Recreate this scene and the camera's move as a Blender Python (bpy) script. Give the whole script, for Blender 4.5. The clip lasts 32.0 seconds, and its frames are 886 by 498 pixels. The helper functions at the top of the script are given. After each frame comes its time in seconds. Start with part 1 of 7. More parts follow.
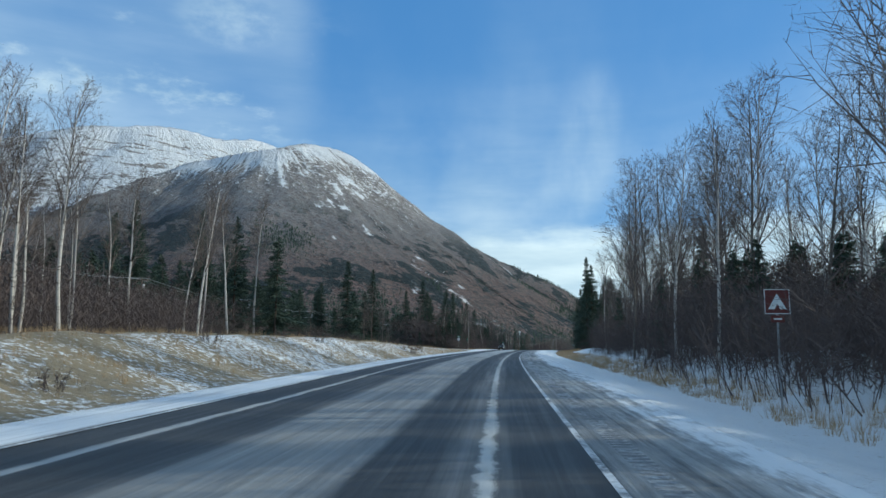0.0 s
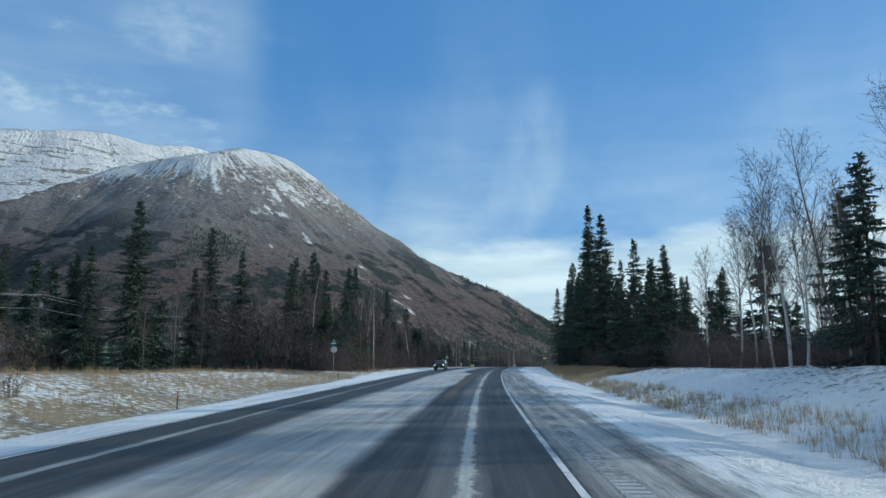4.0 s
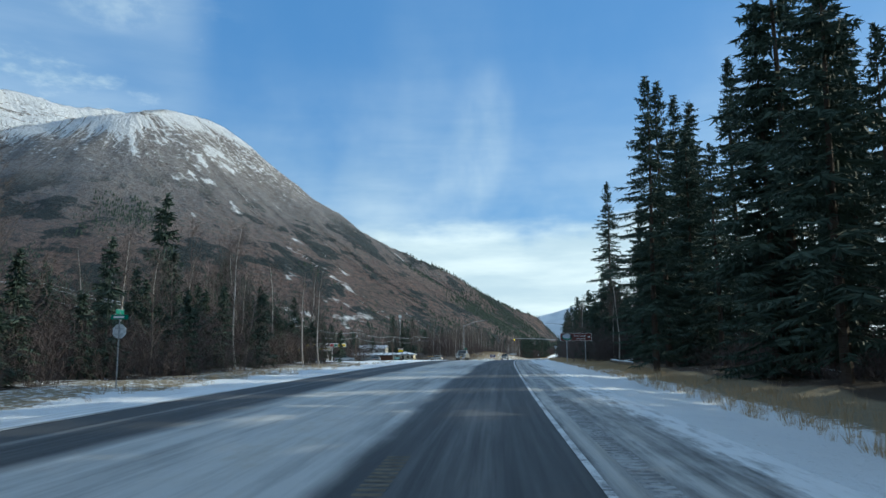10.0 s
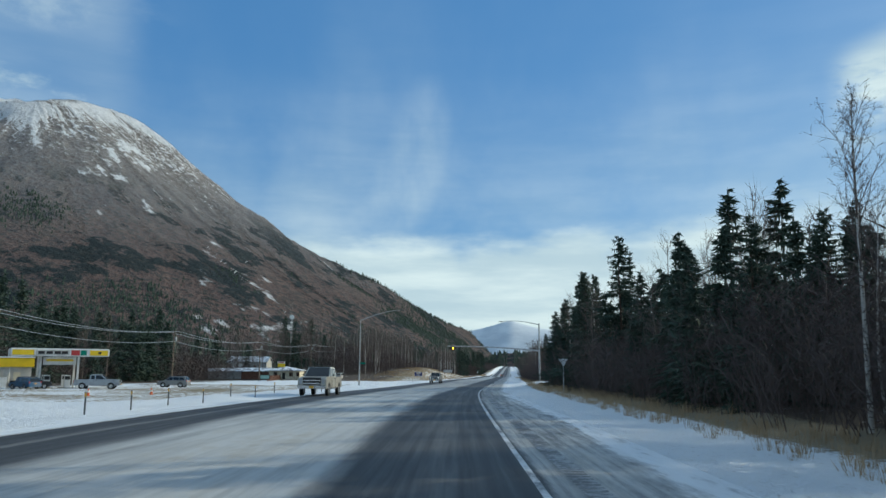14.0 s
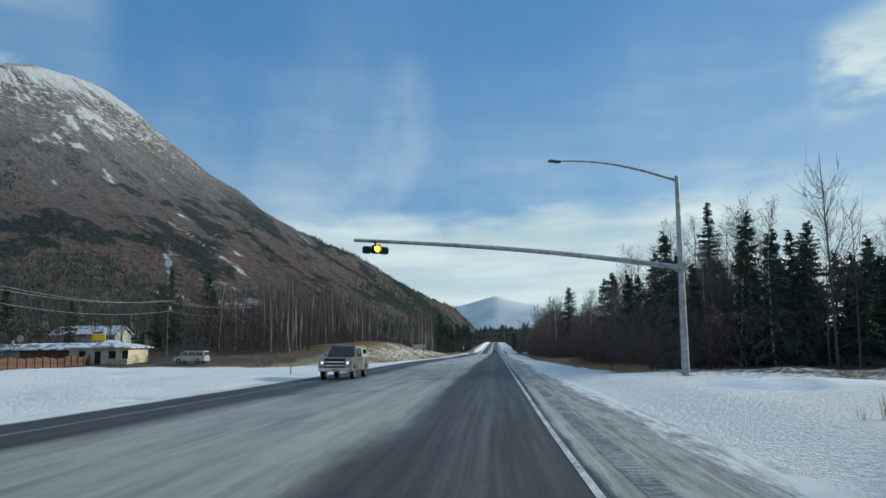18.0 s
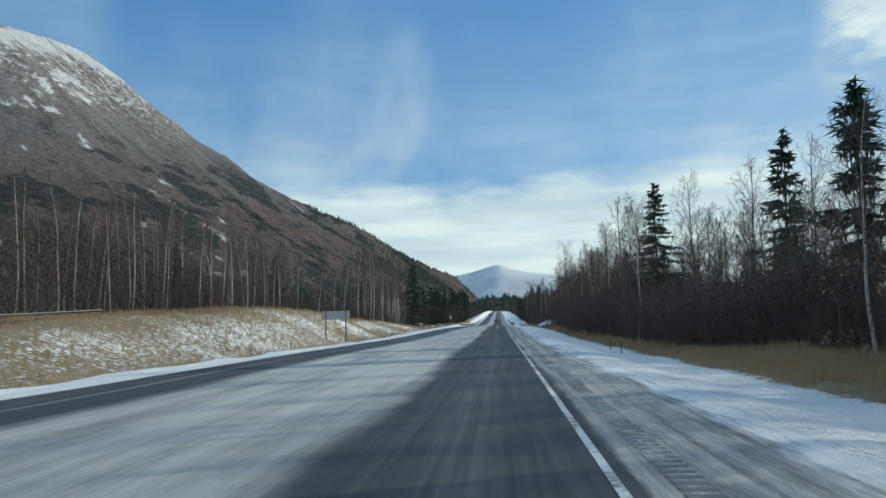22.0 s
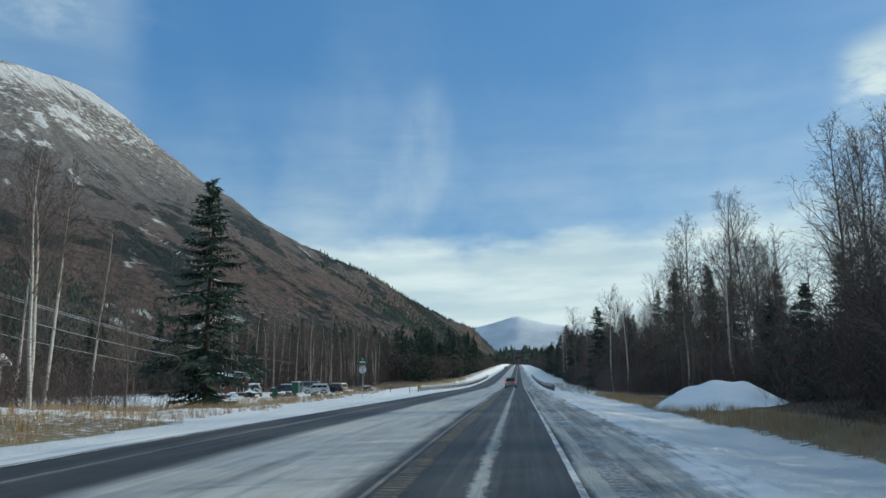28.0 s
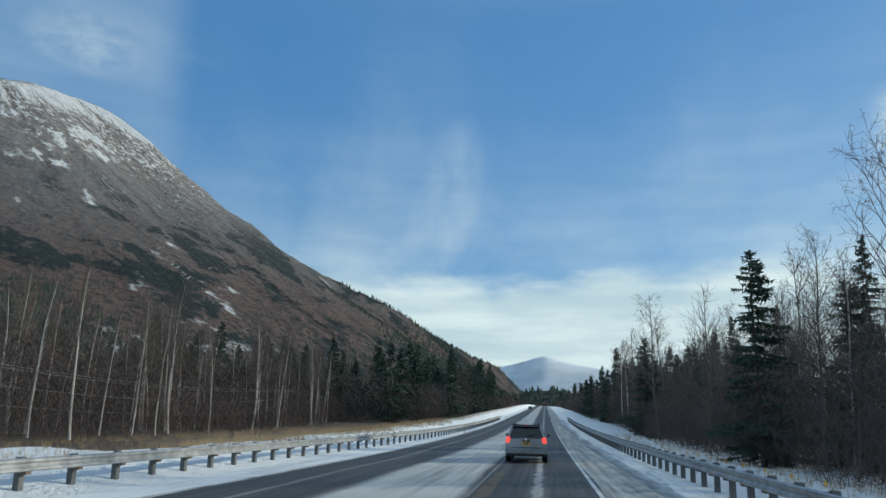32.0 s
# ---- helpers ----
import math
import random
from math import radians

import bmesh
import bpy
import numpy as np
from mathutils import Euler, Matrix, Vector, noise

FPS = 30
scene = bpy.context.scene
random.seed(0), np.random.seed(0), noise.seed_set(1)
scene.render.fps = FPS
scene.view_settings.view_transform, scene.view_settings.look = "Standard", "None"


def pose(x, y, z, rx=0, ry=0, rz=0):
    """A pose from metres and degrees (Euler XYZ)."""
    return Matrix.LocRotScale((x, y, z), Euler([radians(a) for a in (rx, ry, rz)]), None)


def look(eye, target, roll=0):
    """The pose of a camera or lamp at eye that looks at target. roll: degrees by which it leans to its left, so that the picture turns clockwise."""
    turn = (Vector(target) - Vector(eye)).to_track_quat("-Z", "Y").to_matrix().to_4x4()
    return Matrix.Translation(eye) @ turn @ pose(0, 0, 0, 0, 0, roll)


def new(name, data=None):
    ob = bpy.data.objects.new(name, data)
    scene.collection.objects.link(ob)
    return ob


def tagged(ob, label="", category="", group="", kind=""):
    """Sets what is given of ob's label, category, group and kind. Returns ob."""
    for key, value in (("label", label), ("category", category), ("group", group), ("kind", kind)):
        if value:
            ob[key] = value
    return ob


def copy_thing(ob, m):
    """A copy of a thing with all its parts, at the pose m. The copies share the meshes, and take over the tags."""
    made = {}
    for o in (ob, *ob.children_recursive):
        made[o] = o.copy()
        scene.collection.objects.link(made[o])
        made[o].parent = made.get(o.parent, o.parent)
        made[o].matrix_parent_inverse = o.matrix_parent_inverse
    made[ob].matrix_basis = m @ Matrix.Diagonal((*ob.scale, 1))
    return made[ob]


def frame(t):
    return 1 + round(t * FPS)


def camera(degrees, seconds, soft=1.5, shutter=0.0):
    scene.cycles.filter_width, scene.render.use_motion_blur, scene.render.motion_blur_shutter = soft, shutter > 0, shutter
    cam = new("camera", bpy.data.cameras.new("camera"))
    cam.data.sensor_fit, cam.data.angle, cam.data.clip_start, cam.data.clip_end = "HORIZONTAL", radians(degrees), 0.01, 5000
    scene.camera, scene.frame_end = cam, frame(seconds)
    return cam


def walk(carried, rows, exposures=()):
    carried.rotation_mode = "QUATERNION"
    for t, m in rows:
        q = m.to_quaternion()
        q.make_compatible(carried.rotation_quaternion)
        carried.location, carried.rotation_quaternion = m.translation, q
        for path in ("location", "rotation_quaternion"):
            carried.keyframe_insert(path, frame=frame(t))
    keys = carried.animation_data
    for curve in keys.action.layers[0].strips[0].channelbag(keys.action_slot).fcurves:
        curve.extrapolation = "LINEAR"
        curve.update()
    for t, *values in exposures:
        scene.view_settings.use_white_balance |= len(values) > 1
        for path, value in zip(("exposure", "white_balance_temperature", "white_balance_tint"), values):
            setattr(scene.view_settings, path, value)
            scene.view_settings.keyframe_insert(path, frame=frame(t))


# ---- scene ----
# ---------------------------------------------------------------- camera
cam = camera(62.3, 32.0, soft=1.5, shutter=0.06)
PATH = [
    (0, (74.29, 0.02, 1.99), (71.097, 9.382, 3.444), 0.64),
    (0.5, (70.49, 14.55, 2.36), (67.454, 23.966, 3.849), 0.21),
    (1, (66.78, 29.10, 2.72), (63.907, 38.546, 4.284), -0.21),
    (1.5, (63.17, 43.65, 3.05), (60.425, 53.126, 4.667), -0.30),
    (2, (59.66, 58.21, 3.36), (57.005, 67.710, 4.980), -0.35),
    (2.5, (56.24, 72.77, 3.64), (53.643, 82.289, 5.251), -0.41),
    (3, (52.90, 87.32, 3.90), (50.353, 96.856, 5.511), -0.54),
    (3.5, (49.65, 101.86, 4.15), (47.117, 111.393, 5.778), -0.54),
    (5.5, (37.43, 159.60, 5.07), (35.009, 169.164, 6.683), 0.93),
    (6, (34.61, 173.92, 5.30), (32.190, 183.503, 6.813), 1.12),
    (6.5, (31.90, 188.21, 5.53), (29.513, 197.817, 6.939), 0.76),
    (7, (29.32, 202.47, 5.78), (26.985, 212.093, 7.161), 0.52),
    (7.5, (26.88, 216.70, 6.02), (24.644, 226.337, 7.461), 0.41),
    (8, (24.59, 230.89, 6.25), (22.429, 240.542, 7.734), 0.02),
    (8.5, (22.44, 245.04, 6.45), (20.355, 254.702, 7.934), -0.30),
    (9, (20.42, 259.12, 6.62), (18.399, 268.803, 8.051), -0.37),
    (9.5, (18.52, 273.13, 6.76), (16.578, 282.839, 8.158), -0.25),
    (10, (16.73, 287.08, 6.89), (14.918, 296.818, 8.269), -0.25),
    (10.5, (15.06, 300.98, 6.99), (13.381, 310.741, 8.391), -0.09),
    (11, (13.49, 314.84, 7.07), (11.938, 324.615, 8.499), 0.37),
    (11.5, (12.02, 328.65, 7.14), (10.592, 338.440, 8.587), 0.44),
    (12, (10.62, 342.41, 7.20), (9.358, 352.217, 8.664), 0.60),
    (12.5, (9.28, 356.12, 7.24), (8.198, 365.947, 8.724), 0.69),
    (13, (7.99, 369.78, 7.26), (7.020, 379.622, 8.763), 0.56),
    (13.5, (6.75, 383.40, 7.28), (5.813, 393.237, 8.817), 0.45),
    (14, (5.57, 396.98, 7.26), (4.653, 406.816, 8.831), 0.37),
    (14.5, (4.47, 410.54, 7.21), (3.585, 420.374, 8.791), 0.46),
    (16.5, (1.17, 464.61, 6.56), (0.647, 474.471, 8.148), -0.18),
    (17, (0.68, 478.15, 6.34), (0.144, 488.017, 7.849), -0.34),
    (17.5, (0.32, 491.69, 6.13), (-0.299, 501.572, 7.503), -0.40),
    (18, (0.09, 505.23, 5.95), (-0.612, 515.120, 7.216), -0.31),
    (18.5, (-0.03, 518.75, 5.79), (-0.739, 528.654, 6.995), -0.37),
    (19, (-0.06, 532.25, 5.64), (-0.717, 542.160, 6.784), -0.54),
    (19.5, (-0.05, 545.70, 5.50), (-0.660, 555.616, 6.602), -0.44),
    (20, (-0.02, 559.09, 5.37), (-0.600, 569.016, 6.474), -0.52),
    (20.5, (0.00, 572.44, 5.27), (-0.605, 582.365, 6.368), -0.72),
    (21, (0.03, 585.75, 5.18), (-0.620, 595.669, 6.235), -0.98),
    (21.5, (0.07, 598.99, 5.09), (-0.624, 608.917, 6.048), -1.07),
    (22, (0.11, 612.15, 4.98), (-0.624, 622.081, 5.848), -1.11),
    (22.5, (0.15, 625.21, 4.87), (-0.603, 635.141, 5.717), -0.95),
    (23, (0.19, 638.16, 4.73), (-0.584, 648.090, 5.657), -0.90),
    (23.5, (0.24, 651.02, 4.59), (-0.573, 660.932, 5.620), -0.79),
    (24, (0.29, 663.78, 4.43), (-0.540, 673.676, 5.579), -0.24),
    (24.5, (0.34, 676.44, 4.27), (-0.479, 686.328, 5.509), -0.04),
    (25, (0.39, 689.00, 4.11), (-0.419, 698.878, 5.421), 0.10),
    (25.5, (0.44, 701.44, 3.96), (-0.385, 711.309, 5.322), -0.06),
    (27.5, (0.54, 749.59, 3.79), (-0.363, 759.436, 5.316), -0.39),
    (28, (0.52, 761.22, 3.72), (-0.464, 771.047, 5.307), -0.46),
    (28.5, (0.49, 772.73, 3.63), (-0.552, 782.545, 5.244), -0.45),
    (29, (0.45, 784.14, 3.51), (-0.611, 793.947, 5.151), -0.30),
    (29.5, (0.39, 795.46, 3.35), (-0.657, 805.258, 5.075), 0.36),
    (30, (0.33, 806.71, 3.18), (-0.739, 816.484, 5.013), 1.08),
    (30.5, (0.26, 817.89, 3.02), (-0.867, 827.631, 4.990), 1.50),
    (31, (0.18, 829.02, 2.86), (-1.033, 838.731, 4.919), 1.62),
    (31.5, (0.10, 840.11, 2.71), (-1.185, 849.807, 4.804), 1.44),
    (32, (0.02, 851.18, 2.56), (-1.339, 860.863, 4.660), 1.26),
]
walk(cam, [(t, look(eye, target, roll)) for t, eye, target, roll in PATH], [(0, 0.27, 5620, -3), (3, 0.18, 5600, -3), (6, 0.20, 5660, -3), (8, 0.34, 5700, -3), (10, 0.32, 5780, -3), (12, 0.26, 5880, -3), (14, 0.10, 5920, -3), (17, -0.02, 5920, -3), (19, 0.06, 5980, -3), (22, 0.16, 6100, -3), (25, 0.16, 6080, -3), (29, 0.06, 5990, -3), (32, 0.09, 5980, -3)])

# ---------------------------------------------------------------- world, sun
SUN_AZ, SUN_EL = radians(60), radians(21)      # to the right of the road's end, low winter sun
world = bpy.data.worlds.new("winter_sky")
scene.world = world
world.use_nodes = True


def build_sky(tree):
    n, l = tree.nodes, tree.links
    n.clear()

    def math(op, a, b=0.0, c=0.0, clamp=False):
        m = n.new("ShaderNodeMath")
        m.operation, m.use_clamp = op, clamp
        for i, v in enumerate((a, b, c)):
            if isinstance(v, (int, float)):
                m.inputs[i].default_value = v
            else:
                l.new(v, m.inputs[i])
        return m.outputs[0]

    def step(v, lo, hi):
        r = n.new("ShaderNodeMapRange")
        r.interpolation_type = "SMOOTHSTEP"
        l.new(v, r.inputs[0])
        r.inputs[1].default_value, r.inputs[2].default_value = lo, hi
        return r.outputs[0]

    def mix(f, a, b):
        m = n.new("ShaderNodeMix")
        m.data_type = "RGBA"
        for sock, v in ((m.inputs[0], f), (m.inputs[6], a), (m.inputs[7], b)):
            if isinstance(v, (int, float, tuple)):
                sock.default_value = v
            else:
                l.new(v, sock)
        return m.outputs[2]

    def noise_at(vec, scale, detail, stretch, rough=0.55):
        mp = n.new("ShaderNodeMapping")
        mp.inputs["Scale"].default_value = stretch
        l.new(vec, mp.inputs[0])
        t = n.new("ShaderNodeTexNoise")
        t.inputs["Scale"].default_value, t.inputs["Detail"].default_value = scale, detail
        t.inputs["Roughness"].default_value = rough
        l.new(mp.outputs[0], t.inputs["Vector"])
        return t.outputs[0]

    sky = n.new("ShaderNodeTexSky")
    sky.sky_type, sky.sun_disc = "NISHITA", False
    sky.sun_elevation, sky.sun_rotation = SUN_EL, SUN_AZ
    sky.air_density, sky.dust_density, sky.ozone_density = 1.0, 0.3, 2.5
    co = n.new("ShaderNodeTexCoord").outputs["Generated"]
    sep = n.new("ShaderNodeSeparateXYZ")
    l.new(co, sep.inputs[0])
    x, y, z = sep.outputs
    az = math("ARCTAN2", x, y)                      # to the right of +y
    el = math("ARCSINE", z)
    # low bank of stratus with a ragged upper edge
    ragged = noise_at(co, 5.0, 5, (1, 1, 2.6))
    top = math("ADD", math("MULTIPLY_ADD", ragged, 0.17, 0.085), math("MULTIPLY", math("ABSOLUTE", az), 0.03))
    bank = math("SUBTRACT", 1.0, step(math("SUBTRACT", el, top), -0.035, 0.02))
    # thin cirrus sheet with an edge, wisps above
    sheet = math("MULTIPLY", step(math("MULTIPLY", az, -1.0), 0.485, 0.555), step(noise_at(co, 2.0, 3, (1, 1, 2.0)), 0.25, 0.7))
    streaks = noise_at(co, 2.3, 5, (1.6, 1.0, 0.9), 0.5)
    veil = math("MULTIPLY", step(streaks, 0.40, 0.80), step(math("MULTIPLY", el, -1.0), -0.60, -0.10))
    glow = math("MULTIPLY", step(az, 0.0, 0.9), step(math("MULTIPLY", el, -1.0), -0.62, -0.1))
    low = math("MULTIPLY", step(math("MULTIPLY", el, -1.0), -0.42, -0.14), step(noise_at(co, 3.0, 5, (1.2, 1, 1.6), 0.6), 0.25, 0.68))
    ray = math("MULTIPLY", step(math("ABSOLUTE", math("SUBTRACT", math("SUBTRACT", el, 0.2), math("MULTIPLY", math("SUBTRACT", az, 0.27), 0.62))), 0.03, 0.0), step(az, 0.25, 0.5))
    over = math("MULTIPLY", step(el, 0.48, 0.85), step(noise_at(co, 2.6, 4, (1.2, 1, 1)), 0.25, 0.65))     # unseen cirrus overhead, added to lift the fill light on the ground
    wx, wz = math("DIVIDE", math("ADD", math("ADD", az, 0.14), math("MULTIPLY", math("SUBTRACT", el, 0.26), -0.22)), 0.034), math("DIVIDE", math("SUBTRACT", el, 0.27), 0.085)
    wisp = step(math("ADD", math("MULTIPLY", wx, wx), math("MULTIPLY", wz, wz)), 2.6, 0.0)
    wisp = math("MULTIPLY", wisp, step(noise_at(co, 9.0, 4, (1.6, 1, 0.8)), 0.2, 0.75))
    puffs = math("MULTIPLY", step(noise_at(co, 7.0, 6, (1, 1, 2.4), 0.6), 0.55, 0.72), step(math("ABSOLUTE", math("SUBTRACT", az, -0.02)), 0.42, 0.62))
    puffs = math("MULTIPLY", puffs, step(math("ABSOLUTE", math("SUBTRACT", el, 0.33)), 0.16, 0.04))
    fleece = math("MULTIPLY", step(noise_at(co, 9.0, 6, (1, 1, 2.6), 0.6), 0.36, 0.55), math("MULTIPLY", step(az, 0.40, 0.45), step(math("ABSOLUTE", math("SUBTRACT", el, math("MULTIPLY_ADD", math("SUBTRACT", az, 0.44), 0.3, 0.318))), 0.075, 0.03)))
    tx, tz = math("DIVIDE", math("ADD", az, 0.630), 0.065), math("DIVIDE", math("SUBTRACT", el, 0.430), 0.034)
    tuft_cloud = math("MULTIPLY", step(math("ADD", math("MULTIPLY", tx, tx), math("MULTIPLY", tz, tz)), 1.8, 0.1), step(noise_at(co, 11.0, 5, (1, 1, 1.6), 0.6), 0.42, 0.62))
    cover = math("MULTIPLY", bank, 0.88)
    for c, k in ((veil, 0.42), (sheet, 0.3), (puffs, 0.6), (fleece, 0.9), (tuft_cloud, 0.28), (wisp, 0.28), (glow, 0.55), (low, 0.34), (ray, 0.16), (over, 0.6)):
        cover = math("ADD", cover, math("MULTIPLY", math("SUBTRACT", 1.0, cover), math("MULTIPLY", c, k)))
    shade = noise_at(co, 4.0, 5, (1, 1, 6.0))
    cloud = mix(step(shade, 0.35, 0.68), (5.5, 6.2, 6.6, 1), (7.9, 8.2, 8.0, 1))
    blue = mix(0.55, sky.outputs[0], (0.82, 2.45, 5.6, 1))
    bg = n.new("ShaderNodeBackground")
    l.new(mix(cover, blue, cloud), bg.inputs[0])
    bg.inputs[1].default_value = 0.1
    out = n.new("ShaderNodeOutputWorld")
    l.new(bg.outputs[0], out.inputs[0])


build_sky(world.node_tree)
sun = new("sun", bpy.data.lights.new("sun", "SUN"))
sun.data.energy, sun.data.angle, sun.data.color = 3.2, radians(0.6), (1.0, 0.85, 0.66)
sun.matrix_world = look((0, 0, 400), Vector((0, 0, 400)) - Vector((math.sin(SUN_AZ) * math.cos(SUN_EL), math.cos(SUN_AZ) * math.cos(SUN_EL), math.sin(SUN_EL))))


# ---------------------------------------------------------------- materials
class Mat:
    """A small builder of node materials."""

    def __init__(self, name, rough=0.8, metal=0.0, spec=0.4):
        self.m = bpy.data.materials.new(name)
        self.m.use_nodes = True
        self.n, self.l = self.m.node_tree.nodes, self.m.node_tree.links
        self.b = self.n["Principled BSDF"]
        self.b.inputs["Roughness"].default_value = rough
        self.b.inputs["Metallic"].default_value = metal
        self.b.inputs["Specular IOR Level"].default_value = spec
        self.co = self.n.new("ShaderNodeTexCoord")

    def put(self, sock, v):
        if isinstance(v, (int, float)):
            sock.default_value = v
        elif isinstance(v, tuple):
            sock.default_value = (*v, 1.0) if len(v) == 3 and len(sock.default_value) == 4 else v
        else:
            self.l.new(v, sock)

    def math(self, op, a, b=0.0, c=0.0, clamp=False):
        m = self.n.new("ShaderNodeMath")
        m.operation, m.use_clamp = op, clamp
        for i, v in enumerate((a, b, c)):
            self.put(m.inputs[i], v)
        return m.outputs[0]

    def step(self, v, lo, hi, a=0.0, b=1.0):
        r = self.n.new("ShaderNodeMapRange")
        r.interpolation_type = "SMOOTHSTEP"
        for i, x in enumerate((v, lo, hi, a, b)):
            self.put(r.inputs[i], x)
        return r.outputs[0]

    def mix(self, f, a, b):
        m = self.n.new("ShaderNodeMix")
        m.data_type = "RGBA"
        self.put(m.inputs[0], f)
        self.put(m.inputs[6], a)
        self.put(m.inputs[7], b)
        return m.outputs[2]

    def noise(self, scale, detail=4, stretch=(1, 1, 1), rough=0.55, vec=None, kind="Noise"):
        mp = self.n.new("ShaderNodeMapping")
        mp.inputs["Scale"].default_value = stretch
        self.l.new(vec or self.co.outputs["Object"], mp.inputs[0])
        t = self.n.new("ShaderNodeTex" + kind)
        t.inputs["Scale"].default_value = scale
        if kind == "Noise":
            t.inputs["Detail"].default_value, t.inputs["Roughness"].default_value = detail, rough
        self.l.new(mp.outputs[0], t.inputs["Vector"])
        return t.outputs[0]

    def uv(self):
        s = self.n.new("ShaderNodeSeparateXYZ")
        self.l.new(self.co.outputs["UV"], s.inputs[0])
        return s.outputs[0], s.outputs[1]

    def rnd(self, island=False):
        return self.n.new("ShaderNodeNewGeometry").outputs["Random Per Island"] if island else self.n.new("ShaderNodeObjectInfo").outputs["Random"]

    def bump(self, h, strength=0.4, dist=0.02):
        b = self.n.new("ShaderNodeBump")
        b.inputs["Strength"].default_value, b.inputs["Distance"].default_value = strength, dist
        self.l.new(h, b.inputs["Height"])
        self.l.new(b.outputs[0], self.b.inputs["Normal"])

    def done(self, col, rough=None):
        self.put(self.b.inputs["Base Color"], col)
        if rough is not None:
            self.put(self.b.inputs["Roughness"], rough)
        return self.m


def plain(name, col, rough=0.6, metal=0.0, wear=0.12, scale=6.0, spec=0.4):
    """Paint, metal or plastic with slight dirt."""
    m = Mat(name, rough, metal, spec)
    d = tuple(c * (1 - 2.2 * wear) for c in col)
    e = tuple(min(1, c * (1 + wear)) for c in col)
    g = m.noise(scale, 5)
    m.bump(m.noise(scale * 12, 2), 0.05, 0.003)
    return m.done(m.mix(m.step(g, 0.3, 0.72), d, e), m.step(m.noise(scale * 2, 3), 0.3, 0.7, rough * 0.85, min(1, rough * 1.15)))


def bark_mat(name, a, b, marks, scale=4.0):
    m = Mat(name, 0.9, 0, 0.2)
    rings = m.noise(scale, 4, (0.6, 0.6, 5.0))
    c = m.mix(m.step(rings, 0.56, 0.66), m.mix(m.noise(scale * 1.7, 3), a, b), marks)
    m.bump(m.noise(scale * 6, 4, (1, 1, 0.3)), 0.5, 0.02)
    return m.done(c)


def twig_mat(name, a, b, broad=0.045):
    m = Mat(name, 0.9, 0, 0.15)
    place = m.n.new("ShaderNodeNewGeometry").outputs["Position"]
    tone = m.step(m.noise(broad, 4, vec=place), 0.36, 0.66)
    fine = m.mix(m.rnd(True), a, b)
    dull = m.mix(m.noise(0.7, 3), tuple(0.5 * (p + q) * 0.72 for p, q in zip(a, b)), b)
    return m.done(m.mix(tone, dull, fine))


def needle_mat(name, a, b):
    m = Mat(name, 0.75, 0, 0.25)
    return m.done(m.mix(m.step(m.noise(0.5, 4), 0.3, 0.7), m.mix(m.rnd(), a, b), m.mix(m.rnd(True), a, b)))


M_BIRCH = bark_mat("birch_bark", (0.62, 0.58, 0.54), (0.42, 0.39, 0.36), (0.07, 0.06, 0.05))
M_GREYBARK = bark_mat("cottonwood_bark", (0.19, 0.17, 0.15), (0.12, 0.105, 0.095), (0.06, 0.055, 0.05))
M_SPRUCEBARK = bark_mat("spruce_bark", (0.10, 0.075, 0.06), (0.065, 0.05, 0.04), (0.035, 0.03, 0.025))
M_TWIG = twig_mat("bare_twigs", (0.21, 0.175, 0.155), (0.135, 0.11, 0.10))
M_SHRUB = twig_mat("alder_twigs", (0.165, 0.128, 0.118), (0.10, 0.082, 0.078))
M_NEEDLE = needle_mat("spruce_needles", (0.042, 0.068, 0.054), (0.066, 0.092, 0.066))


def ground_material():
    m = Mat("snowy_ground", 0.85, 0, 0.3)
    u, v = m.uv()
    big, fine = m.noise(0.09, 5), m.noise(2.6, 7, (1, 1, 1), 0.68)
    clods = m.noise(7.0, 5, (1, 1, 1), 0.65)
    grass = m.mix(m.noise(2.5, 4), (0.33, 0.27, 0.175), (0.18, 0.15, 0.105))
    litter = m.mix(fine, (0.10, 0.075, 0.055), (0.055, 0.042, 0.033))
    snow = m.mix(m.noise(0.6, 5), (0.74, 0.77, 0.82), (0.84, 0.86, 0.88))
    # u: how wooded, v: how snowy
    soil = m.mix(m.step(m.math("ADD", u, m.math("MULTIPLY", m.math("SUBTRACT", big, 0.5), 0.6)), 0.35, 0.65), grass, litter)
    cover = m.math("ADD", m.math("MULTIPLY", m.math("SUBTRACT", fine, 0.5), 1.5), m.math("MULTIPLY", m.math("SUBTRACT", big, 0.5), 0.8))
    mask = m.step(m.math("ADD", v, m.math("MULTIPLY", cover, 0.8)), 0.42, 0.58)
    mask = m.math("MULTIPLY", mask, m.step(clods, 0.30, 0.40, 0.55, 1.0))
    m.bump(m.math("ADD", m.noise(3.5, 6), m.math("ADD", m.math("MULTIPLY", clods, 0.9), m.math("MULTIPLY", mask, 0.5))), 0.9, 0.14)
    return m.done(m.mix(mask, soil, snow))


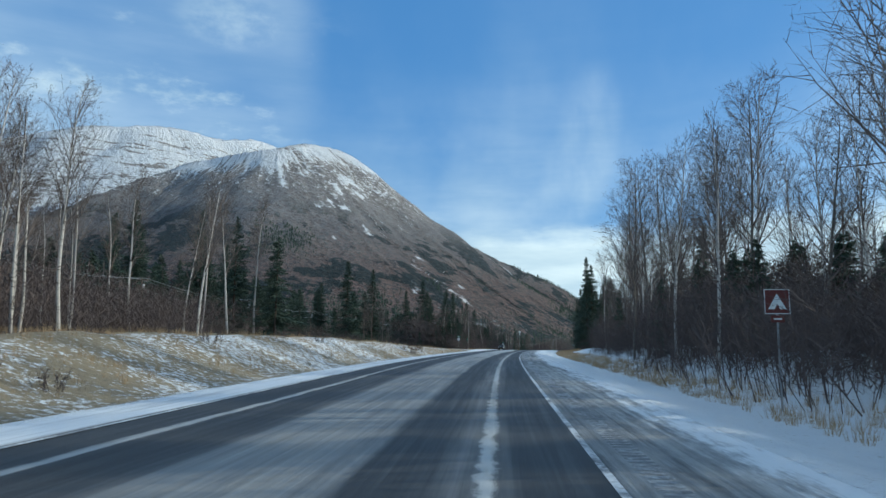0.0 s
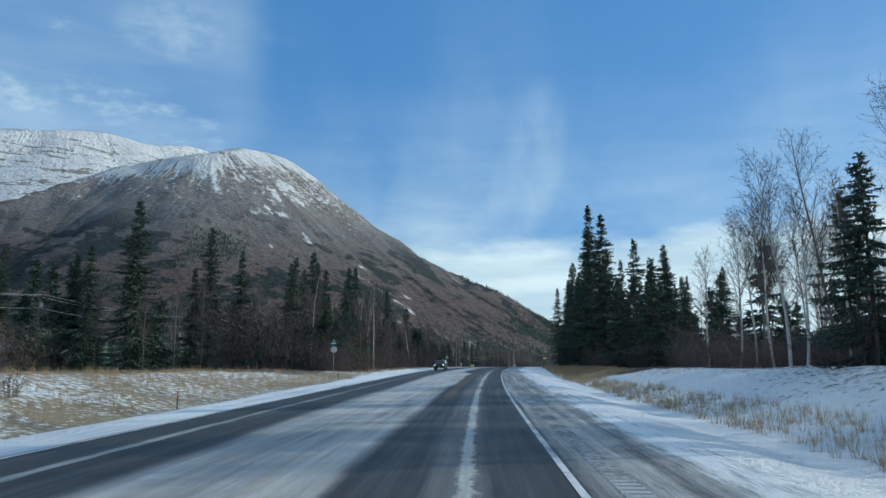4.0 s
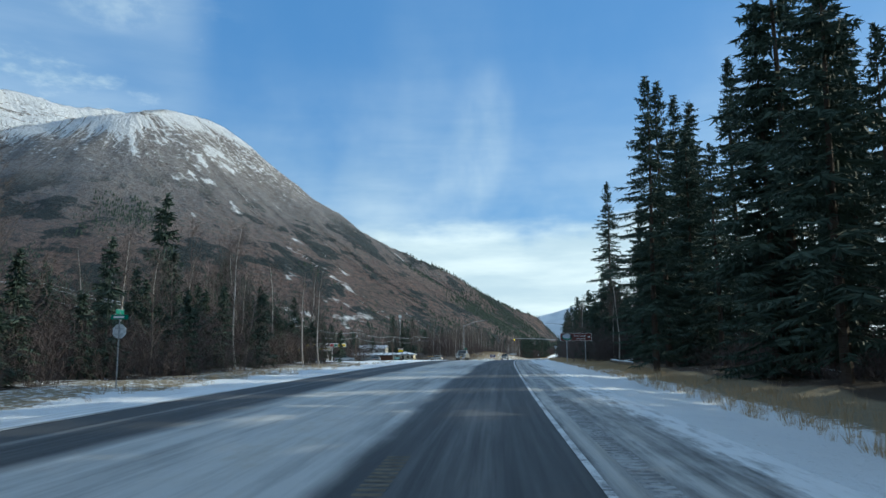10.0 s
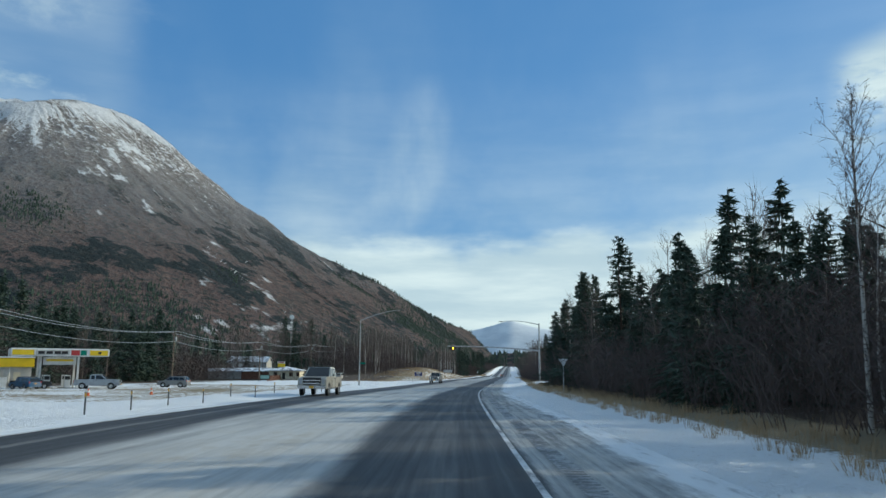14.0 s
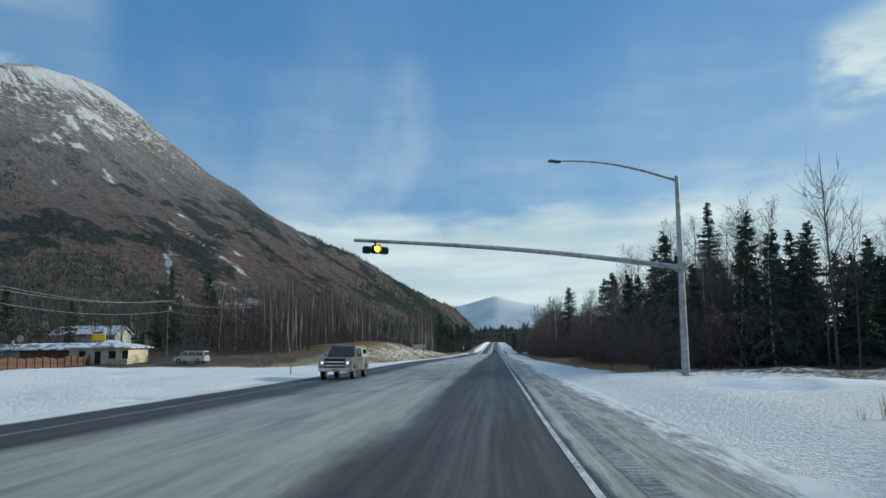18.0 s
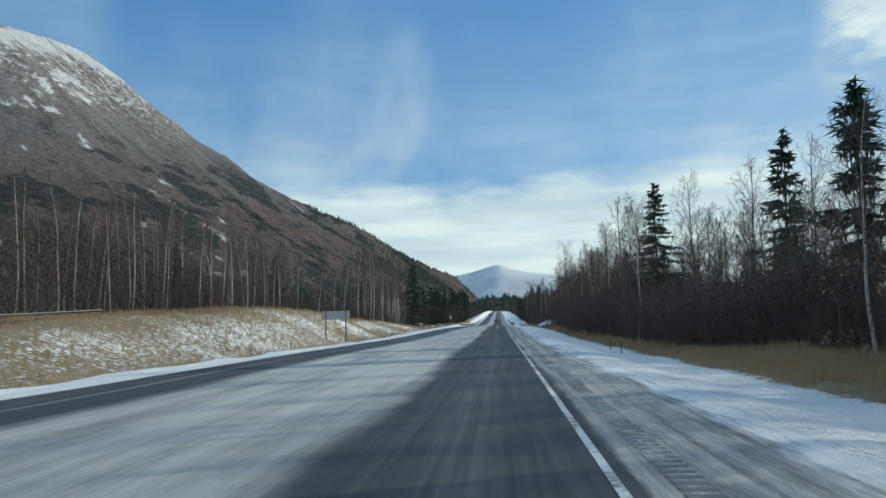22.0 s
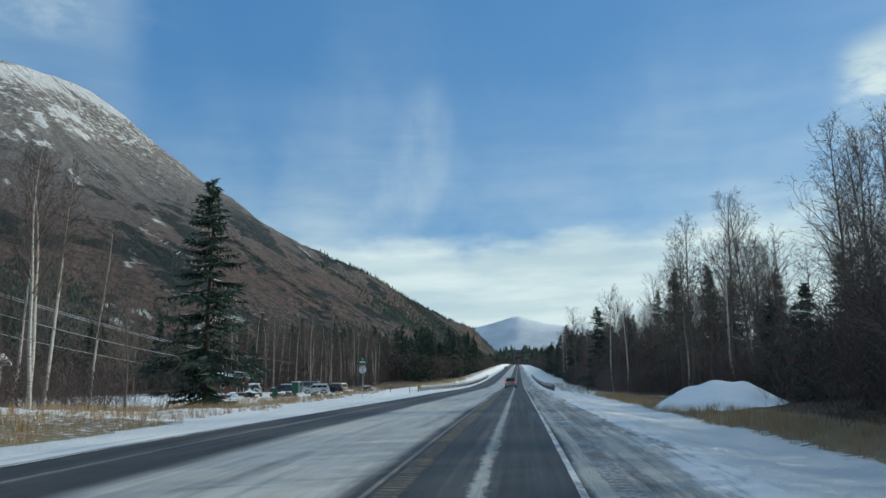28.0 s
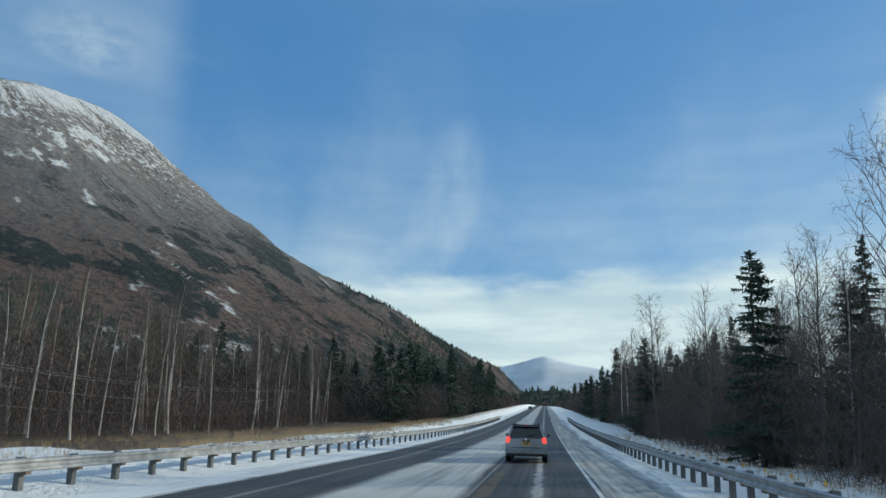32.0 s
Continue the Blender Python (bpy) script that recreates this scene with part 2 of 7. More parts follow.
def road_material():
    """Asphalt with frost: the first coordinate counts lanes, the second runs along the road."""
    m = Mat("frosted_asphalt", 0.6, 0, 0.22)
    u, v = m.uv()
    vec = m.n.new("ShaderNodeCombineXYZ")
    m.l.new(m.math("MULTIPLY", u, 3.5), vec.inputs[0])
    m.l.new(v, vec.inputs[1])
    vec = vec.outputs[0]
    straight = u
    drift = m.noise(0.16, 4, (1, 0.3, 1), 0.55, vec)
    u = m.math("ADD", u, m.math("MULTIPLY", m.math("SUBTRACT", drift, 0.5), 0.22))
    streak = m.noise(2.2, 7, (1.8, 0.03, 1), 0.66, vec)
    blotch = m.noise(0.6, 7, (1, 0.09, 1), 0.68, vec)
    crumbs = m.noise(2.6, 5, (1, 0.2, 1), 0.7, vec)
    grain = m.noise(60, 3, (1, 1, 1), 0.6, vec)

    def band(centre, half, soft):
        d = m.math("ABSOLUTE", m.math("SUBTRACT", u, centre))
        return m.step(d, half, half + soft, 1.0, 0.0)

    def stretch(a, b, soft):
        return m.math("MULTIPLY", m.step(v, a, a + soft), m.step(v, b, b + soft, 1.0, 0.0))
    jag = m.math("MULTIPLY", m.math("SUBTRACT", crumbs, 0.5), 0.10)
    own = m.math("MULTIPLY", m.step(m.math("ABSOLUTE", m.math("ADD", m.math("SUBTRACT", straight, 0.50), m.math("MULTIPLY", m.math("SUBTRACT", m.noise(1.8, 7, (1, 0.5, 1), 0.8, vec), 0.5), 0.20))), 0.014, 0.065, 1.0, 0.0), m.math("MAXIMUM", m.step(v, 190.0, 260.0, 0.9, 0.10), m.step(v, 720.0, 780.0, 0.0, 0.7)))
    haze = m.math("MULTIPLY", band(0.45, 0.06, 0.16), m.step(v, 250.0, 330.0, 0.20, 0.05))
    own = m.math("MAXIMUM", own, haze)
    # the median: frost to its right rim, drawn back where bars are painted
    rim = m.math("MULTIPLY_ADD", stretch(204.0, 268.0, 14.0), -0.30, m.math("MULTIPLY_ADD", jag, 0.5, -0.07))
    med = m.math("MULTIPLY", m.math("MULTIPLY", m.step(m.math("SUBTRACT", u, rim), -0.07, 0.05, 1.0, 0.0), m.step(u, -1.05, -0.86)), m.math("SUBTRACT", m.step(v, 20.0, 200.0, 0.42, 0.90), m.math("MULTIPLY", m.step(v, 470.0, 520.0), m.step(v, 640.0, 580.0, 0.0, 0.30))))
    onc = m.math("MULTIPLY", m.step(m.math("ABSOLUTE", m.math("ADD", m.math("ADD", u, 1.5), jag)), 0.015, 0.06, 1.0, 0.0), m.step(v, 60.0, 240.0, 0.75, 0.25))
    left = m.step(m.math("ADD", u, jag), -1.93, -2.10)
    # the shoulder: packed snow and sand with bare ruts, whole snow at its outer edge
    ruts = m.noise(0.9, 5, (2.2, 0.045, 1), 0.62, vec)
    right = m.math("MULTIPLY", m.step(m.math("ADD", u, jag), 1.015, 1.075), m.math("ADD", m.step(v, 190.0, 260.0, 0.50, 0.62), m.math("MULTIPLY", m.math("SUBTRACT", ruts, 0.5), 1.6)))
    outer = m.step(m.math("ADD", m.math("ADD", u, m.math("MULTIPLY", m.math("SUBTRACT", blotch, 0.5), 0.7)), m.math("MULTIPLY", jag, 2.4)), 1.56, 1.86)
    right = m.math("MAXIMUM", right, outer)
    frost = m.math("MAXIMUM", m.math("MAXIMUM", own, med), m.math("MAXIMUM", onc, m.math("MAXIMUM", left, right)))
    patchy = m.math("ADD", m.math("MULTIPLY", m.math("SUBTRACT", streak, 0.5), 1.7), m.math("MULTIPLY", m.math("SUBTRACT", blotch, 0.5), 1.9))
    patchy = m.math("ADD", patchy, m.math("MULTIPLY", m.math("SUBTRACT", crumbs, 0.5), m.math("MULTIPLY_ADD", m.step(u, 0.97, 1.25), 2.2, 0.35)))
    frost = m.math("MULTIPLY", m.math("ADD", frost, m.math("MULTIPLY", patchy, m.math("ADD", 0.12, m.math("MULTIPLY", frost, 0.8)))), 1.0, clamp=True)
    dry = m.mix(m.step(grain, 0.3, 0.7), (0.028, 0.030, 0.033), (0.058, 0.060, 0.064))
    dry = m.mix(m.step(streak, 0.35, 0.75), dry, (0.07, 0.072, 0.077))
    ice = m.mix(blotch, (0.36, 0.36, 0.35), (0.62, 0.62, 0.61))
    ice = m.mix(m.step(m.math("ADD", blotch, m.math("MULTIPLY", crumbs, 0.5)), 0.74, 1.0), ice, (0.40, 0.37, 0.32))
    ice = m.mix(m.math("MAXIMUM", outer, left), ice, m.mix(crumbs, (0.62, 0.64, 0.66), (0.82, 0.84, 0.87)))
    m.bump(m.math("ADD", grain, m.math("MULTIPLY", m.math("ADD", m.math("ADD", blotch, crumbs), m.math("MULTIPLY", frost, 1.5)), 2.0)), 0.45, 0.02)
    return m.done(m.mix(frost, dry, ice), m.math("SUBTRACT", 0.72, m.math("MULTIPLY", streak, 0.2)))


def mountain_material(name, snowy=0.0):
    """Rock, brush and snow. The first coordinate is the drop below the crest, the second runs along the crest, both in hundreds of metres."""
    m = Mat(name, 0.95, 0, 0.1)
    sep = m.n.new("ShaderNodeSeparateXYZ")
    m.l.new(m.co.outputs["Object"], sep.inputs[0])
    x, y, z = sep.outputs
    drop, along = m.uv()
    crest_z = m.math("MULTIPLY_ADD", drop, 100.0, z)
    fall = m.co.outputs["UV"]
    big, mid, fine = m.noise(0.004, 6), m.noise(0.014, 8, (1, 1, 1), 0.68), m.noise(0.06, 8, (1, 1, 1), 0.74)
    ribs = m.noise(3.4, 6, (0.16, 1.0, 1), 0.62, fall)           # lines of fall, side by side along the crest
    runnels = m.noise(9.0, 5, (0.13, 1.0, 1), 0.65, fall)
    strata = m.noise(0.02, 5, (0.25, 0.25, 2.4), 0.6)
    brush = m.mix(m.step(mid, 0.36, 0.64), (0.15, 0.137, 0.14), (0.255, 0.225, 0.212))
    brush = m.mix(m.step(z, 540.0, 160.0), brush, m.mix(mid, (0.140, 0.099, 0.093), (0.222, 0.155, 0.137)))
    brush = m.mix(m.step(fine, 0.44, 0.70), brush, (0.075, 0.07, 0.07))
    tops = m.noise(0.2, 3, (1, 1, 0.6), 0.6)
    brush = m.mix(m.math("MULTIPLY", m.step(tops, 0.42, 0.68), 0.55), brush, (0.05, 0.047, 0.047))
    rock = m.mix(m.step(m.math("ADD", m.math("MULTIPLY", fine, 0.6), m.math("MULTIPLY", runnels, 0.4)), 0.36, 0.62), (0.15, 0.135, 0.13), (0.36, 0.31, 0.275))
    high = m.step(m.math("ADD", z, m.math("MULTIPLY", m.math("SUBTRACT", ribs, 0.5), 300.0)), 400.0, 740.0)
    base = m.mix(high, brush, rock)
    # dark conifers in patches and strips on the lower half
    speck = m.step(m.math("ADD", mid, m.math("MULTIPLY", fine, 1.2)), 1.06, 1.22)
    low = m.step(m.math("ADD", z, m.math("MULTIPLY", m.math("SUBTRACT", mid, 0.5), 900.0)), 60.0, 420.0, 1.0, 0.0)
    base = m.mix(m.math("MULTIPLY", m.math("MULTIPLY_ADD", low, 0.7, 0.2), speck), base, (0.030, 0.045, 0.042))
    clump = m.math("ADD", m.noise(0.0045, 5, (1, 1, 1.5), 0.6), m.math("ADD", m.math("MULTIPLY", m.math("SUBTRACT", mid, 0.5), 0.40), m.math("MULTIPLY", m.math("SUBTRACT", fine, 0.5), 0.14)))
    patch = m.math("MULTIPLY", m.step(clump, 0.51, 0.56), m.step(z, 560.0, 400.0))
    base = m.mix(m.math("MULTIPLY", patch, m.step(fine, 0.3, 0.52, 0.5, 1.0)), base, (0.030, 0.042, 0.046))
    # rime on the brush, its bluish mix also standing in for aerial haze
    rime_haze = m.math("MULTIPLY", m.step(m.math("ADD", m.math("MULTIPLY", fine, 0.6), m.math("MULTIPLY", tops, 0.4)), 0.36, 0.60), m.step(z, 200.0, 540.0, 0.04, 0.31))
    base = m.mix(m.math("MULTIPLY", rime_haze, m.math("SUBTRACT", 1.0, m.math("MULTIPLY", patch, 0.6))), base, (0.50, 0.53, 0.58))
    # frost and thin snow between the bushes, thicker upwards, along the lines of fall
    thin = m.math("ADD", m.math("MULTIPLY", m.math("SUBTRACT", fine, 0.5), 3.4), m.math("ADD", m.math("MULTIPLY", m.math("SUBTRACT", runnels, 0.5), 1.3), m.math("MULTIPLY", m.math("SUBTRACT", mid, 0.5), 1.2)))
    dust = m.math("ADD", thin, m.step(z, 300.0, 760.0, -0.66 + 0.72 * snowy, 0.18 + 0.6 * snowy))
    dust = m.math("SUBTRACT", dust, m.math("MULTIPLY", patch, 0.6))
    # the white crest: whole above, broken into ribs on its flank
    lip = m.math("SUBTRACT", m.step(drop, 0.05, 1.8, 1.15, 0.0), m.math("MULTIPLY", m.math("SUBTRACT", 0.60, runnels), 3.2))
    lip = m.math("ADD", lip, m.math("MULTIPLY", m.math("SUBTRACT", ribs, 0.5), 1.6))
    lip = m.math("ADD", lip, m.math("MULTIPLY", m.math("SUBTRACT", m.noise(0.55, 3, (0.5, 1.0, 1), 0.5, fall), 0.52), 3.0))
    lip = m.math("MULTIPLY", lip, m.step(crest_z, 590.0, 780.0))
    dust = m.math("MAXIMUM", dust, lip)
    # lying snow fields below the crest
    for cx, cy, cz, lx, lz in ((-1192, 2795, 678, 9, 46), (-1118, 2515, 612, 10, 22), (-1150, 2830, 610, 9, 36), (-1080, 2570, 520, 16, 16)):
        dx = m.math("DIVIDE", m.math("ADD", m.math("SUBTRACT", x, cx), m.math("MULTIPLY", m.math("SUBTRACT", z, cz), 0.9)), lx)
        dz = m.math("DIVIDE", m.math("SUBTRACT", z, cz), lz)
        d = m.math("SQRT", m.math("ADD", m.math("MULTIPLY", dx, dx), m.math("MULTIPLY", dz, dz)))
        dust = m.math("ADD", dust, m.step(d, 0.2, 1.4, 0.55, 0.0))
    if snowy:
        # bands of bare cliff
        dust = m.math("SUBTRACT", dust, m.math("MULTIPLY", m.step(m.math("ADD", strata, m.math("MULTIPLY", m.math("SUBTRACT", runnels, 0.5), 0.5)), 0.52, 0.66), m.step(drop, 0.25, 1.0, 0.0, 1.1)))
    snow = m.step(dust, 0.18, 0.46)
    m.bump(m.math("ADD", m.math("MULTIPLY", ribs, 1.4), m.math("ADD", m.math("MULTIPLY", mid, 1.8), m.math("ADD", fine, m.math("MULTIPLY", runnels, 1.2)))), 1.0, 16.0)
    return m.done(m.mix(m.math("MULTIPLY", snow, 0.94), base, (0.82, 0.84, 0.88)))


M_GROUND, M_ROAD, M_MOUNT = ground_material(), road_material(), mountain_material("mountain_slope")
M_SNOWY = mountain_material("snowy_ridge", 1.0)


# ---------------------------------------------------------------- the road's line
def curve_through(knots):
    """A smooth function through (position, value) knots."""
    px, pv = np.array(knots, float).T
    m = np.gradient(pv, px)

    def at(s):
        s = np.asarray(s, float)
        i = np.clip(np.searchsorted(px, s) - 1, 0, len(px) - 2)
        h = px[i + 1] - px[i]
        k = (s - px[i]) / h
        kc = np.clip(k, 0, 1)
        r = (2 * kc**3 - 3 * kc**2 + 1) * pv[i] + (kc**3 - 2 * kc**2 + kc) * h * m[i] + (3 * kc**2 - 2 * kc**3) * pv[i + 1] + (kc**3 - kc**2) * h * m[i + 1]
        return r + np.where(k < 0, k * h * m[i], np.where(k > 1, (k - 1) * h * m[i + 1], 0))
    return at


road_x = curve_through([(-120, 105.7), (0, 74.29), (58.2, 59.66), (101.9, 49.65), (173.9, 34.61), (230.9, 24.59), (287.1, 16.73), (342.4, 10.62), (397, 5.57), (478.1, 0.68), (518.8, 0), (545, 0), (900, 0), (2400, 0)])
road_z = curve_through([(-120, -2.3), (0, 0.09), (58, 1.46), (102, 2.25), (174, 3.4), (231, 4.35), (287, 4.99), (342, 5.3), (370, 5.36), (397, 5.36), (411, 5.31), (465, 4.66), (492, 4.23), (519, 3.89), (546, 3.6), (572, 3.37), (599, 3.19), (625, 2.97), (664, 2.53), (701, 2.06), (750, 1.89), (784, 1.61), (818, 1.12), (851, 0.66), (900, -0.09), (960, -0.39), (1060, 0.31), (1300, 2.61), (1600, 4.81), (1850, 6.01), (2100, 5.71), (2400, 4.46)])
inner_left = curve_through([(-120, -5.0), (0, -5.0), (150, -6.2), (250, -7.4), (400, -9.0), (690, -9.0), (790, -6.8), (860, -5.6), (1000, -5.4), (2400, -5.4)])
LANE_L, LANE_R = -1.9, 1.5


def road_at(y, u, dz=0.0):
    """World places at lateral offset u (to the right) from the lane's line at y."""
    y, u = np.broadcast_arrays(np.asarray(y, float), np.asarray(u, float))
    s = (road_x(y + 0.5) - road_x(y - 0.5))
    n = np.sqrt(1 + s * s)
    return np.stack([road_x(y) + u / n, y - u * s / n, road_z(y) + dz], -1)


def bank(knots):
    return curve_through(knots)


# heights of the verge over the road: right bank, left bank
right_bank = bank([(-120, 0.8), (0, 0.8), (60, 1.6), (140, 1.5), (200, 0.6), (300, 0.2), (480, 0.4), (530, 0.6), (560, 0.5), (600, 0.1), (700, -0.1), (800, 0.3), (860, -0.8), (1000, -1.0), (2400, 0.2)])
right_ditch = bank([(-120, -0.7), (60, -0.6), (280, -0.5), (350, -0.15), (420, -0.15), (480, 0.2), (550, 0.35), (590, -0.2), (640, -0.5), (760, -0.5), (860, -0.5), (2400, -0.5)])
left_bank = bank([(-120, 1.5), (0, 1.6), (60, 2.2), (120, 1.9), (180, 0.8), (215, 0.5), (260, 0.3), (380, 0.0), (470, -0.4), (530, -0.3), (580, -0.3), (630, 0.1), (655, 2.0), (690, 3.4), (718, 4.0), (748, 2.4), (772, 1.5), (792, 0.5), (812, -0.4), (860, -0.6), (1000, -1.2), (2400, 0.0)])
left_ditch = bank([(-120, -0.35), (190, -0.2), (215, 0.1), (300, 0.0), (400, -0.1), (480, 0.0), (560, 0.1), (610, -0.2), (660, -0.8), (730, -0.8), (770, -0.4), (2400, -0.4)])


def ground_rel(y, u):
    """Height of the ground over the road, without fine relief."""
    y, u = np.broadcast_arrays(np.asarray(y, float), np.asarray(u, float))
    lo = inner_left(y) - 4.6
    k = np.clip((u - 5.0) / 3.2, 0, 1)
    up = np.clip((u - 9.5) / 9.0, 0, 1)
    r = right_ditch(y) * (k * k * (3 - 2 * k)) + (right_bank(y) - right_ditch(y)) * (up * up * (3 - 2 * up))
    d = lo - u
    k = np.clip((d - 1.0) / 3.5, 0, 1)
    late = np.clip((y - 610) / 40, 0, 1) * np.clip((770 - y) / 30, 0, 1)
    up = np.clip((d - 4.0 - 1.6 * late) / (10.0 + 2 * late), 0, 1)
    l = left_ditch(y) * (k * k * (3 - 2 * k)) + (left_bank(y) - left_ditch(y)) * (up * up * (3 - 2 * up))
    return np.where(u > 0, r, l)


def smooth_noise(x, y, seed=0.0):
    """Cheap rolling relief between about -1 and 1, for whole arrays."""
    a = np.sin(x * 0.731 + 1.3 * np.sin(y * 0.417 + seed) + seed) + np.sin(y * 0.653 + 1.7 * np.sin(x * 0.389 - seed) + 2 * seed)
    b = np.sin(x * 1.93 + y * 1.21 + seed) * np.sin(y * 1.77 - x * 0.83 + seed)
    return 0.4 * a + 0.25 * b


def ground_z(y, u):
    w = np.clip((np.abs(u + 2) - 10) / 6, 0, 1)
    far = np.clip((np.abs(u) - 60) / 300, 0, 1)
    fade = np.where(u > 0, np.clip((u - 4.5) / 3, 0, 1), np.clip((inner_left(y) - 5.5 - u) / 3, 0, 1))
    p = road_at(y, u)
    return road_z(y) + ground_rel(y, u) + w * 0.22 * smooth_noise(p[..., 0] * 0.9, p[..., 1] * 0.9) + fade * 0.05 * smooth_noise(p[..., 0] * 4.1, p[..., 1] * 4.1, 2.0) - far * 3.0 - 0.05


def on_ground(y, u):
    p = road_at(y, u)
    return float(p[0]), float(p[1]), float(ground_z(np.array(float(y)), np.array(float(u))))


def mesh_of(name, v, f, mat, smooth=False, uv=None):
    """A mesh from arrays: f is (n, 3) or (n, 4), uv one pair a vertex."""
    me = bpy.data.meshes.new(name)
    v, f = np.asarray(v, np.float32), np.asarray(f, np.int32)
    k = f.shape[1]
    me.vertices.add(len(v))
    me.vertices.foreach_set("co", v.ravel())
    me.loops.add(f.size)
    me.loops.foreach_set("vertex_index", f.ravel())
    me.polygons.add(len(f))
    me.polygons.foreach_set("loop_start", np.arange(0, f.size, k, dtype=np.int32))
    me.polygons.foreach_set("use_smooth", np.full(len(f), smooth))
    if uv is not None:
        me.uv_layers.new(name="UVMap").data.foreach_set("uv", np.asarray(uv, np.float32)[f.ravel()].ravel())
    me.update(calc_edges=True)
    if mat:
        me.materials.append(mat)
    return me


def grid_faces(rows, cols):
    i = np.arange((rows - 1) * (cols - 1))
    a = i // (cols - 1) * cols + i % (cols - 1)
    return np.stack([a, a + 1, a + cols + 1, a + cols], -1)


def part(name, data, mat=None, parent=None, label="", m=None):
    """Links a mesh, or a bmesh, as one object under a thing."""
    if isinstance(data, bmesh.types.BMesh):
        me = bpy.data.meshes.new(name)
        data.to_mesh(me)
        data.free()
        if mat:
            me.materials.append(mat)
        data = me
    ob = new(name, data)
    if parent:
        ob.parent = parent
    if m is not None:
        ob.matrix_basis = m
    if label:
        ob["label"] = label
    return ob


# ---------------------------------------------------------------- ground and road
YS = np.concatenate([np.arange(-120, 900, 2.0), np.arange(900, 1300, 10.0), np.arange(1300, 2401, 50.0)])


def build_ground():
    us = np.concatenate([[-1400, -900, -600, -420, -300, -220, -160, -120, -95, -78], np.arange(-66, -34, 3.0), np.arange(-34, -8, 0.8), [-7, -4, 0, 3], np.arange(4.2, 30, 0.8), np.arange(30, 66, 3.0), [78, 95, 120, 160, 220, 300, 420, 600, 900, 1400]])
    yy, uu = np.meshgrid(YS, us, indexing="ij")
    p = road_at(yy, uu)
    p[..., 2] = ground_z(yy, uu)
    inside = (uu < 4.0) & (uu > inner_left(yy) - 4.6)
    p[..., 2] = np.where(inside, p[..., 2] - 0.12, p[..., 2])
    lo = inner_left(yy) - 4.6
    d = np.where(uu > 0, uu - 4.6, lo - uu)
    wood = np.clip((d - 7.5) / 4.0, 0, 1)
    # snow: bright verge, thin on banks, little under the trees
    snow = np.interp(d, [-1, 0.5, 2.6, 4.2, 7, 12, 30], [1, 1, 0.85, 0.42, 0.42, 0.36, 0.28])
    grassy = (uu > 0) & (((yy > 215) & (yy < 500)) | ((yy > 566) & (yy < 855)))
    snow = np.where(grassy, np.interp(d, [-1, 0.5, 4.4, 5.4, 6.3, 8.5, 11, 30], [1, 1, 0.88, 0.55, 0.2, 0.12, 0.3, 0.28]), snow)
    wood = np.where(grassy, np.clip((d - 8.5) / 2.5, 0, 1), wood)
    open_left = (uu < 0) & (yy > 390) & (yy < 612)
    snow = np.where(open_left, np.interp(d, [0, 5, 9, 45, 60, 90], [1, 0.92, 0.72, 0.74, 0.35, 0.28]), snow)
    wood = np.where(open_left, np.clip((d - 42) / 8, 0, 1), wood)
    lot = (uu < 0) & (yy > 448) & (yy < 535) & (d > 9) & (d < 48)
    snow = np.where(lot, 0.50, snow)
    banked = (uu < 0) & ((yy < 190) | ((yy > 606) & (yy < 796)))
    snow = np.where(banked, np.interp(d, [0, 2.2, 4, 12, 16, 40], [1, 0.9, 0.43, 0.50, 0.33, 0.28]), snow)
    wood = np.where(banked, np.clip((d - 16) / 6, 0, 1), wood)
    right_snowy = (uu > 0) & ((yy < 200) | ((yy > 500) & (yy < 560)) | (yy > 855))
    snow = np.where(right_snowy, np.interp(d, [0, 1, 3, 9, 14, 40], [1, 1, 0.8, 0.66, 0.5, 0.28]), snow)
    yard = (uu < 0) & (yy >= 796) & (yy < 900)
    snow = np.where(yard, np.interp(d, [0, 3, 30, 60, 90], [1, 0.8, 0.72, 0.4, 0.28]), snow)
    wood = np.where(yard, np.clip((d - 30) / 8, 0, 1), wood)
    uv = np.stack([wood, snow], -1).reshape(-1, 2)
    g = new("ground", mesh_of("ground", p.reshape(-1, 3), grid_faces(len(YS), len(us)), M_GROUND, True, uv))
    tagged(g, "snow-dusted verges and banks with dry yellow grass", "ground", kind="structure")
    # the plain beyond, to the horizon
    a = np.linspace(0, 2 * math.pi, 49)[:-1]
    rings = np.array([0.0, 1200, 2500, 5200])
    v = np.stack([np.outer(rings, np.cos(a)), np.outer(rings, np.sin(a)) + 900, np.full((4, 48), -9.0)], -1)
    f = [(r * 48 + i, r * 48 + (i + 1) % 48, (r + 1) * 48 + (i + 1) % 48, (r + 1) * 48 + i) for r in range(3) for i in range(48)]
    uv = np.tile([[1.0, 0.25]], (192, 1))
    far = new("backdrop_plain", mesh_of("backdrop_plain", v.reshape(-1, 3), f, M_GROUND, True, uv))
    tagged(far, "wooded valley floor under thin snow", "ground", kind="structure")


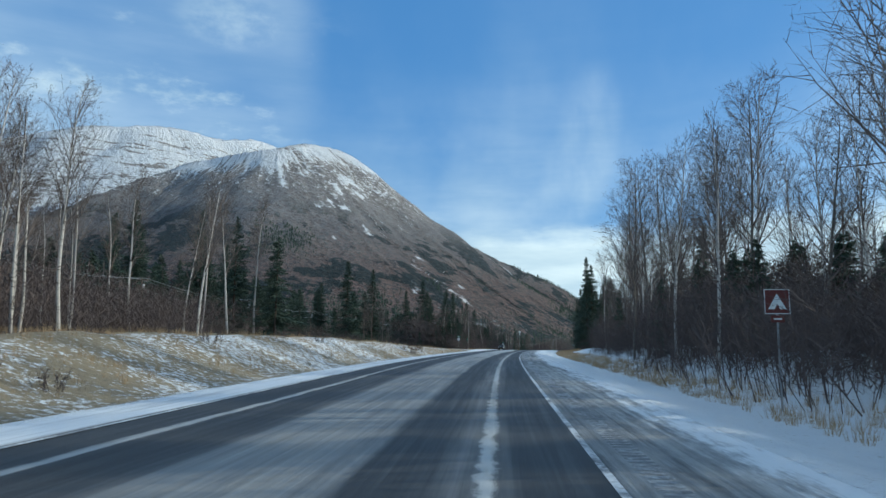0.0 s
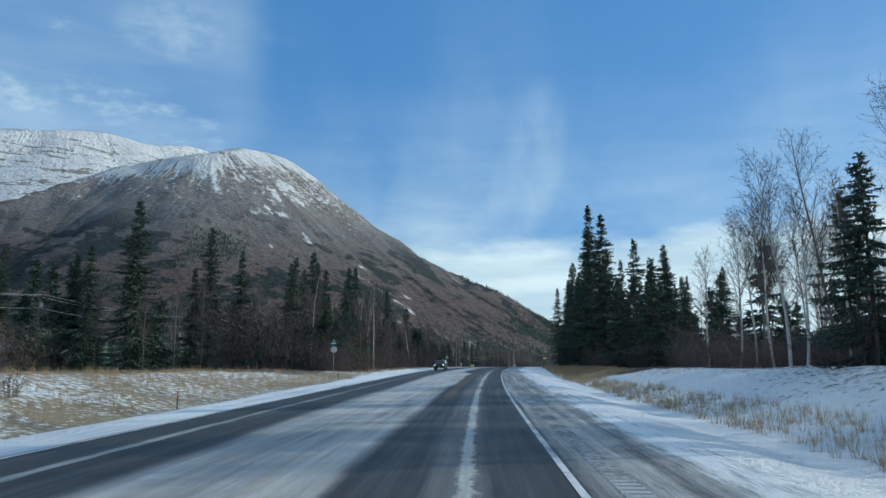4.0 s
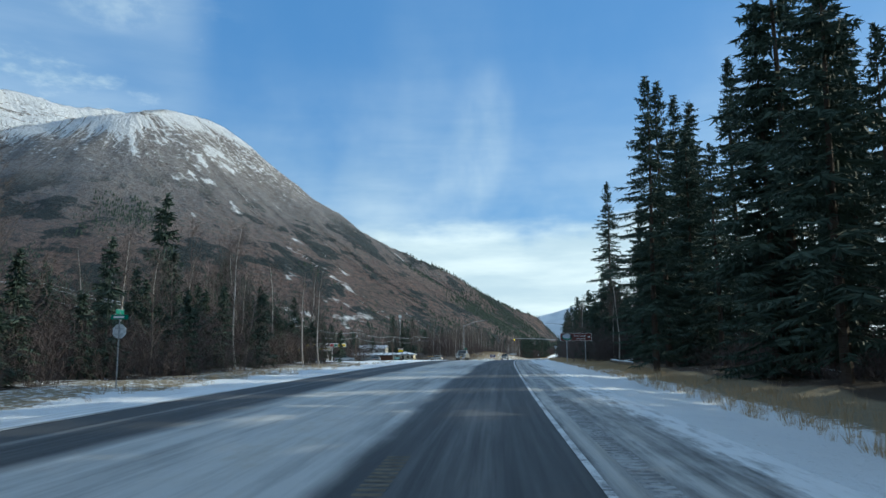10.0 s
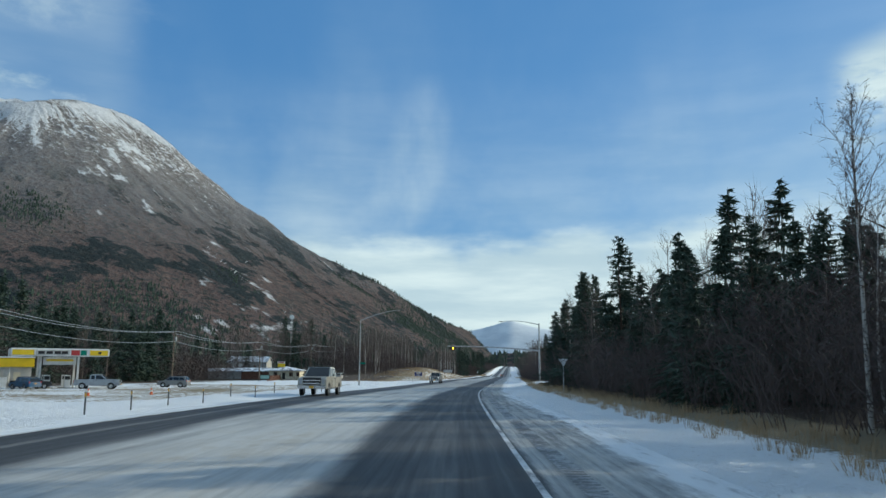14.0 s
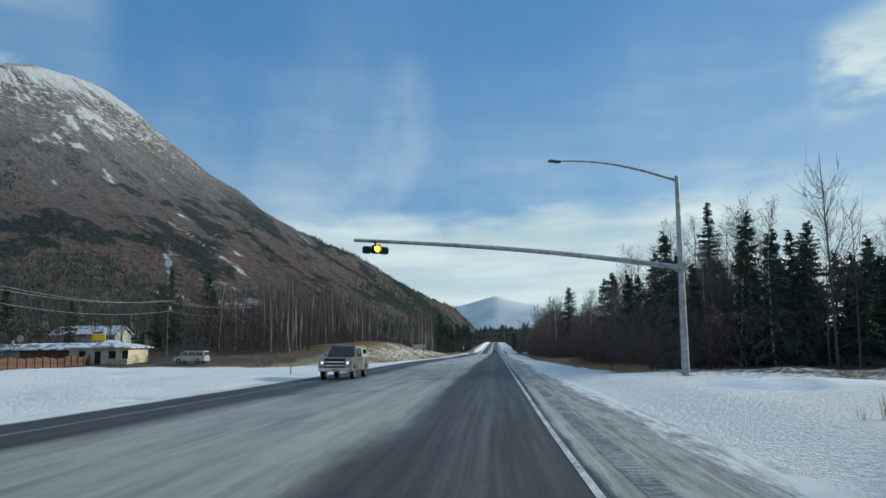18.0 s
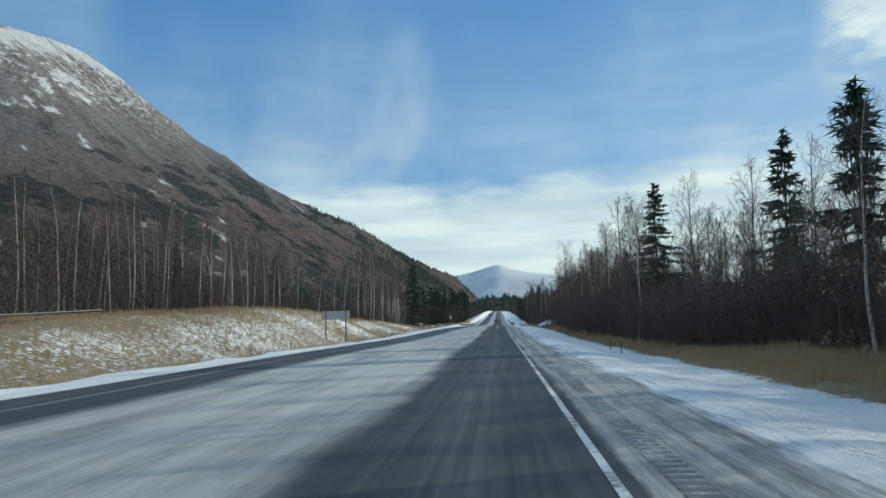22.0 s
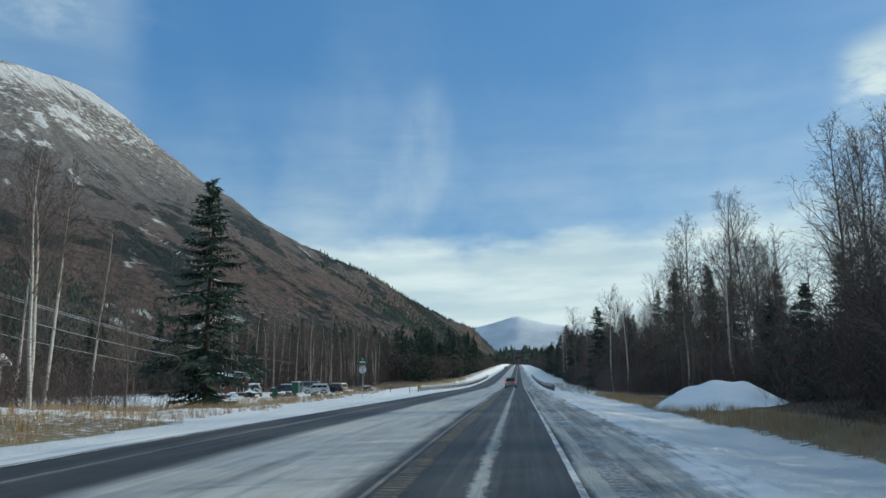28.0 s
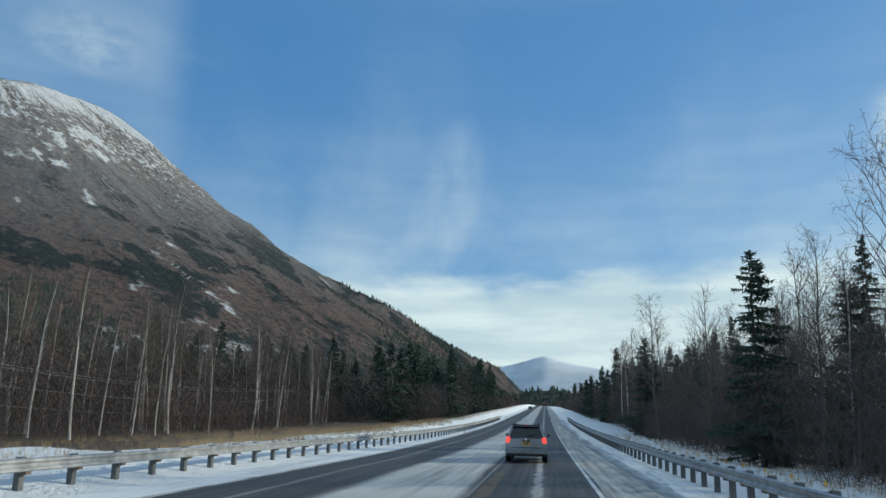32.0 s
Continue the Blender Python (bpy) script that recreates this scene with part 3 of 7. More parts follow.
def build_road():
    li = inner_left(YS)
    lanes = [-3.0, -2.45, -2.2, -2.05, -2.0, -1.5, -1.0, -0.5, 0.0, 0.25, 0.5, 0.75, 1.0, 1.15, 1.5, 2.0]
    cols = []
    for k in lanes:
        if k >= 1:
            u = LANE_R + (k - 1) * 3.3 + 0 * YS
        elif k >= 0:
            u = LANE_L + k * (LANE_R - LANE_L) + 0 * YS
        elif k >= -1:
            u = LANE_L + (-k) * (li - LANE_L)
        elif k >= -2:
            u = li + (k + 1) * 3.7
        else:
            u = li - 3.7 + (k + 2) * 1.8
        p = road_at(YS, u)
        edge = np.clip(abs(k - 0.0) - 1.6, 0, 1) * 0.02
        p[..., 2] += 0.0 - edge - 0.012 * np.abs(u + 2) * 0.3
        cols.append(p)
    p = np.stack(cols, 1)
    uv = np.stack([np.broadcast_to(lanes, (len(YS), len(lanes))), np.broadcast_to(YS[:, None], (len(YS), len(lanes)))], -1)
    r = new("road", mesh_of("road", p.reshape(-1, 3), grid_faces(len(YS), len(lanes)), M_ROAD, True, uv.reshape(-1, 2)))
    tagged(r, "dark asphalt highway streaked with blown frost and salt", "road", kind="structure")


# ---------------------------------------------------------------- mountains
RIDGE = [(-1990, 1150, 254), (-1865, 1735, 460), (-1744, 2245, 733), (-1438, 2426, 823), (-1431, 2781, 923), (-1292, 2946, 862), (-1056, 3130, 616), (-805, 3383, 478), (-577, 3470, 377), (-351, 3699, 238), (-327, 4053, 244), (-36, 4489, 141), (150, 4800, 70)]


def spline(points, n=8):
    p = np.array(points, float)
    out = []
    for i in range(len(p) - 1):
        a, b, c, d = p[max(i - 1, 0)], p[i], p[i + 1], p[min(i + 2, len(p) - 1)]
        for k in np.linspace(0, 1, n, endpoint=False):
            out.append(0.5 * (2 * b + (c - a) * k + (2 * a - 5 * b + 4 * c - d) * k * k + (3 * b - a - 3 * c + d) * k**3))
    return np.array(out + [p[-1]])


def ridge_height(x, y, points, reach, power, where=False):
    """The height of slopes that fall away from a crest line; where: also the crest's height and the way along it."""
    s = spline(points)
    best, crest, along, run = np.full(x.shape, -50.0), np.zeros(x.shape), np.zeros(x.shape), 0.0
    for a, b in zip(s[:-1], s[1:]):
        ab = b[:2] - a[:2]
        k = np.clip(((x - a[0]) * ab[0] + (y - a[1]) * ab[1]) / (ab @ ab), 0, 1)
        zc = a[2] + k * (b[2] - a[2])
        d = np.hypot(x - a[0] - k * ab[0], y - a[1] - k * ab[1])
        h = zc * np.clip(1 - d / (reach * zc + 60), 0, 1) ** power
        if where:
            side = np.arctan2(y - a[1] - k * ab[1], x - a[0] - k * ab[0])
            on = h > best
            crest, along = np.where(on, zc, crest), np.where(on, run + k * np.linalg.norm(ab) + 60 * side, along)
            run += np.linalg.norm(ab)
        best = np.maximum(best, h)
    return (best, crest, along) if where else best


def fractal(x, y, octaves, seed):
    out, amp = 0 * x, 1.0
    for o in range(octaves):
        out += amp * smooth_noise(x * 2**o, y * 2**o, seed + 1.7 * o)
        amp *= 0.52
    return out


def mountain_height(x, y, where=False):
    h, crest, along = ridge_height(x, y, RIDGE, 1.4, 1.2, True)
    gully = fractal(x * 0.011, y * 0.011, 5, 0.4)
    ribs = np.abs(np.sin(along * 0.021 + 1.3 * smooth_noise(x * 0.006, y * 0.006, 3.0))) + 0.5 * np.abs(np.sin(along * 0.057 + 2.0 * smooth_noise(x * 0.009, y * 0.009, 1.0)))
    flank = np.clip((crest - h) / 60, 0, 1) * np.clip(h / 250, 0, 1)
    h = h + np.clip(h / 400, 0, 1) * (15 * gully - 8) * np.clip((940 - h) / 240, 0.25, 1) + flank * (6 * ribs - 6)
    keep = np.clip((-40 - x) / 160, 0, 1)
    h = np.where(x > -200, h * keep + (1 - keep) * np.minimum(h, 30), h) - 9
    return (h, crest, along) if where else h


def build_mountains():
    xs = np.concatenate([np.arange(-2700, -300, 18.0), np.arange(-300, 520, 30.0)])
    ys = np.concatenate([np.arange(700, 4000, 18.0), np.arange(4000, 4900, 40.0)])
    yy, xx = np.meshgrid(ys, xs, indexing="ij")
    h2, crest, along = mountain_height(xx, yy, True)
    uv = np.stack([(crest - 9 - h2) / 100, along / 100], -1).reshape(-1, 2)
    m = new("mountain", mesh_of("mountain", np.stack([xx, yy, h2], -1).reshape(-1, 3), grid_faces(len(ys), len(xs)), M_MOUNT, True, uv))
    tagged(m, "brown brushy mountain with a snow-dusted rocky summit", "mountain", kind="structure")
    # snowy ridge behind
    back = [(-2900, 2250, 905), (-2650, 2420, 1000), (-2430, 2640, 1080), (-2310, 2850, 1130), (-2200, 3080, 1125), (-2120, 3380, 1185), (-2000, 3650, 1120)]
    xs, ys = np.arange(-3300, -1500, 24.0), np.arange(1500, 3900, 24.0)
    yy, xx = np.meshgrid(ys, xs, indexing="ij")
    h, crest, along = ridge_height(xx, yy, back, 1.5, 1.25, True)
    h = h + 14 * fractal(xx * 0.009, yy * 0.009, 5, 2.1) + np.clip((crest - h) / 80, 0, 1) * 30 * (np.abs(np.sin(along * 0.012 + smooth_noise(xx * 0.005, yy * 0.005))) - 0.8) - 25
    uv = np.stack([(crest - 25 - h) / 100, along / 100], -1).reshape(-1, 2)
    m = new("mountain", mesh_of("mountain", np.stack([xx, yy, h], -1).reshape(-1, 3), grid_faces(len(ys), len(xs)), M_SNOWY, True, uv))
    tagged(m, "higher ridge white with snow behind the brown slope", "mountain", kind="structure")
    # hazy peak at the road's end
    xs, ys = np.arange(-1500, 1501, 30.0), np.arange(4360, 4990, 35.0)
    yy, xx = np.meshgrid(ys, xs, indexing="ij")
    peak = curve_through([(-1500, 60), (-700, 110), (-440, 180), (-280, 225), (-140, 255), (-60, 278), (-5, 294), (50, 280), (150, 252), (340, 222), (600, 190), (900, 200), (1500, 120)])
    h = 0.92 * peak(xx) * np.clip(1 - np.abs(yy - 4780) / 420, 0, 1) ** 0.8 + 6 * fractal(xx * 0.012, yy * 0.012, 4, 1.0)
    # the air's haze is put into these pale bluish base colours
    haze = Mat("hazed_mountain", 1.0, 0, 0.0)
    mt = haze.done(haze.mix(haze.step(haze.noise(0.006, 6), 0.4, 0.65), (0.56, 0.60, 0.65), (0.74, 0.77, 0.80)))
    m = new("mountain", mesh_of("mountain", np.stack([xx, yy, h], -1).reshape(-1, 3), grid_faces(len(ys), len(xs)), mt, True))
    tagged(m, "distant mountain at the valley's end, coloured pale blue for haze", "mountain", kind="structure")


def build_rise():
    """The wooded rise that closes the valley beyond the road's end."""
    xs, ys = np.arange(-420, 500, 12.0), np.arange(2420, 3050, 14.0)
    yy, xx = np.meshgrid(ys, xs, indexing="ij")
    h = 50 * np.exp(-((xx - 10) / 120) ** 2) * np.clip(1 - np.abs(yy - 2760) / 330, 0, 1) ** 0.9 + 7 * fractal(xx * 0.03, yy * 0.03, 4, 6.0) - 6
    m = new("hill", mesh_of("hill", np.stack([xx, yy, h + 4.0], -1).reshape(-1, 3), grid_faces(len(ys), len(xs)), M_MOUNT, True, np.stack([0 * xx + 9.0, xx / 100], -1).reshape(-1, 2)))
    tagged(m, "low brown wooded rise at the end of the road", "hill", kind="structure")


build_ground()
build_rise()
build_road()
build_mountains()


# ---------------------------------------------------------------- trees
def tube(path, radii, sides=5, cap=True):
    """A tapered tube along a path: vertices and triangles."""
    path, radii = np.asarray(path, float), np.asarray(radii, float)
    t = np.gradient(path, axis=0)
    t /= np.linalg.norm(t, axis=1)[:, None] + 1e-9
    ref = np.where(np.abs(t[:, 2:3]) > 0.9, [[1.0, 0, 0]], [[0, 0, 1.0]])
    a = np.cross(t, ref)
    a /= np.linalg.norm(a, axis=1)[:, None] + 1e-9
    b = np.cross(t, a)
    ang = np.linspace(0, 2 * math.pi, sides, endpoint=False)
    v = path[:, None] + radii[:, None, None] * (np.cos(ang)[None, :, None] * a[:, None] + np.sin(ang)[None, :, None] * b[:, None])
    f = []
    for i in range(len(path) - 1):
        for k in range(sides):
            p, q = i * sides + k, i * sides + (k + 1) % sides
            f += [(p, q, q + sides), (p, q + sides, p + sides)]
    return v.reshape(-1, 3), np.array(f)


class Heap:
    """Gathers triangles."""

    def __init__(self):
        self.v, self.f, self.n = [], [], 0

    def add(self, v, f):
        self.v.append(np.asarray(v, float))
        self.f.append(np.asarray(f) + self.n)
        self.n += len(v)

    def spikes(self, base, tip, r):
        """Thin three-sided spikes from arrays of bases and tips."""
        base, tip = np.asarray(base, float), np.asarray(tip, float)
        d = tip - base
        d /= np.linalg.norm(d, axis=1)[:, None] + 1e-9
        ref = np.where(np.abs(d[:, 2:3]) > 0.9, [[1.0, 0, 0]], [[0, 0, 1.0]])
        a = np.cross(d, ref)
        a /= np.linalg.norm(a, axis=1)[:, None] + 1e-9
        b = np.cross(d, a)
        r = np.broadcast_to(np.asarray(r, float), (len(base),))[:, None]
        v = np.stack([base + r * a, base + r * (-0.5 * a + 0.87 * b), base + r * (-0.5 * a - 0.87 * b), tip], 1).reshape(-1, 3)
        k = np.arange(len(base))[:, None] * 4
        f = np.concatenate([k + [0, 1, 3], k + [1, 2, 3], k + [2, 0, 3]])
        self.add(v, f)

    def blades(self, base, tip, r, rng):
        """Single slim triangles, rolled at random: fine twigs and sprays of needles."""
        base, tip = np.asarray(base, float), np.asarray(tip, float)
        d = tip - base
        a = np.cross(d, rng.normal(size=d.shape))
        a *= np.broadcast_to(np.asarray(r, float), (len(base),))[:, None] / (np.linalg.norm(a, axis=1)[:, None] + 1e-9)
        v = np.stack([base - a, base + a, tip], 1).reshape(-1, 3)
        self.add(v, np.arange(len(base) * 3).reshape(-1, 3))

    def arrays(self):
        return np.concatenate(self.v), np.concatenate(self.f)

    def mesh(self, name, mat):
        return mesh_of(name, *self.arrays(), mat)


def away(d, spread, rng):
    """A direction turned off d by about spread radians."""
    r = rng.normal(size=3)
    r -= d * (r @ d)
    r /= np.linalg.norm(r) + 1e-9
    v = d * math.cos(spread) + r * math.sin(spread)
    return v / np.linalg.norm(v)


def bare_tree(height, seed, lean=0.0, spread=0.55, start=0.35, limbs=20, fine=6, twigs=5, twig_r=0.0095):
    """Trunk and leafless crown of a birch or cottonwood, as two heaps: limbs, branches, sprays of fine hanging twigs."""
    rng = np.random.default_rng(seed)
    trunk, crown = Heap(), Heap()
    k = np.linspace(0, 1, 13)
    bend = rng.normal(size=2) * height * 0.022
    path = np.stack([lean * height * k + bend[0] * np.sin(k * 3.0) + 0.004 * height * np.sin(k * 11 + seed), bend[1] * np.sin(k * 3.6 + 1) - bend[1] * math.sin(1), height * k], -1)
    r0 = height * 0.0058 + 0.03
    trunk.add(*tube(path, r0 * (1 - k) ** 0.8 + 0.012, 7))
    for i in range(limbs):
        h = start + (0.97 - start) * (i + rng.random()) / limbs
        p = np.array([np.interp(h, k, path[:, c]) for c in range(3)])
        a = rng.random() * 2 * math.pi
        rise = 0.95 - 0.35 * rng.random()
        d = np.array([math.cos(a) * spread, math.sin(a) * spread, rise])
        d /= np.linalg.norm(d)
        ln = height * (0.27 * (1 - h) ** 0.6 + 0.055) * (0.65 + 0.6 * rng.random())
        q = np.linspace(0, 1, 5)[:, None]
        limb = p + d * ln * q + np.array([0, 0, 0.14 * ln]) * q * q + rng.normal(size=(5, 3)) * 0.028 * ln * q
        trunk_r = r0 * (1 - h) * 0.42 + 0.010
        crown.add(*tube(limb, trunk_r * (1 - q[:, 0]) + 0.006, 3))
        for j in range(fine):
            kk = 0.22 + 0.76 * (j + rng.random()) / fine
            s = np.array([np.interp(kk, q[:, 0], limb[:, c]) for c in range(3)])
            sd = away(d, 0.55 + 0.45 * rng.random(), rng)
            sl = ln * (0.40 * (1 - kk) + 0.17)
            e = s + sd * sl + np.array([0, 0, 0.06 * sl])
            crown.spikes([s], [e], 0.008 + 0.007 * sl)
            n = twigs
            f = rng.random(n)[:, None] * 0.9 + 0.1
            b = s + (e - s) * f
            td = sd + rng.normal(size=(n, 3)) * 0.7 + np.array([0, 0, 0.05])
            td /= np.linalg.norm(td, axis=1)[:, None]
            tip = b + td * sl * (0.3 + 0.45 * rng.random((n, 1)))
            crown.blades(b, tip, twig_r * 1.2, rng)
            m = b + (tip - b) * (0.35 + 0.5 * rng.random((n, 1)))
            t2 = td * 0.7 + rng.normal(size=(n, 3)) * 0.6 + np.array([0, 0, -0.1])
            crown.blades(m, m + t2 * sl * 0.26, twig_r * 0.85, rng)
    return trunk, crown


def spruce_tree(height, width, seed, clear=0.06, thin=0.0, step=0.60, node=0.21, fat=1.15):
    """Trunk and needled crown of a spruce: drooping boughs that turn up at the tip, hung with small sprays."""
    rng = np.random.default_rng(seed)
    trunk, crown = Heap(), Heap()
    k = np.linspace(0, 1, 9)
    path = np.stack([0.004 * height * np.sin(k * 5), 0.004 * height * np.cos(k * 4), height * k], -1)
    trunk.add(*tube(path, (height * 0.010 + 0.04) * (1 - k) + 0.012, 7))
    z = clear * height
    lop = rng.random(6) * 6.28
    while z < height * 0.985:
        f = (z / height - clear) / (1 - clear)
        ragged = 0.86 + 0.16 * math.sin(z * 1.1 + lop[0]) + 0.12 * math.sin(z * 2.7 + lop[1])
        reach = width * (1 - f) ** 0.8 * ragged * min(1.0, 0.62 + 1.6 * f) + 0.10
        for b in range(int(5 + 3 * rng.random())):
            if rng.random() < thin * (1 - 0.5 * f):
                continue
            a = rng.random() * 2 * math.pi
            ln = reach * (0.62 + 0.5 * rng.random()) * (1 + 0.14 * math.sin(a + lop[2]) + 0.1 * math.sin(3 * a + z * 0.5 + lop[3]))
            droop = (0.16 + 0.42 * rng.random()) * (1 - f) ** 0.6 - 0.30 * f * f
            z0 = z + (rng.random() - 0.5) * step * 1.5
            out = np.array([math.cos(a), math.sin(a), 0.0])
            side = np.array([-out[1], out[0], 0.0])
            root = np.array([0, 0, z0])
            n = max(3, int(ln / node))
            kk = 0.1 + 0.9 * (np.arange(n) + 0.3 + 0.5 * rng.random(n)) / n
            sag = -droop * (kk - 0.42 * kk**3)
            base = root + out * (ln * kk)[:, None] + np.array([0, 0, 1.0]) * (ln * sag)[:, None]
            mid, tip = root + out * ln * 0.55 + np.array([0, 0, -droop * ln * 0.5]), root + out * ln + np.array([0, 0, -droop * 0.58 * ln])
            crown.spikes([root, mid - (mid - root) * 0.1], [mid, tip], [0.018 + 0.010 * ln, 0.012 + 0.006 * ln])
            taper = 1.0 - 0.62 * kk
            for sgn in (-1, 1):
                sl = fat * ((0.22 + 0.24 * ln) * taper * (0.6 + 0.7 * rng.random(n)) + 0.10)[:, None]
                e = base + out * sl * (0.35 + 0.5 * rng.random((n, 1))) + side * sgn * sl * 0.8 + np.array([0, 0, -1.0]) * sl * (0.05 + 0.5 * rng.random((n, 1)))
                crown.blades(base, e, fat * (0.042 + 0.05 * rng.random(n)), rng)
            hang = base + np.array([0, 0, -1.0]) * fat * (0.16 + 0.42 * rng.random((n, 1)) * (0.5 + 0.5 * taper[:, None])) + out * 0.12 * rng.normal(size=(n, 1)) + side * 0.12 * rng.normal(size=(n, 1))
            crown.blades(base, hang, fat * (0.05 + 0.045 * rng.random(n)), rng)
            crown.blades(base[-1:], base[-1:] + (out * 0.3 + np.array([0, 0, 0.10])) * fat, 0.05 * fat, rng)
        z += step * (0.7 + 0.5 * rng.random()) * (1.0 - 0.5 * f)
    top = np.array([[0, 0, height * 0.965]])
    crown.spikes(top, top + [[0, 0, height * 0.032 + 0.3]], 0.05)
    return trunk, crown


def thicket(height, radius, seed, stems=26):
    """Dense leafless brush of alder and willow."""
    rng = np.random.default_rng(seed)
    h = Heap()
    for i in range(stems):
        a, r = rng.random() * 2 * math.pi, radius * math.sqrt(rng.random())
        p = np.array([r * math.cos(a), r * math.sin(a), 0.0])
        d = np.array([math.cos(a) * 0.25 + rng.normal() * 0.16, math.sin(a) * 0.25 + rng.normal() * 0.16, 1.0])
        d /= np.linalg.norm(d)
        ln = height * (0.55 + 0.5 * rng.random())
        h.spikes([p], [p + d * ln], 0.012 + 0.008 * rng.random())
        n = 11
        f = (0.12 + 0.85 * rng.random(n))[:, None]
        b = p + d * ln * f
        td = d * 0.8 + rng.normal(size=(n, 3)) * 0.5
        td /= np.linalg.norm(td, axis=1)[:, None]
        tl = height * (0.10 + 0.22 * rng.random((n, 1)))
        e = b + td * tl
        h.blades(b, e, 0.013, rng)
        n2 = 1
        for j in range(n2):
            g = (0.3 + 0.6 * rng.random(n))[:, None]
            b2 = b + (e - b) * g
            t2 = td + rng.normal(size=(n, 3)) * 0.7
            t2 /= np.linalg.norm(t2, axis=1)[:, None]
            h.blades(b2, b2 + t2 * tl * 0.7, 0.010, rng)
    return h


def tree_thing(name, trunk, crown, trunk_mat, crown_mat, label, category):
    """A prototype: an Empty at the foot with trunk and crown."""
    e = new(name)
    part("trunk", trunk.mesh("trunk", trunk_mat), None, e)
    part("crown", crown.mesh("crown", crown_mat), None, e)
    return tagged(e, label, category)


class Planter:
    """Plants copies of prototypes; the first one planted is the prototype itself."""

    def __init__(self, protos, group):
        self.protos, self.used, self.group = protos, set(), group

    def plant(self, i, y, u, size, turn, tilt=0.0, sink=0.15):
        i %= len(self.protos)
        ob = self.protos[i]
        x, yy, z = on_ground(y, u)
        m = Matrix.Translation((x, yy, z - sink)) @ Euler((radians(tilt), 0, radians(turn))).to_matrix().to_4x4() @ Matrix.Scale(size, 4)
        if i not in self.used:
            self.used.add(i)
            ob.matrix_basis = m
        else:
            ob = copy_thing(ob, m)
            ob.scale = (size,) * 3
        ob["group"] = self.group
        return ob


rng = np.random.default_rng(11)
SPRUCE_H = [30.0, 26.0, 22.0, 16.0, 9.0]
spruces = Planter([tree_thing("spruce_tree", *spruce_tree(h, w, 20 + i, c, th), M_SPRUCEBARK, M_NEEDLE, lab, "tree") for i, (h, w, c, th, lab) in enumerate([
    (30.0, 5.4, 0.06, 0.26, "tall dark green spruce with sparse drooping branches"),
    (26.0, 6.0, 0.03, 0.12, "tall dense dark green spruce"),
    (22.0, 4.7, 0.08, 0.32, "slim ragged spruce with gaps in its crown"),
    (16.0, 5.2, 0.01, 0.03, "full dark spruce branched to the ground"),
    (9.0, 3.5, 0.01, 0.03, "small bushy dark green spruce")])], "spruces along the highway")
BARE_H = [18.0, 16.0, 20.0, 14.0, 17.0, 12.0]
bares = Planter([tree_thing(nm, *bare_tree(h, 40 + i, ln, sp, st, lb, fn), bk, M_TWIG, lab, "tree") for i, (nm, h, ln, sp, st, lb, fn, bk, lab) in enumerate([
    ("birch_tree", 18.0, 0.02, 0.42, 0.36, 30, 7, M_BIRCH, "leafless birch with a pale slender trunk"),
    ("birch_tree", 16.0, 0.07, 0.50, 0.32, 26, 7, M_BIRCH, "leafless leaning birch with pale bark"),
    ("cottonwood_tree", 20.0, 0.0, 0.62, 0.30, 32, 8, M_GREYBARK, "tall leafless cottonwood with upswept grey limbs"),
    ("cottonwood_tree", 14.0, -0.04, 0.70, 0.24, 28, 8, M_GREYBARK, "leafless cottonwood with a broad fine crown"),
    ("birch_tree", 17.0, -0.05, 0.36, 0.45, 24, 7, M_BIRCH, "thin leafless birch with a high narrow crown"),
    ("alder_tree", 12.0, 0.05, 0.75, 0.16, 26, 8, M_GREYBARK, "low leafless alder with dark spreading limbs")])], "leafless trees along the highway")


def to_lane(x, y):
    """The road's own coordinates of a place."""
    yy, u = y, 0.0
    for _ in range(12):
        k = float(road_x(yy + 0.5) - road_x(yy - 0.5))
        n = math.sqrt(1 + k * k)
        u = (x - float(road_x(yy))) * n
        yy = y + u * k / n
    return yy, u


def ground_xy(x, y):
    yy, u = to_lane(x, y)
    return float(ground_z(np.array(float(yy)), np.array(float(u))))


def belt(y0, y1, u0, u1, gap, spruce_share, size=(0.8, 1.1), kinds=(0, 1, 2, 3, 4, 5), skinds=(1, 2, 3), seed=0):
    """Plants a strip of mixed wood, tree by tree."""
    r = np.random.default_rng(seed)
    n = int(abs(y1 - y0) * abs(u1 - u0) / (gap * gap))
    for i in range(n):
        y = y0 + (y1 - y0) * (i + r.random()) / n
        u = u0 + (u1 - u0) * r.random() ** 1.2
        s = size[0] + (size[1] - size[0]) * r.random()
        if r.random() < spruce_share:
            spruces.plant(skinds[int(r.random() * len(skinds))], y, u, s, 360 * r.random())
        else:
            bares.plant(kinds[int(r.random() * len(kinds))], y, u, s, 360 * r.random(), 3 * r.normal())


# right side
belt(-40, 125, 13, 26, 5.6, 0.0, (0.85, 1.1), kinds=(0, 2, 3, 2, 5, 1), seed=1)
belt(125, 205, 22, 36, 6.0, 0.12, (0.72, 0.92), kinds=(0, 2, 4, 2), skinds=(3,), seed=2)
belt(218, 292, 24, 40, 7.5, 0.85, (0.5, 0.7), kinds=(0, 2), skinds=(1, 2, 3), seed=21)
belt(292, 366, 15.5, 31, 9.6, 1.01, (0.85, 1.08), kinds=(0, 4), skinds=(0, 1, 1, 2), seed=22)
belt(385, 520, 13, 25, 5.6, 0.25, (0.5, 0.76), kinds=(0, 3, 4, 5), skinds=(2, 3, 3), seed=3)
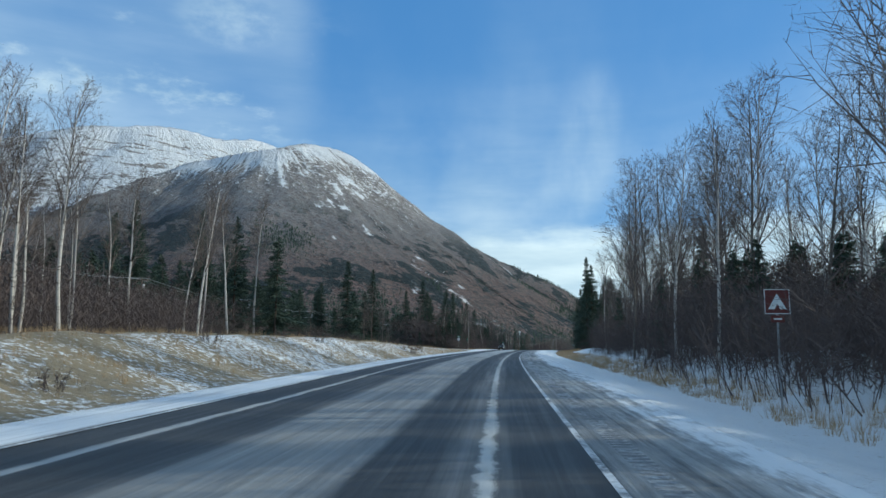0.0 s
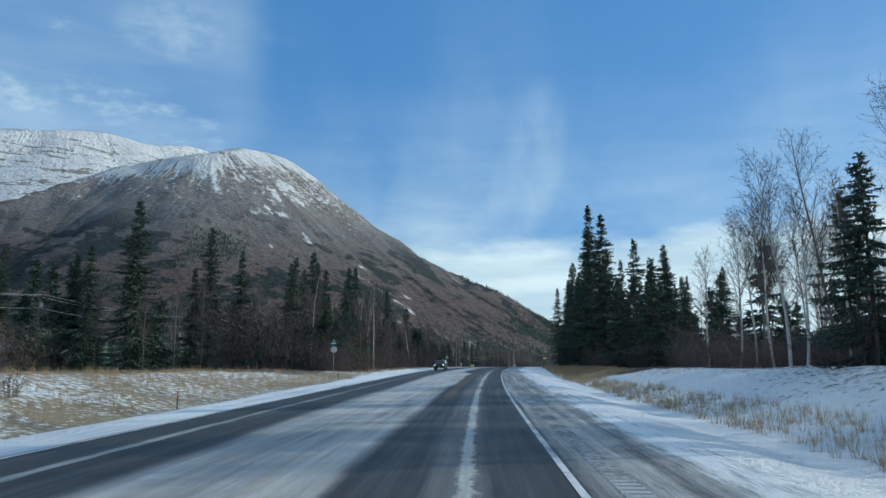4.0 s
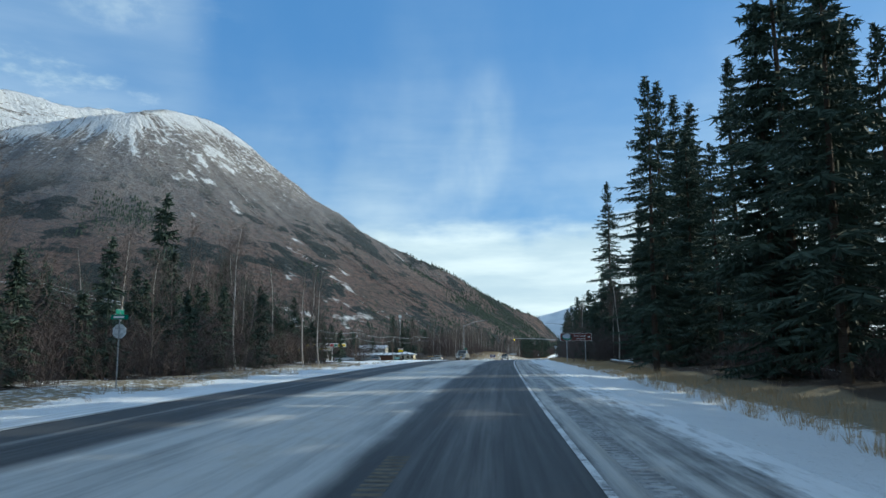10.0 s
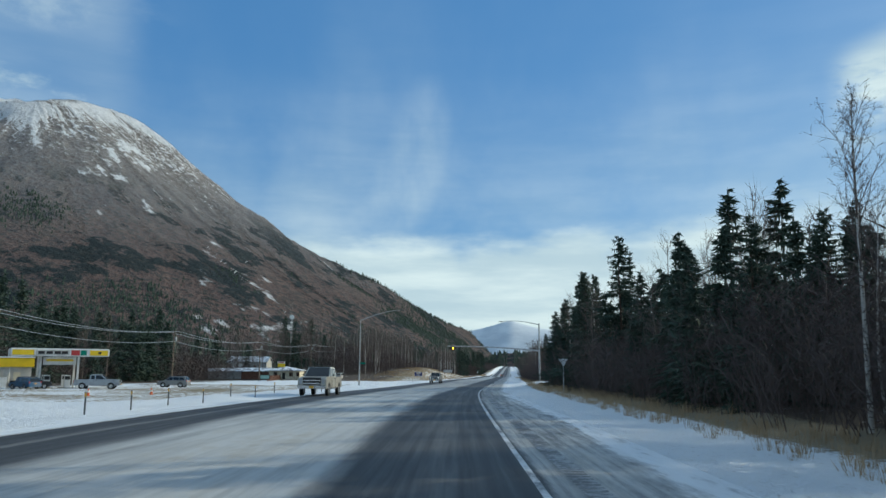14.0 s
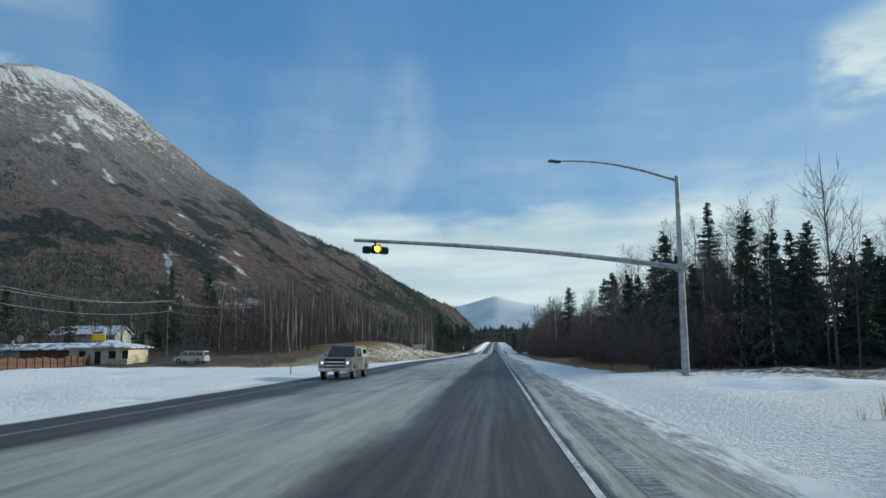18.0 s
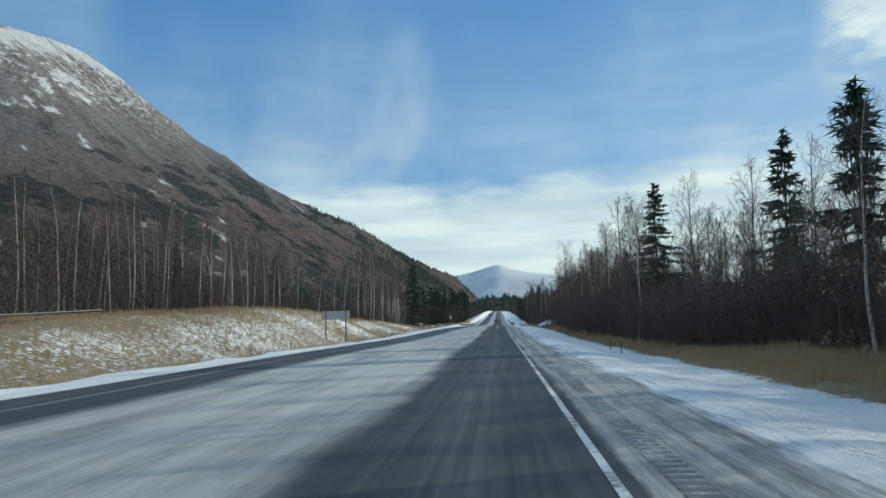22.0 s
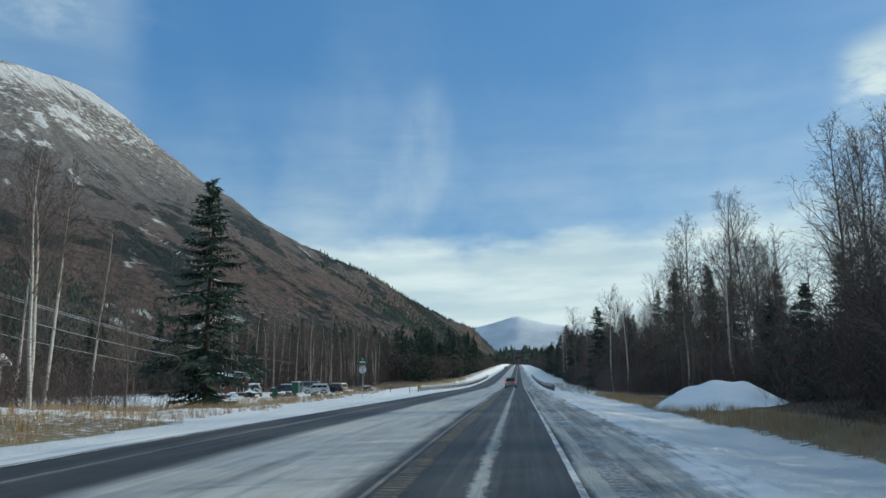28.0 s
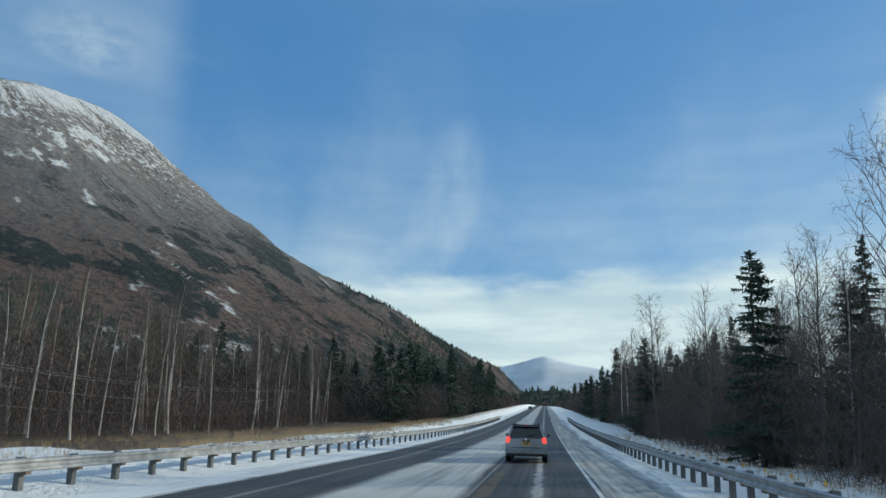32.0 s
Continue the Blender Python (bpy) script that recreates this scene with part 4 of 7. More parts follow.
belt(566, 690, 18, 29, 4.4, 0.0, (0.6, 0.8), kinds=(0, 2, 3, 4, 3), skinds=(3, 2), seed=4)
belt(802, 862, 19.5, 34, 4.4, 0.05, (0.8, 1.0), kinds=(0, 2, 3, 3), skinds=(3, 4), seed=51)
belt(690, 800, 14.5, 26, 4.3, 0.0, (0.62, 0.84), kinds=(0, 3, 2, 5), skinds=(3, 3, 4), seed=5)
belt(862, 1010, 15, 34, 5.6, 0.07, (0.75, 1.05), kinds=(0, 3, 2, 5), skinds=(3, 2), seed=6)
# left side
belt(120, 206, -62, -92, 8.6, 1.01, (0.75, 1.1), skinds=(3, 3, 2), seed=36)
belt(-10, 75, -26, -52, 6.0, 0.0, (0.7, 0.95), kinds=(0, 1, 4, 4), seed=7)
belt(212, 300, -18.5, -32, 5.2, 0.05, (0.55, 0.85), kinds=(0, 1, 3, 4, 5), skinds=(2, 3, 3, 3), seed=58)
belt(300, 393, -23, -36, 5.4, 0.07, (0.55, 0.85), kinds=(0, 1, 3, 4, 5), skinds=(3, 4), seed=8)
belt(648, 765, -41, -57, 4.9, 0.04, (0.7, 0.92), kinds=(0, 1, 4, 4), skinds=(3,), seed=9)
belt(765, 812, -24, -40, 5.0, 0.06, (0.7, 0.9), kinds=(0, 4, 5), skinds=(4,), seed=10)
belt(906, 1015, -43, -60, 5.2, 0.0, (0.75, 1.0), kinds=(0, 4, 1), skinds=(3, 2), seed=12)


def spruce_at(x, y, top, kind):
    """A spruce with its tip at a known place."""
    yy, u = to_lane(x, y)
    z = on_ground(yy, u)[2]
    spruces.plant(kind, yy, u, (top - z) / SPRUCE_H[kind], 37.0 * x)


for x, y, top, kind in [(37.2, 274.5, 39.7, 0), (40.4, 264, 35.5, 1), (48.6, 221.6, 19.8, 3), (44.5, 232, 16.5, 3), (29.0, 333, 35.5, 2), (22.7, 348.4, 30.0, 0), (20.9, 493, 21.0, 2), (17.4, 503, 20.5, 2), (19.7, 704.0, 20.6, 3),
                        (-35.6, 222.8, 34.1, 1), (-38, 249.3, 34.4, 1), (-31.2, 284, 34.2, 1), (-28.8, 135.7, 34.5, 1), (-15.9, 296.2, 25.0, 2), (-23.7, 817, 19.0, 3), (21.5, 404.6, 33.8, 0), (39.2, 318.4, 37.0, 2), (-14.4, 284.9, 23.5, 1), (-46.1, 224.3, 27.0, 1), (-87.3, 246.1, 32.8, 1), (26.3, 391.1, 23.7, 1), (36.4, 283.3, 36.0, 1), (46.5, 270, 31.0, 2), (49.5, 262, 23.0, 3), (28.7, 398.6, 26.5, 1), (16.6, 912.3, 15.6, 3), (24.3, 589.6, 22.0, 1), (33, 584, 18.5, 3), (42.7, 584, 21, 1), (47.5, 586, 22.0, 1), (38, 590, 16, 3), (20.0, 598, 17.0, 3), (-48.4, 894.6, 8.1, 4), (-79.2, 679.5, 24.0, 2), (-84, 690, 18.0, 3), (-88, 652, 15.0, 3), (27.2, 68, 17.2, 2), (31.5, 69.5, 14.9, 3), (22.5, 75, 15.0, 3)]:
    spruce_at(x, y, top, kind)
for y, u, s, kind in [(517, 12.8, 0.62, 3), (510, 12.2, 0.7, 3), (503, 13.2, 0.78, 3), (497, 12.6, 0.7, 3), (513, 17, 0.95, 3), (519, 17.5, 0.75, 3), (506, 18, 0.62, 1), (488, 14, 0.9, 3), (478, 13, 0.8, 3), (468, 15, 0.95, 3), (238, 22, 0.5, 1), (250, 26, 0.6, 1), (270, 24, 0.85, 2), (288, 17, 0.82, 1), (296, 24, 0.78, 0), (302, 16, 0.84, 0), (309, 20, 1.15, 1), (316, 25, 1.1, 1), (322, 16, 1.05, 2), (336, 22, 1.05, 1), (352, 19, 0.9, 2), (359, 16, 0.95, 0), (366, 21, 1.1, 1), (388, 22, 0.72, 1), (383, 18, 0.8, 1), (393, 27, 0.9, 1), (378, 19, 0.7, 3), (398, 24, 0.8, 3), (372, 27, 1.2, 0), (380, 24, 1.1, 1), (412, 19, 0.6, 3), (420, 17, 0.7, 2),
                      (127, -72, 1.05, 1), (143, -80, 1.0, 1), (163, -78, 0.8, 1), (181, -74, 0.85, 2), (196, -70, 0.8, 1), (230, -70, 0.9, 2), (256, -62, 0.8, 1), (218, -25, 0.6, 1), (221, -30, 0.62, 1), (236, -22, 0.5, 3), (245, -21, 0.45, 3), (258, -22, 0.5, 3), (290, -24, 0.5, 3), (300, -21, 0.4, 3), (226, -26, 0.6, 1), (231, -23, 0.6, 3), (240, -26, 0.6, 1), (252, -25, 0.7, 3), (268, -29, 0.6, 1), (222, -38, 0.7, 1), (236, -34, 0.75, 1), (247, -36, 0.85, 2), (262, -30, 0.8, 1), (280, -36, 0.9, 1)]:
    spruces.plant(kind, y, u, s, 53.0 * y)


def scatter_mesh(name, protos, places, mat):
    """Joins many turned and scaled copies of a few heaps into one mesh. places: rows of x, y, z, size, turn."""
    vs, fs, n = [], [], 0
    arr = [p.arrays() for p in protos]
    for i, (x, y, z, s, a) in enumerate(places):
        v, f = arr[i % len(arr)]
        c, sn = math.cos(a) * s, math.sin(a) * s
        vs.append(np.stack([v[:, 0] * c - v[:, 1] * sn + x, v[:, 0] * sn + v[:, 1] * c + y, v[:, 2] * s + z], -1).astype(np.float32))
        fs.append(f + n)
        n += len(v)
    return mesh_of(name, np.concatenate(vs), np.concatenate(fs), mat)


def brush_strip(y0, y1, u0, u1, n, size, seed):
    r = np.random.default_rng(seed)
    rows = []
    for i in range(n):
        y, u = y0 + (y1 - y0) * r.random(), u0 + (u1 - u0) * r.random() ** 1.2
        x, yy, z = on_ground(y, u)
        rows.append((x, yy, z - 0.1, size * (0.6 + 0.7 * r.random()), 6.28 * r.random()))
    return rows


brush = [thicket(4.2, 1.9, 60 + i, 15) for i in range(4)]
rows = []
for y0, y1, u0, u1, n, size in [(-40, 60, 11.5, 18, 70, 1.4), (60, 125, 14, 22, 40, 1.2), (125, 210, 21, 28, 40, 1.0), (215, 385, 17, 26, 60, 0.9), (385, 520, 11.5, 18, 80, 1.1), (566, 618, 12, 18, 44, 1.3), (618, 658, 17.5, 22, 26, 1.2), (658, 690, 13, 18, 26, 1.3), (690, 798, 12, 18, 66, 1.3), (802, 862, 20, 24, 40, 1.2), (862, 1000, 14, 26, 60, 1.1)]:
    rows += brush_strip(y0, y1, u0, u1, n, size, int(y0 + 500))
tagged(new("underbrush", scatter_mesh("underbrush", brush, rows, M_SHRUB)), "dense leafless brown alder brush", "shrubs", kind="stuff")
rows = []
for y0, y1, u0, u1, n, size in [(-20, 70, -26, -50, 80, 1.1), (80, 205, -54, -62, 50, 1.2), (208, 298, -17.5, -22, 70, 0.85), (298, 375, -22, -27, 50, 0.85), (650, 765, -38, -46, 70, 1.2), (765, 812, -24, -40, 50, 1.0), (908, 1000, -42, -52, 60, 1.1)]:
    rows += brush_strip(y0, y1, u0, u1, n, size, int(y0 + 900))
tagged(new("underbrush", scatter_mesh("underbrush", brush, rows, M_SHRUB)), "leafless brown brush at the wood's edge", "shrubs", kind="stuff")


# the close mass of stems and twigs inside the woods
def brush_mass(bands, seed):
    q = np.random.default_rng(seed)
    heap = Heap()
    for y0, y1, u0, u1, h0, h1, per_m, r in bands:
        for share, a, b, thin, low in ((0.62, 0.0, 0.45, 0.42, 0.25), (0.42, 0.35, 1.0, 1.25, 0.0)):
            n = int(abs(y1 - y0) * per_m * share)
            y, u = y0 + (y1 - y0) * q.random(n), u0 + (u1 - u0) * (a + (b - a) * q.random(n))
            p, z = road_at(y, u), ground_z(y, u)
            wave = 0.5 + 0.5 * fractal(p[:, 0] * 0.16, p[:, 1] * 0.16, 3, seed + 0.3)
            top = h0 + (h1 - h0) * np.clip(wave * 0.85 + 0.2 * q.random(n) - low, -0.35, 1.15)
            k = q.random(n) ** 0.85
            base = np.stack([p[:, 0], p[:, 1], z + np.maximum(top - 1.6, 0.3) * k - 0.1], -1)
            lean = 0.55 + 0.5 * k
            d = np.stack([lean * q.normal(size=n), lean * q.normal(size=n), 1.0 - 0.25 * k], -1)
            d /= np.linalg.norm(d, axis=1)[:, None]
            heap.blades(base, base + d * (0.9 + 1.2 * q.random((n, 1))) * (0.5 + 5 * r * (0.6 + 0.4 * thin)), r * thin * (0.6 + 0.8 * q.random(n)), q)
    return heap


RIGHT_WOODS = [(-40, 125, 12.8, 28, 4.5, 9.0, 780, 0.032), (125, 210, 23, 38, 2.5, 6.0, 260, 0.045), (215, 292, 26, 42, 3.0, 7.0, 220, 0.06), (292, 392, 17, 32, 2.0, 5.0, 280, 0.045), (385, 521, 12.5, 27, 4.5, 10.0, 480, 0.036), (566, 618, 12.8, 26, 5.0, 9.5, 560, 0.033), (618, 658, 17.5, 30, 5.0, 9.5, 600, 0.033), (658, 690, 13.2, 26, 5.0, 9.5, 560, 0.033), (690, 801, 12.8, 26, 5.0, 9.5, 560, 0.033), (801, 862, 21, 36, 5.0, 10.0, 520, 0.036), (858, 884, 12, 48, 5.0, 9.5, 420, 0.045), (884, 1010, 14.5, 32, 6.0, 11.0, 300, 0.055), (1000, 1260, 15.5, 40, 9.0, 14.5, 240, 0.08), (560, 577, 26, 74, 2.0, 5.0, 150, 0.04), (1100, 1900, 15, 40, 6.0, 11.0, 60, 0.16)]
LEFT_WOODS = [(-20, 78, -27, -52, 4.5, 10.0, 420, 0.04), (78, 208, -57, -84, 5.0, 12.0, 240, 0.07), (208, 296, -18.5, -40, 4.5, 12.5, 800, 0.032), (296, 393, -24, -44, 3.5, 10.5, 760, 0.034), (378, 610, -88, -120, 6.0, 12.5, 180, 0.09), (600, 648, -80, -104, 6.0, 12.5, 200, 0.08), (645, 770, -41, -64, 6.5, 13.0, 560, 0.04), (765, 815, -26, -44, 3.0, 8.0, 420, 0.03), (765, 880, -62, -88, 6.0, 12.0, 200, 0.07), (860, 908, -66, -92, 6.0, 12.0, 240, 0.07), (906, 1030, -43, -72, 7.0, 13.5, 420, 0.05), (1020, 1260, -23, -52, 8.0, 15.0, 280, 0.075), (1250, 1500, -22, -60, 8.0, 14.0, 100, 0.14), (1500, 1950, -18, -60, 5.0, 10.0, 50, 0.18)]
tagged(new("underbrush", brush_mass(RIGHT_WOODS, 7).mesh("underbrush", M_SHRUB)), "close dark tangle of stems inside the woods", "shrubs", kind="stuff")
tagged(new("underbrush", brush_mass(LEFT_WOODS, 8).mesh("underbrush", M_SHRUB)), "close brown tangle of stems inside the birch woods", "shrubs", kind="stuff")


# deeper woods, joined
def light_bare(h, seed, lean):
    q = np.random.default_rng(seed)
    t = Heap()
    t.add(*tube([(0, 0, 0), (lean * h * 0.5, 0.1, h * 0.5), (lean * h, 0, h)], [h * 0.008, h * 0.005, 0.02], 4))
    k = 0.2 + 0.78 * q.random(26)
    b = np.stack([lean * h * k, 0 * k, h * k], -1)
    a = q.random(26) * 6.28
    ln = h * (0.26 * (1 - k) ** 0.7 + 0.06)
    e = b + ln[:, None] * np.stack([0.5 * np.cos(a), 0.5 * np.sin(a), 0.9 + 0 * a], -1)
    t.blades(b, e, 0.035, q)
    for m in range(11):
        f = q.random(26)[:, None]
        b2 = b + (e - b) * f
        d = (e - b) * 0.45 + q.normal(size=(26, 3)) * ln[:, None] * 0.3
        t.blades(b2, b2 + d, 0.02, q)
    return t


def light_spruce(h, w, seed):
    t, c = spruce_tree(h, w, seed, 0.02, 0.05, 1.35, 0.8, 2.7)
    t.add(*c.arrays())
    return t


far_bare = [light_bare(h, 80 + i, l) for i, (h, l) in enumerate([(16, 0.02), (18, -0.03), (14, 0.06), (17, 0.0)])]
far_spruce = [light_spruce(h, w, 90 + i) for i, (h, w) in enumerate([(20, 5.0), (16, 4.6), (24, 5.6)])]


def wood_rows(y0, y1, u0, u1, n, size, seed):
    r = np.random.default_rng(seed)
    y, u = y0 + (y1 - y0) * r.random(n), u0 + (u1 - u0) * r.random(n)
    p, z = road_at(y, u), ground_z(y, u)
    return [(p[i, 0], p[i, 1], z[i] - 0.2, size * (0.75 + 0.45 * r.random()), 6.28 * r.random()) for i in range(n)]


rows, srows = [], []
for i, (y0, y1, u0, u1, n, size, sn) in enumerate([
        (-40, 130, 26, 60, 75, 1.0, 4), (130, 215, 34, 70, 40, 1.0, 5), (215, 385, 30, 60, 10, 0.9, 26), (385, 505, 22, 60, 55, 0.9, 26), (566, 690, 25, 60, 65, 0.95, 6), (690, 800, 25, 60, 50, 0.9, 8), (800, 862, 35, 65, 30, 0.9, 6), (850, 1050, 18, 60, 90, 0.95, 14), (1050, 1500, 15, 60, 80, 0.85, 70), (1500, 1950, 14, 60, 30, 0.8, 40),
        # the spruces at y 518 to 531 are added to shade the junction's snow
        (60, 205, -78, -125, 20, 1.0, 95), (208, 380, -34, -85, 75, 0.9, 40), (210, 298, -19.5, -32, 0, 0.46, 70), (298, 394, -23.5, -34, 0, 0.40, 66), (650, 765, -43, -60, 0, 0.4, 16), (690, 800, 14, 26, 0, 0.35, 14), (385, 522, 13, 25, 0, 0.5, 95), (5, 125, 14, 28, 0, 0.42, 50), (226, 300, 25, 42, 0, 0.5, 14), (296, 384, 18, 30, 0, 0.45, 22), (567, 596, 15, 80, 0, 0.58, 170), (386, 416, 16, 32, 0, 0.5, 50), (815, 862, 21, 32, 0, 0.45, 10), (1020, 1250, -60, -110, 0, 1.0, 60), (380, 600, -86, -125, 50, 0.9, 150), (645, 765, -60, -110, 75, 0.95, 8), (600, 645, -95, -125, 14, 0.95, 14), (1020, 1260, -23, -60, 30, 1.0, 110), (960, 1150, -72, -120, 10, 1.0, 110), (1010, 1260, 17, 45, 25, 1.0, 55), (765, 880, -55, -110, 45, 0.9, 4), (518, 531, 27, 48, 0, 0.8, 30), (880, 1100, -66, -115, 95, 0.85, 24), (1100, 1500, -26, -120, 60, 0.75, 75), (1500, 1950, -16, -100, 20, 0.8, 60)]):
    rows += wood_rows(y0, y1, u0, u1, n, size, 200 + i)
    srows += wood_rows(y0, y1, u0, u1, sn, size * 0.85, 300 + i)
tagged(new("woods", scatter_mesh("woods", far_bare, rows, M_TWIG)), "deep leafless birch and cottonwood woods", "woods", kind="stuff")
tagged(new("woods", scatter_mesh("woods", far_spruce, srows, M_NEEDLE)), "dark spruces standing deeper in the woods", "woods", kind="stuff")


# small conifers on the mountain's lower slopes and along its skyline
def slope_cone(seed, tiers=3, sides=5):
    r = np.random.default_rng(seed)
    h = Heap()
    for i in range(tiers):
        z0, w = i / tiers * 0.92, 0.27 * (1 - i / tiers) ** 0.85 + 0.03
        a = np.linspace(0, 2 * math.pi, sides, endpoint=False) + 6.28 * r.random()
        w = w * (0.65 + 0.6 * r.random(sides))
        v = np.concatenate([np.stack([w * np.cos(a), w * np.sin(a), z0 + 0.08 * r.random(sides) - 0.02], -1), [[0, 0, min(1.04, z0 + 1.35 / tiers)]]])
        h.add(v, [(j, (j + 1) % sides, sides) for j in range(sides)])
    return h


r = np.random.default_rng(5)
x, y = -1500 + 1440 * r.random(60000), 950 + 2650 * r.random(60000)
h = mountain_height(x, y)
clump = fractal(x * 0.006, y * 0.006, 3, 3.3)
keep = (h > 12) & (h < 560) & (1.6 * clump + 0.8 * r.random(60000) > np.interp(h, [0, 150, 400, 560], [0.75, 0.95, 1.5, 2.0]))
rows = [(a, b, c - 1.0, 5 + 6 * r.random(), 6.28 * r.random()) for a, b, c in zip(x[keep], y[keep], h[keep])][:10000]
hx, hy = -330 + 740 * r.random(1500), 2440 + 330 * r.random(1500)
hz = 50 * np.exp(-((hx - 10) / 120) ** 2) * np.clip(1 - np.abs(hy - 2760) / 330, 0, 1) ** 0.9 + 7 * fractal(hx * 0.03, hy * 0.03, 4, 6.0) - 2
rows += [(a, b, c - 1.0, 8 + 8 * r.random(), 6.28 * r.random()) for a, b, c in zip(hx, hy, hz) if abs(a - 2) > 9]
crest = spline(RIDGE, 60)
crest = crest[(crest[:, 2] > 60) & (crest[:, 2] < 430)]
pick = crest[(r.random(620) * len(crest)).astype(int)]
cx, cy = pick[:, 0] + 22 * r.normal(size=620), pick[:, 1] + 22 * r.normal(size=620)
rows += [(a, b, c - 1.5, 7 + 8 * r.random(), 6.28 * r.random()) for a, b, c in zip(cx, cy, mountain_height(cx, cy))]
tagged(new("slope_conifers", scatter_mesh("slope_conifers", [slope_cone(i) for i in range(3)], rows, M_NEEDLE)), "scattered small dark conifers on the mountainside", "woods", kind="stuff")


# the valley's woods away from the road
r = np.random.default_rng(15)
y, u = -150 + 1750 * r.random(3400), (125 + 300 * r.random(3400) ** 1.3) * np.where(r.random(3400) < 0.62, -1, 1)
p, z = road_at(y, u), ground_z(y, u)
rows = [(p[i, 0], p[i, 1], z[i] - 0.5, 9 + 8 * r.random(), 6.28 * r.random()) for i in range(3400)]
tagged(new("woods", scatter_mesh("woods", [slope_cone(i + 7, 8, 7) for i in range(4)], rows, M_NEEDLE)), "dark conifers over the flat valley floor", "woods", kind="stuff")


# dry grass along the verges
def tuft(seed):
    r = np.random.default_rng(seed)
    h = Heap()
    n = 11
    a, rad = r.random(n) * 6.28, 0.25 * r.random(n)
    b = np.stack([rad * np.cos(a), rad * np.sin(a), 0 * a], -1)
    e = b + np.stack([0.28 * np.cos(a) * r.random(n), 0.28 * np.sin(a) * r.random(n), 0.35 + 0.5 * r.random(n)], -1)
    h.blades(b, e, 0.012, r)
    return h


M_GRASS = twig_mat("dry_grass", (0.52, 0.385, 0.23), (0.38, 0.275, 0.165))
tufts = [tuft(i) for i in range(4)]
rows = []
for y0, y1, u0, u1, n in [(0, 200, 9.0, 12.5, 2600), (200, 300, 9.0, 16, 2600), (300, 520, 8.0, 12.5, 2800), (566, 700, 9.9, 13, 2200), (612, 662, 11.5, 17.5, 3600), (700, 860, 9.9, 13.5, 2600), (860, 960, 8.0, 14, 300), (20, 200, -16, -36, 2600), (215, 390, -15, -19, 300), (600, 640, -26, -40, 300), (640, 760, -18, -40, 6500), (760, 800, -17, -26, 250), (880, 990, -14, -42, 1600), (772, 850, -15, -32, 2600), (512, 523, 8.2, 12.5, 150), (880, 960, -13, -20, 1200)]:
    q = np.random.default_rng(int(y0 * 3 + u0 + 700))
    y, u = y0 + (y1 - y0) * q.random(n), u0 + (u1 - u0) * q.random(n)
    p, z = road_at(y, u), ground_z(y, u)
    rows += [(p[i, 0], p[i, 1], z[i] - 0.04, 0.45 + 0.5 * q.random(), 6.28 * q.random()) for i in range(n)]
tagged(new("dry_grass", scatter_mesh("dry_grass", tufts, rows, M_GRASS)), "dry straw-yellow grass along the verges", "grass", kind="stuff")

# ---------------------------------------------------------------- kit for built things
def bm_box(sx, sy, sz, at=(0, 0, 0), bevel=0.0, bm=None):
    """A box with bevelled edges, centred on at."""
    own = bm or bmesh.new()
    r = bmesh.ops.create_cube(own, size=1.0)
    bmesh.ops.transform(own, matrix=Matrix.Translation(at) @ Matrix.Diagonal((sx, sy, sz, 1)), verts=r["verts"])
    if bevel:
        es = list({e for v in r["verts"] for e in v.link_edges})
        bmesh.ops.bevel(own, geom=es, offset=bevel, segments=2, affect="EDGES")
    return own


def bm_cyl(r1, r2, h, at=(0, 0, 0), axis="z", n=16, bm=None, caps=True):
    own = bm or bmesh.new()
    r = bmesh.ops.create_cone(own, cap_ends=caps, segments=n, radius1=r1, radius2=r2, depth=h)
    turn = {"z": Matrix(), "x": Matrix.Rotation(math.pi / 2, 4, "Y"), "y": Matrix.Rotation(-math.pi / 2, 4, "X")}[axis]
    bmesh.ops.transform(own, matrix=Matrix.Translation(at) @ turn, verts=r["verts"])
    return own


def bm_prism(profile, half, taper=0.0, bevel=0.0, shift=0.0):
    """A side profile (y, z) drawn out to half the width; the top may be narrower."""
    bm = bmesh.new()
    z0, z1 = min(p[1] for p in profile), max(p[1] for p in profile)
    rows = []
    for s in (-1, 1):
        rows.append([bm.verts.new((s * half * (1 - taper * (z - z0) / (z1 - z0)) + shift, y, z)) for y, z in profile])
    n = len(profile)
    bm.faces.new(rows[0])
    bm.faces.new(rows[1][::-1])
    for i in range(n):
        bm.faces.new((rows[0][i], rows[1][i], rows[1][(i + 1) % n], rows[0][(i + 1) % n]))
    bmesh.ops.recalc_face_normals(bm, faces=bm.faces)
    if bevel:
        bmesh.ops.bevel(bm, geom=list(bm.edges), offset=bevel, segments=2, affect="EDGES")
    return bm


def bm_tube(points, radius, sides=8):
    v, f = tube(points, np.broadcast_to(radius, (len(points),)), sides)
    bm = bmesh.new()
    vs = [bm.verts.new(p) for p in v]
    for t in f:
        bm.faces.new([vs[i] for i in t])
    bmesh.ops.holes_fill(bm, edges=[e for e in bm.edges if e.is_boundary])
    return bm


def thing(name, label, category, m, group=""):
    e = new(name)
    e.matrix_basis = m
    return tagged(e, label, category, group)


def stand(x, y, turn=0.0, dz=0.0):
    """A pose on the ground at a place, turned about the upright."""
    return pose(x, y, ground_xy(x, y) + dz, 0, 0, turn)


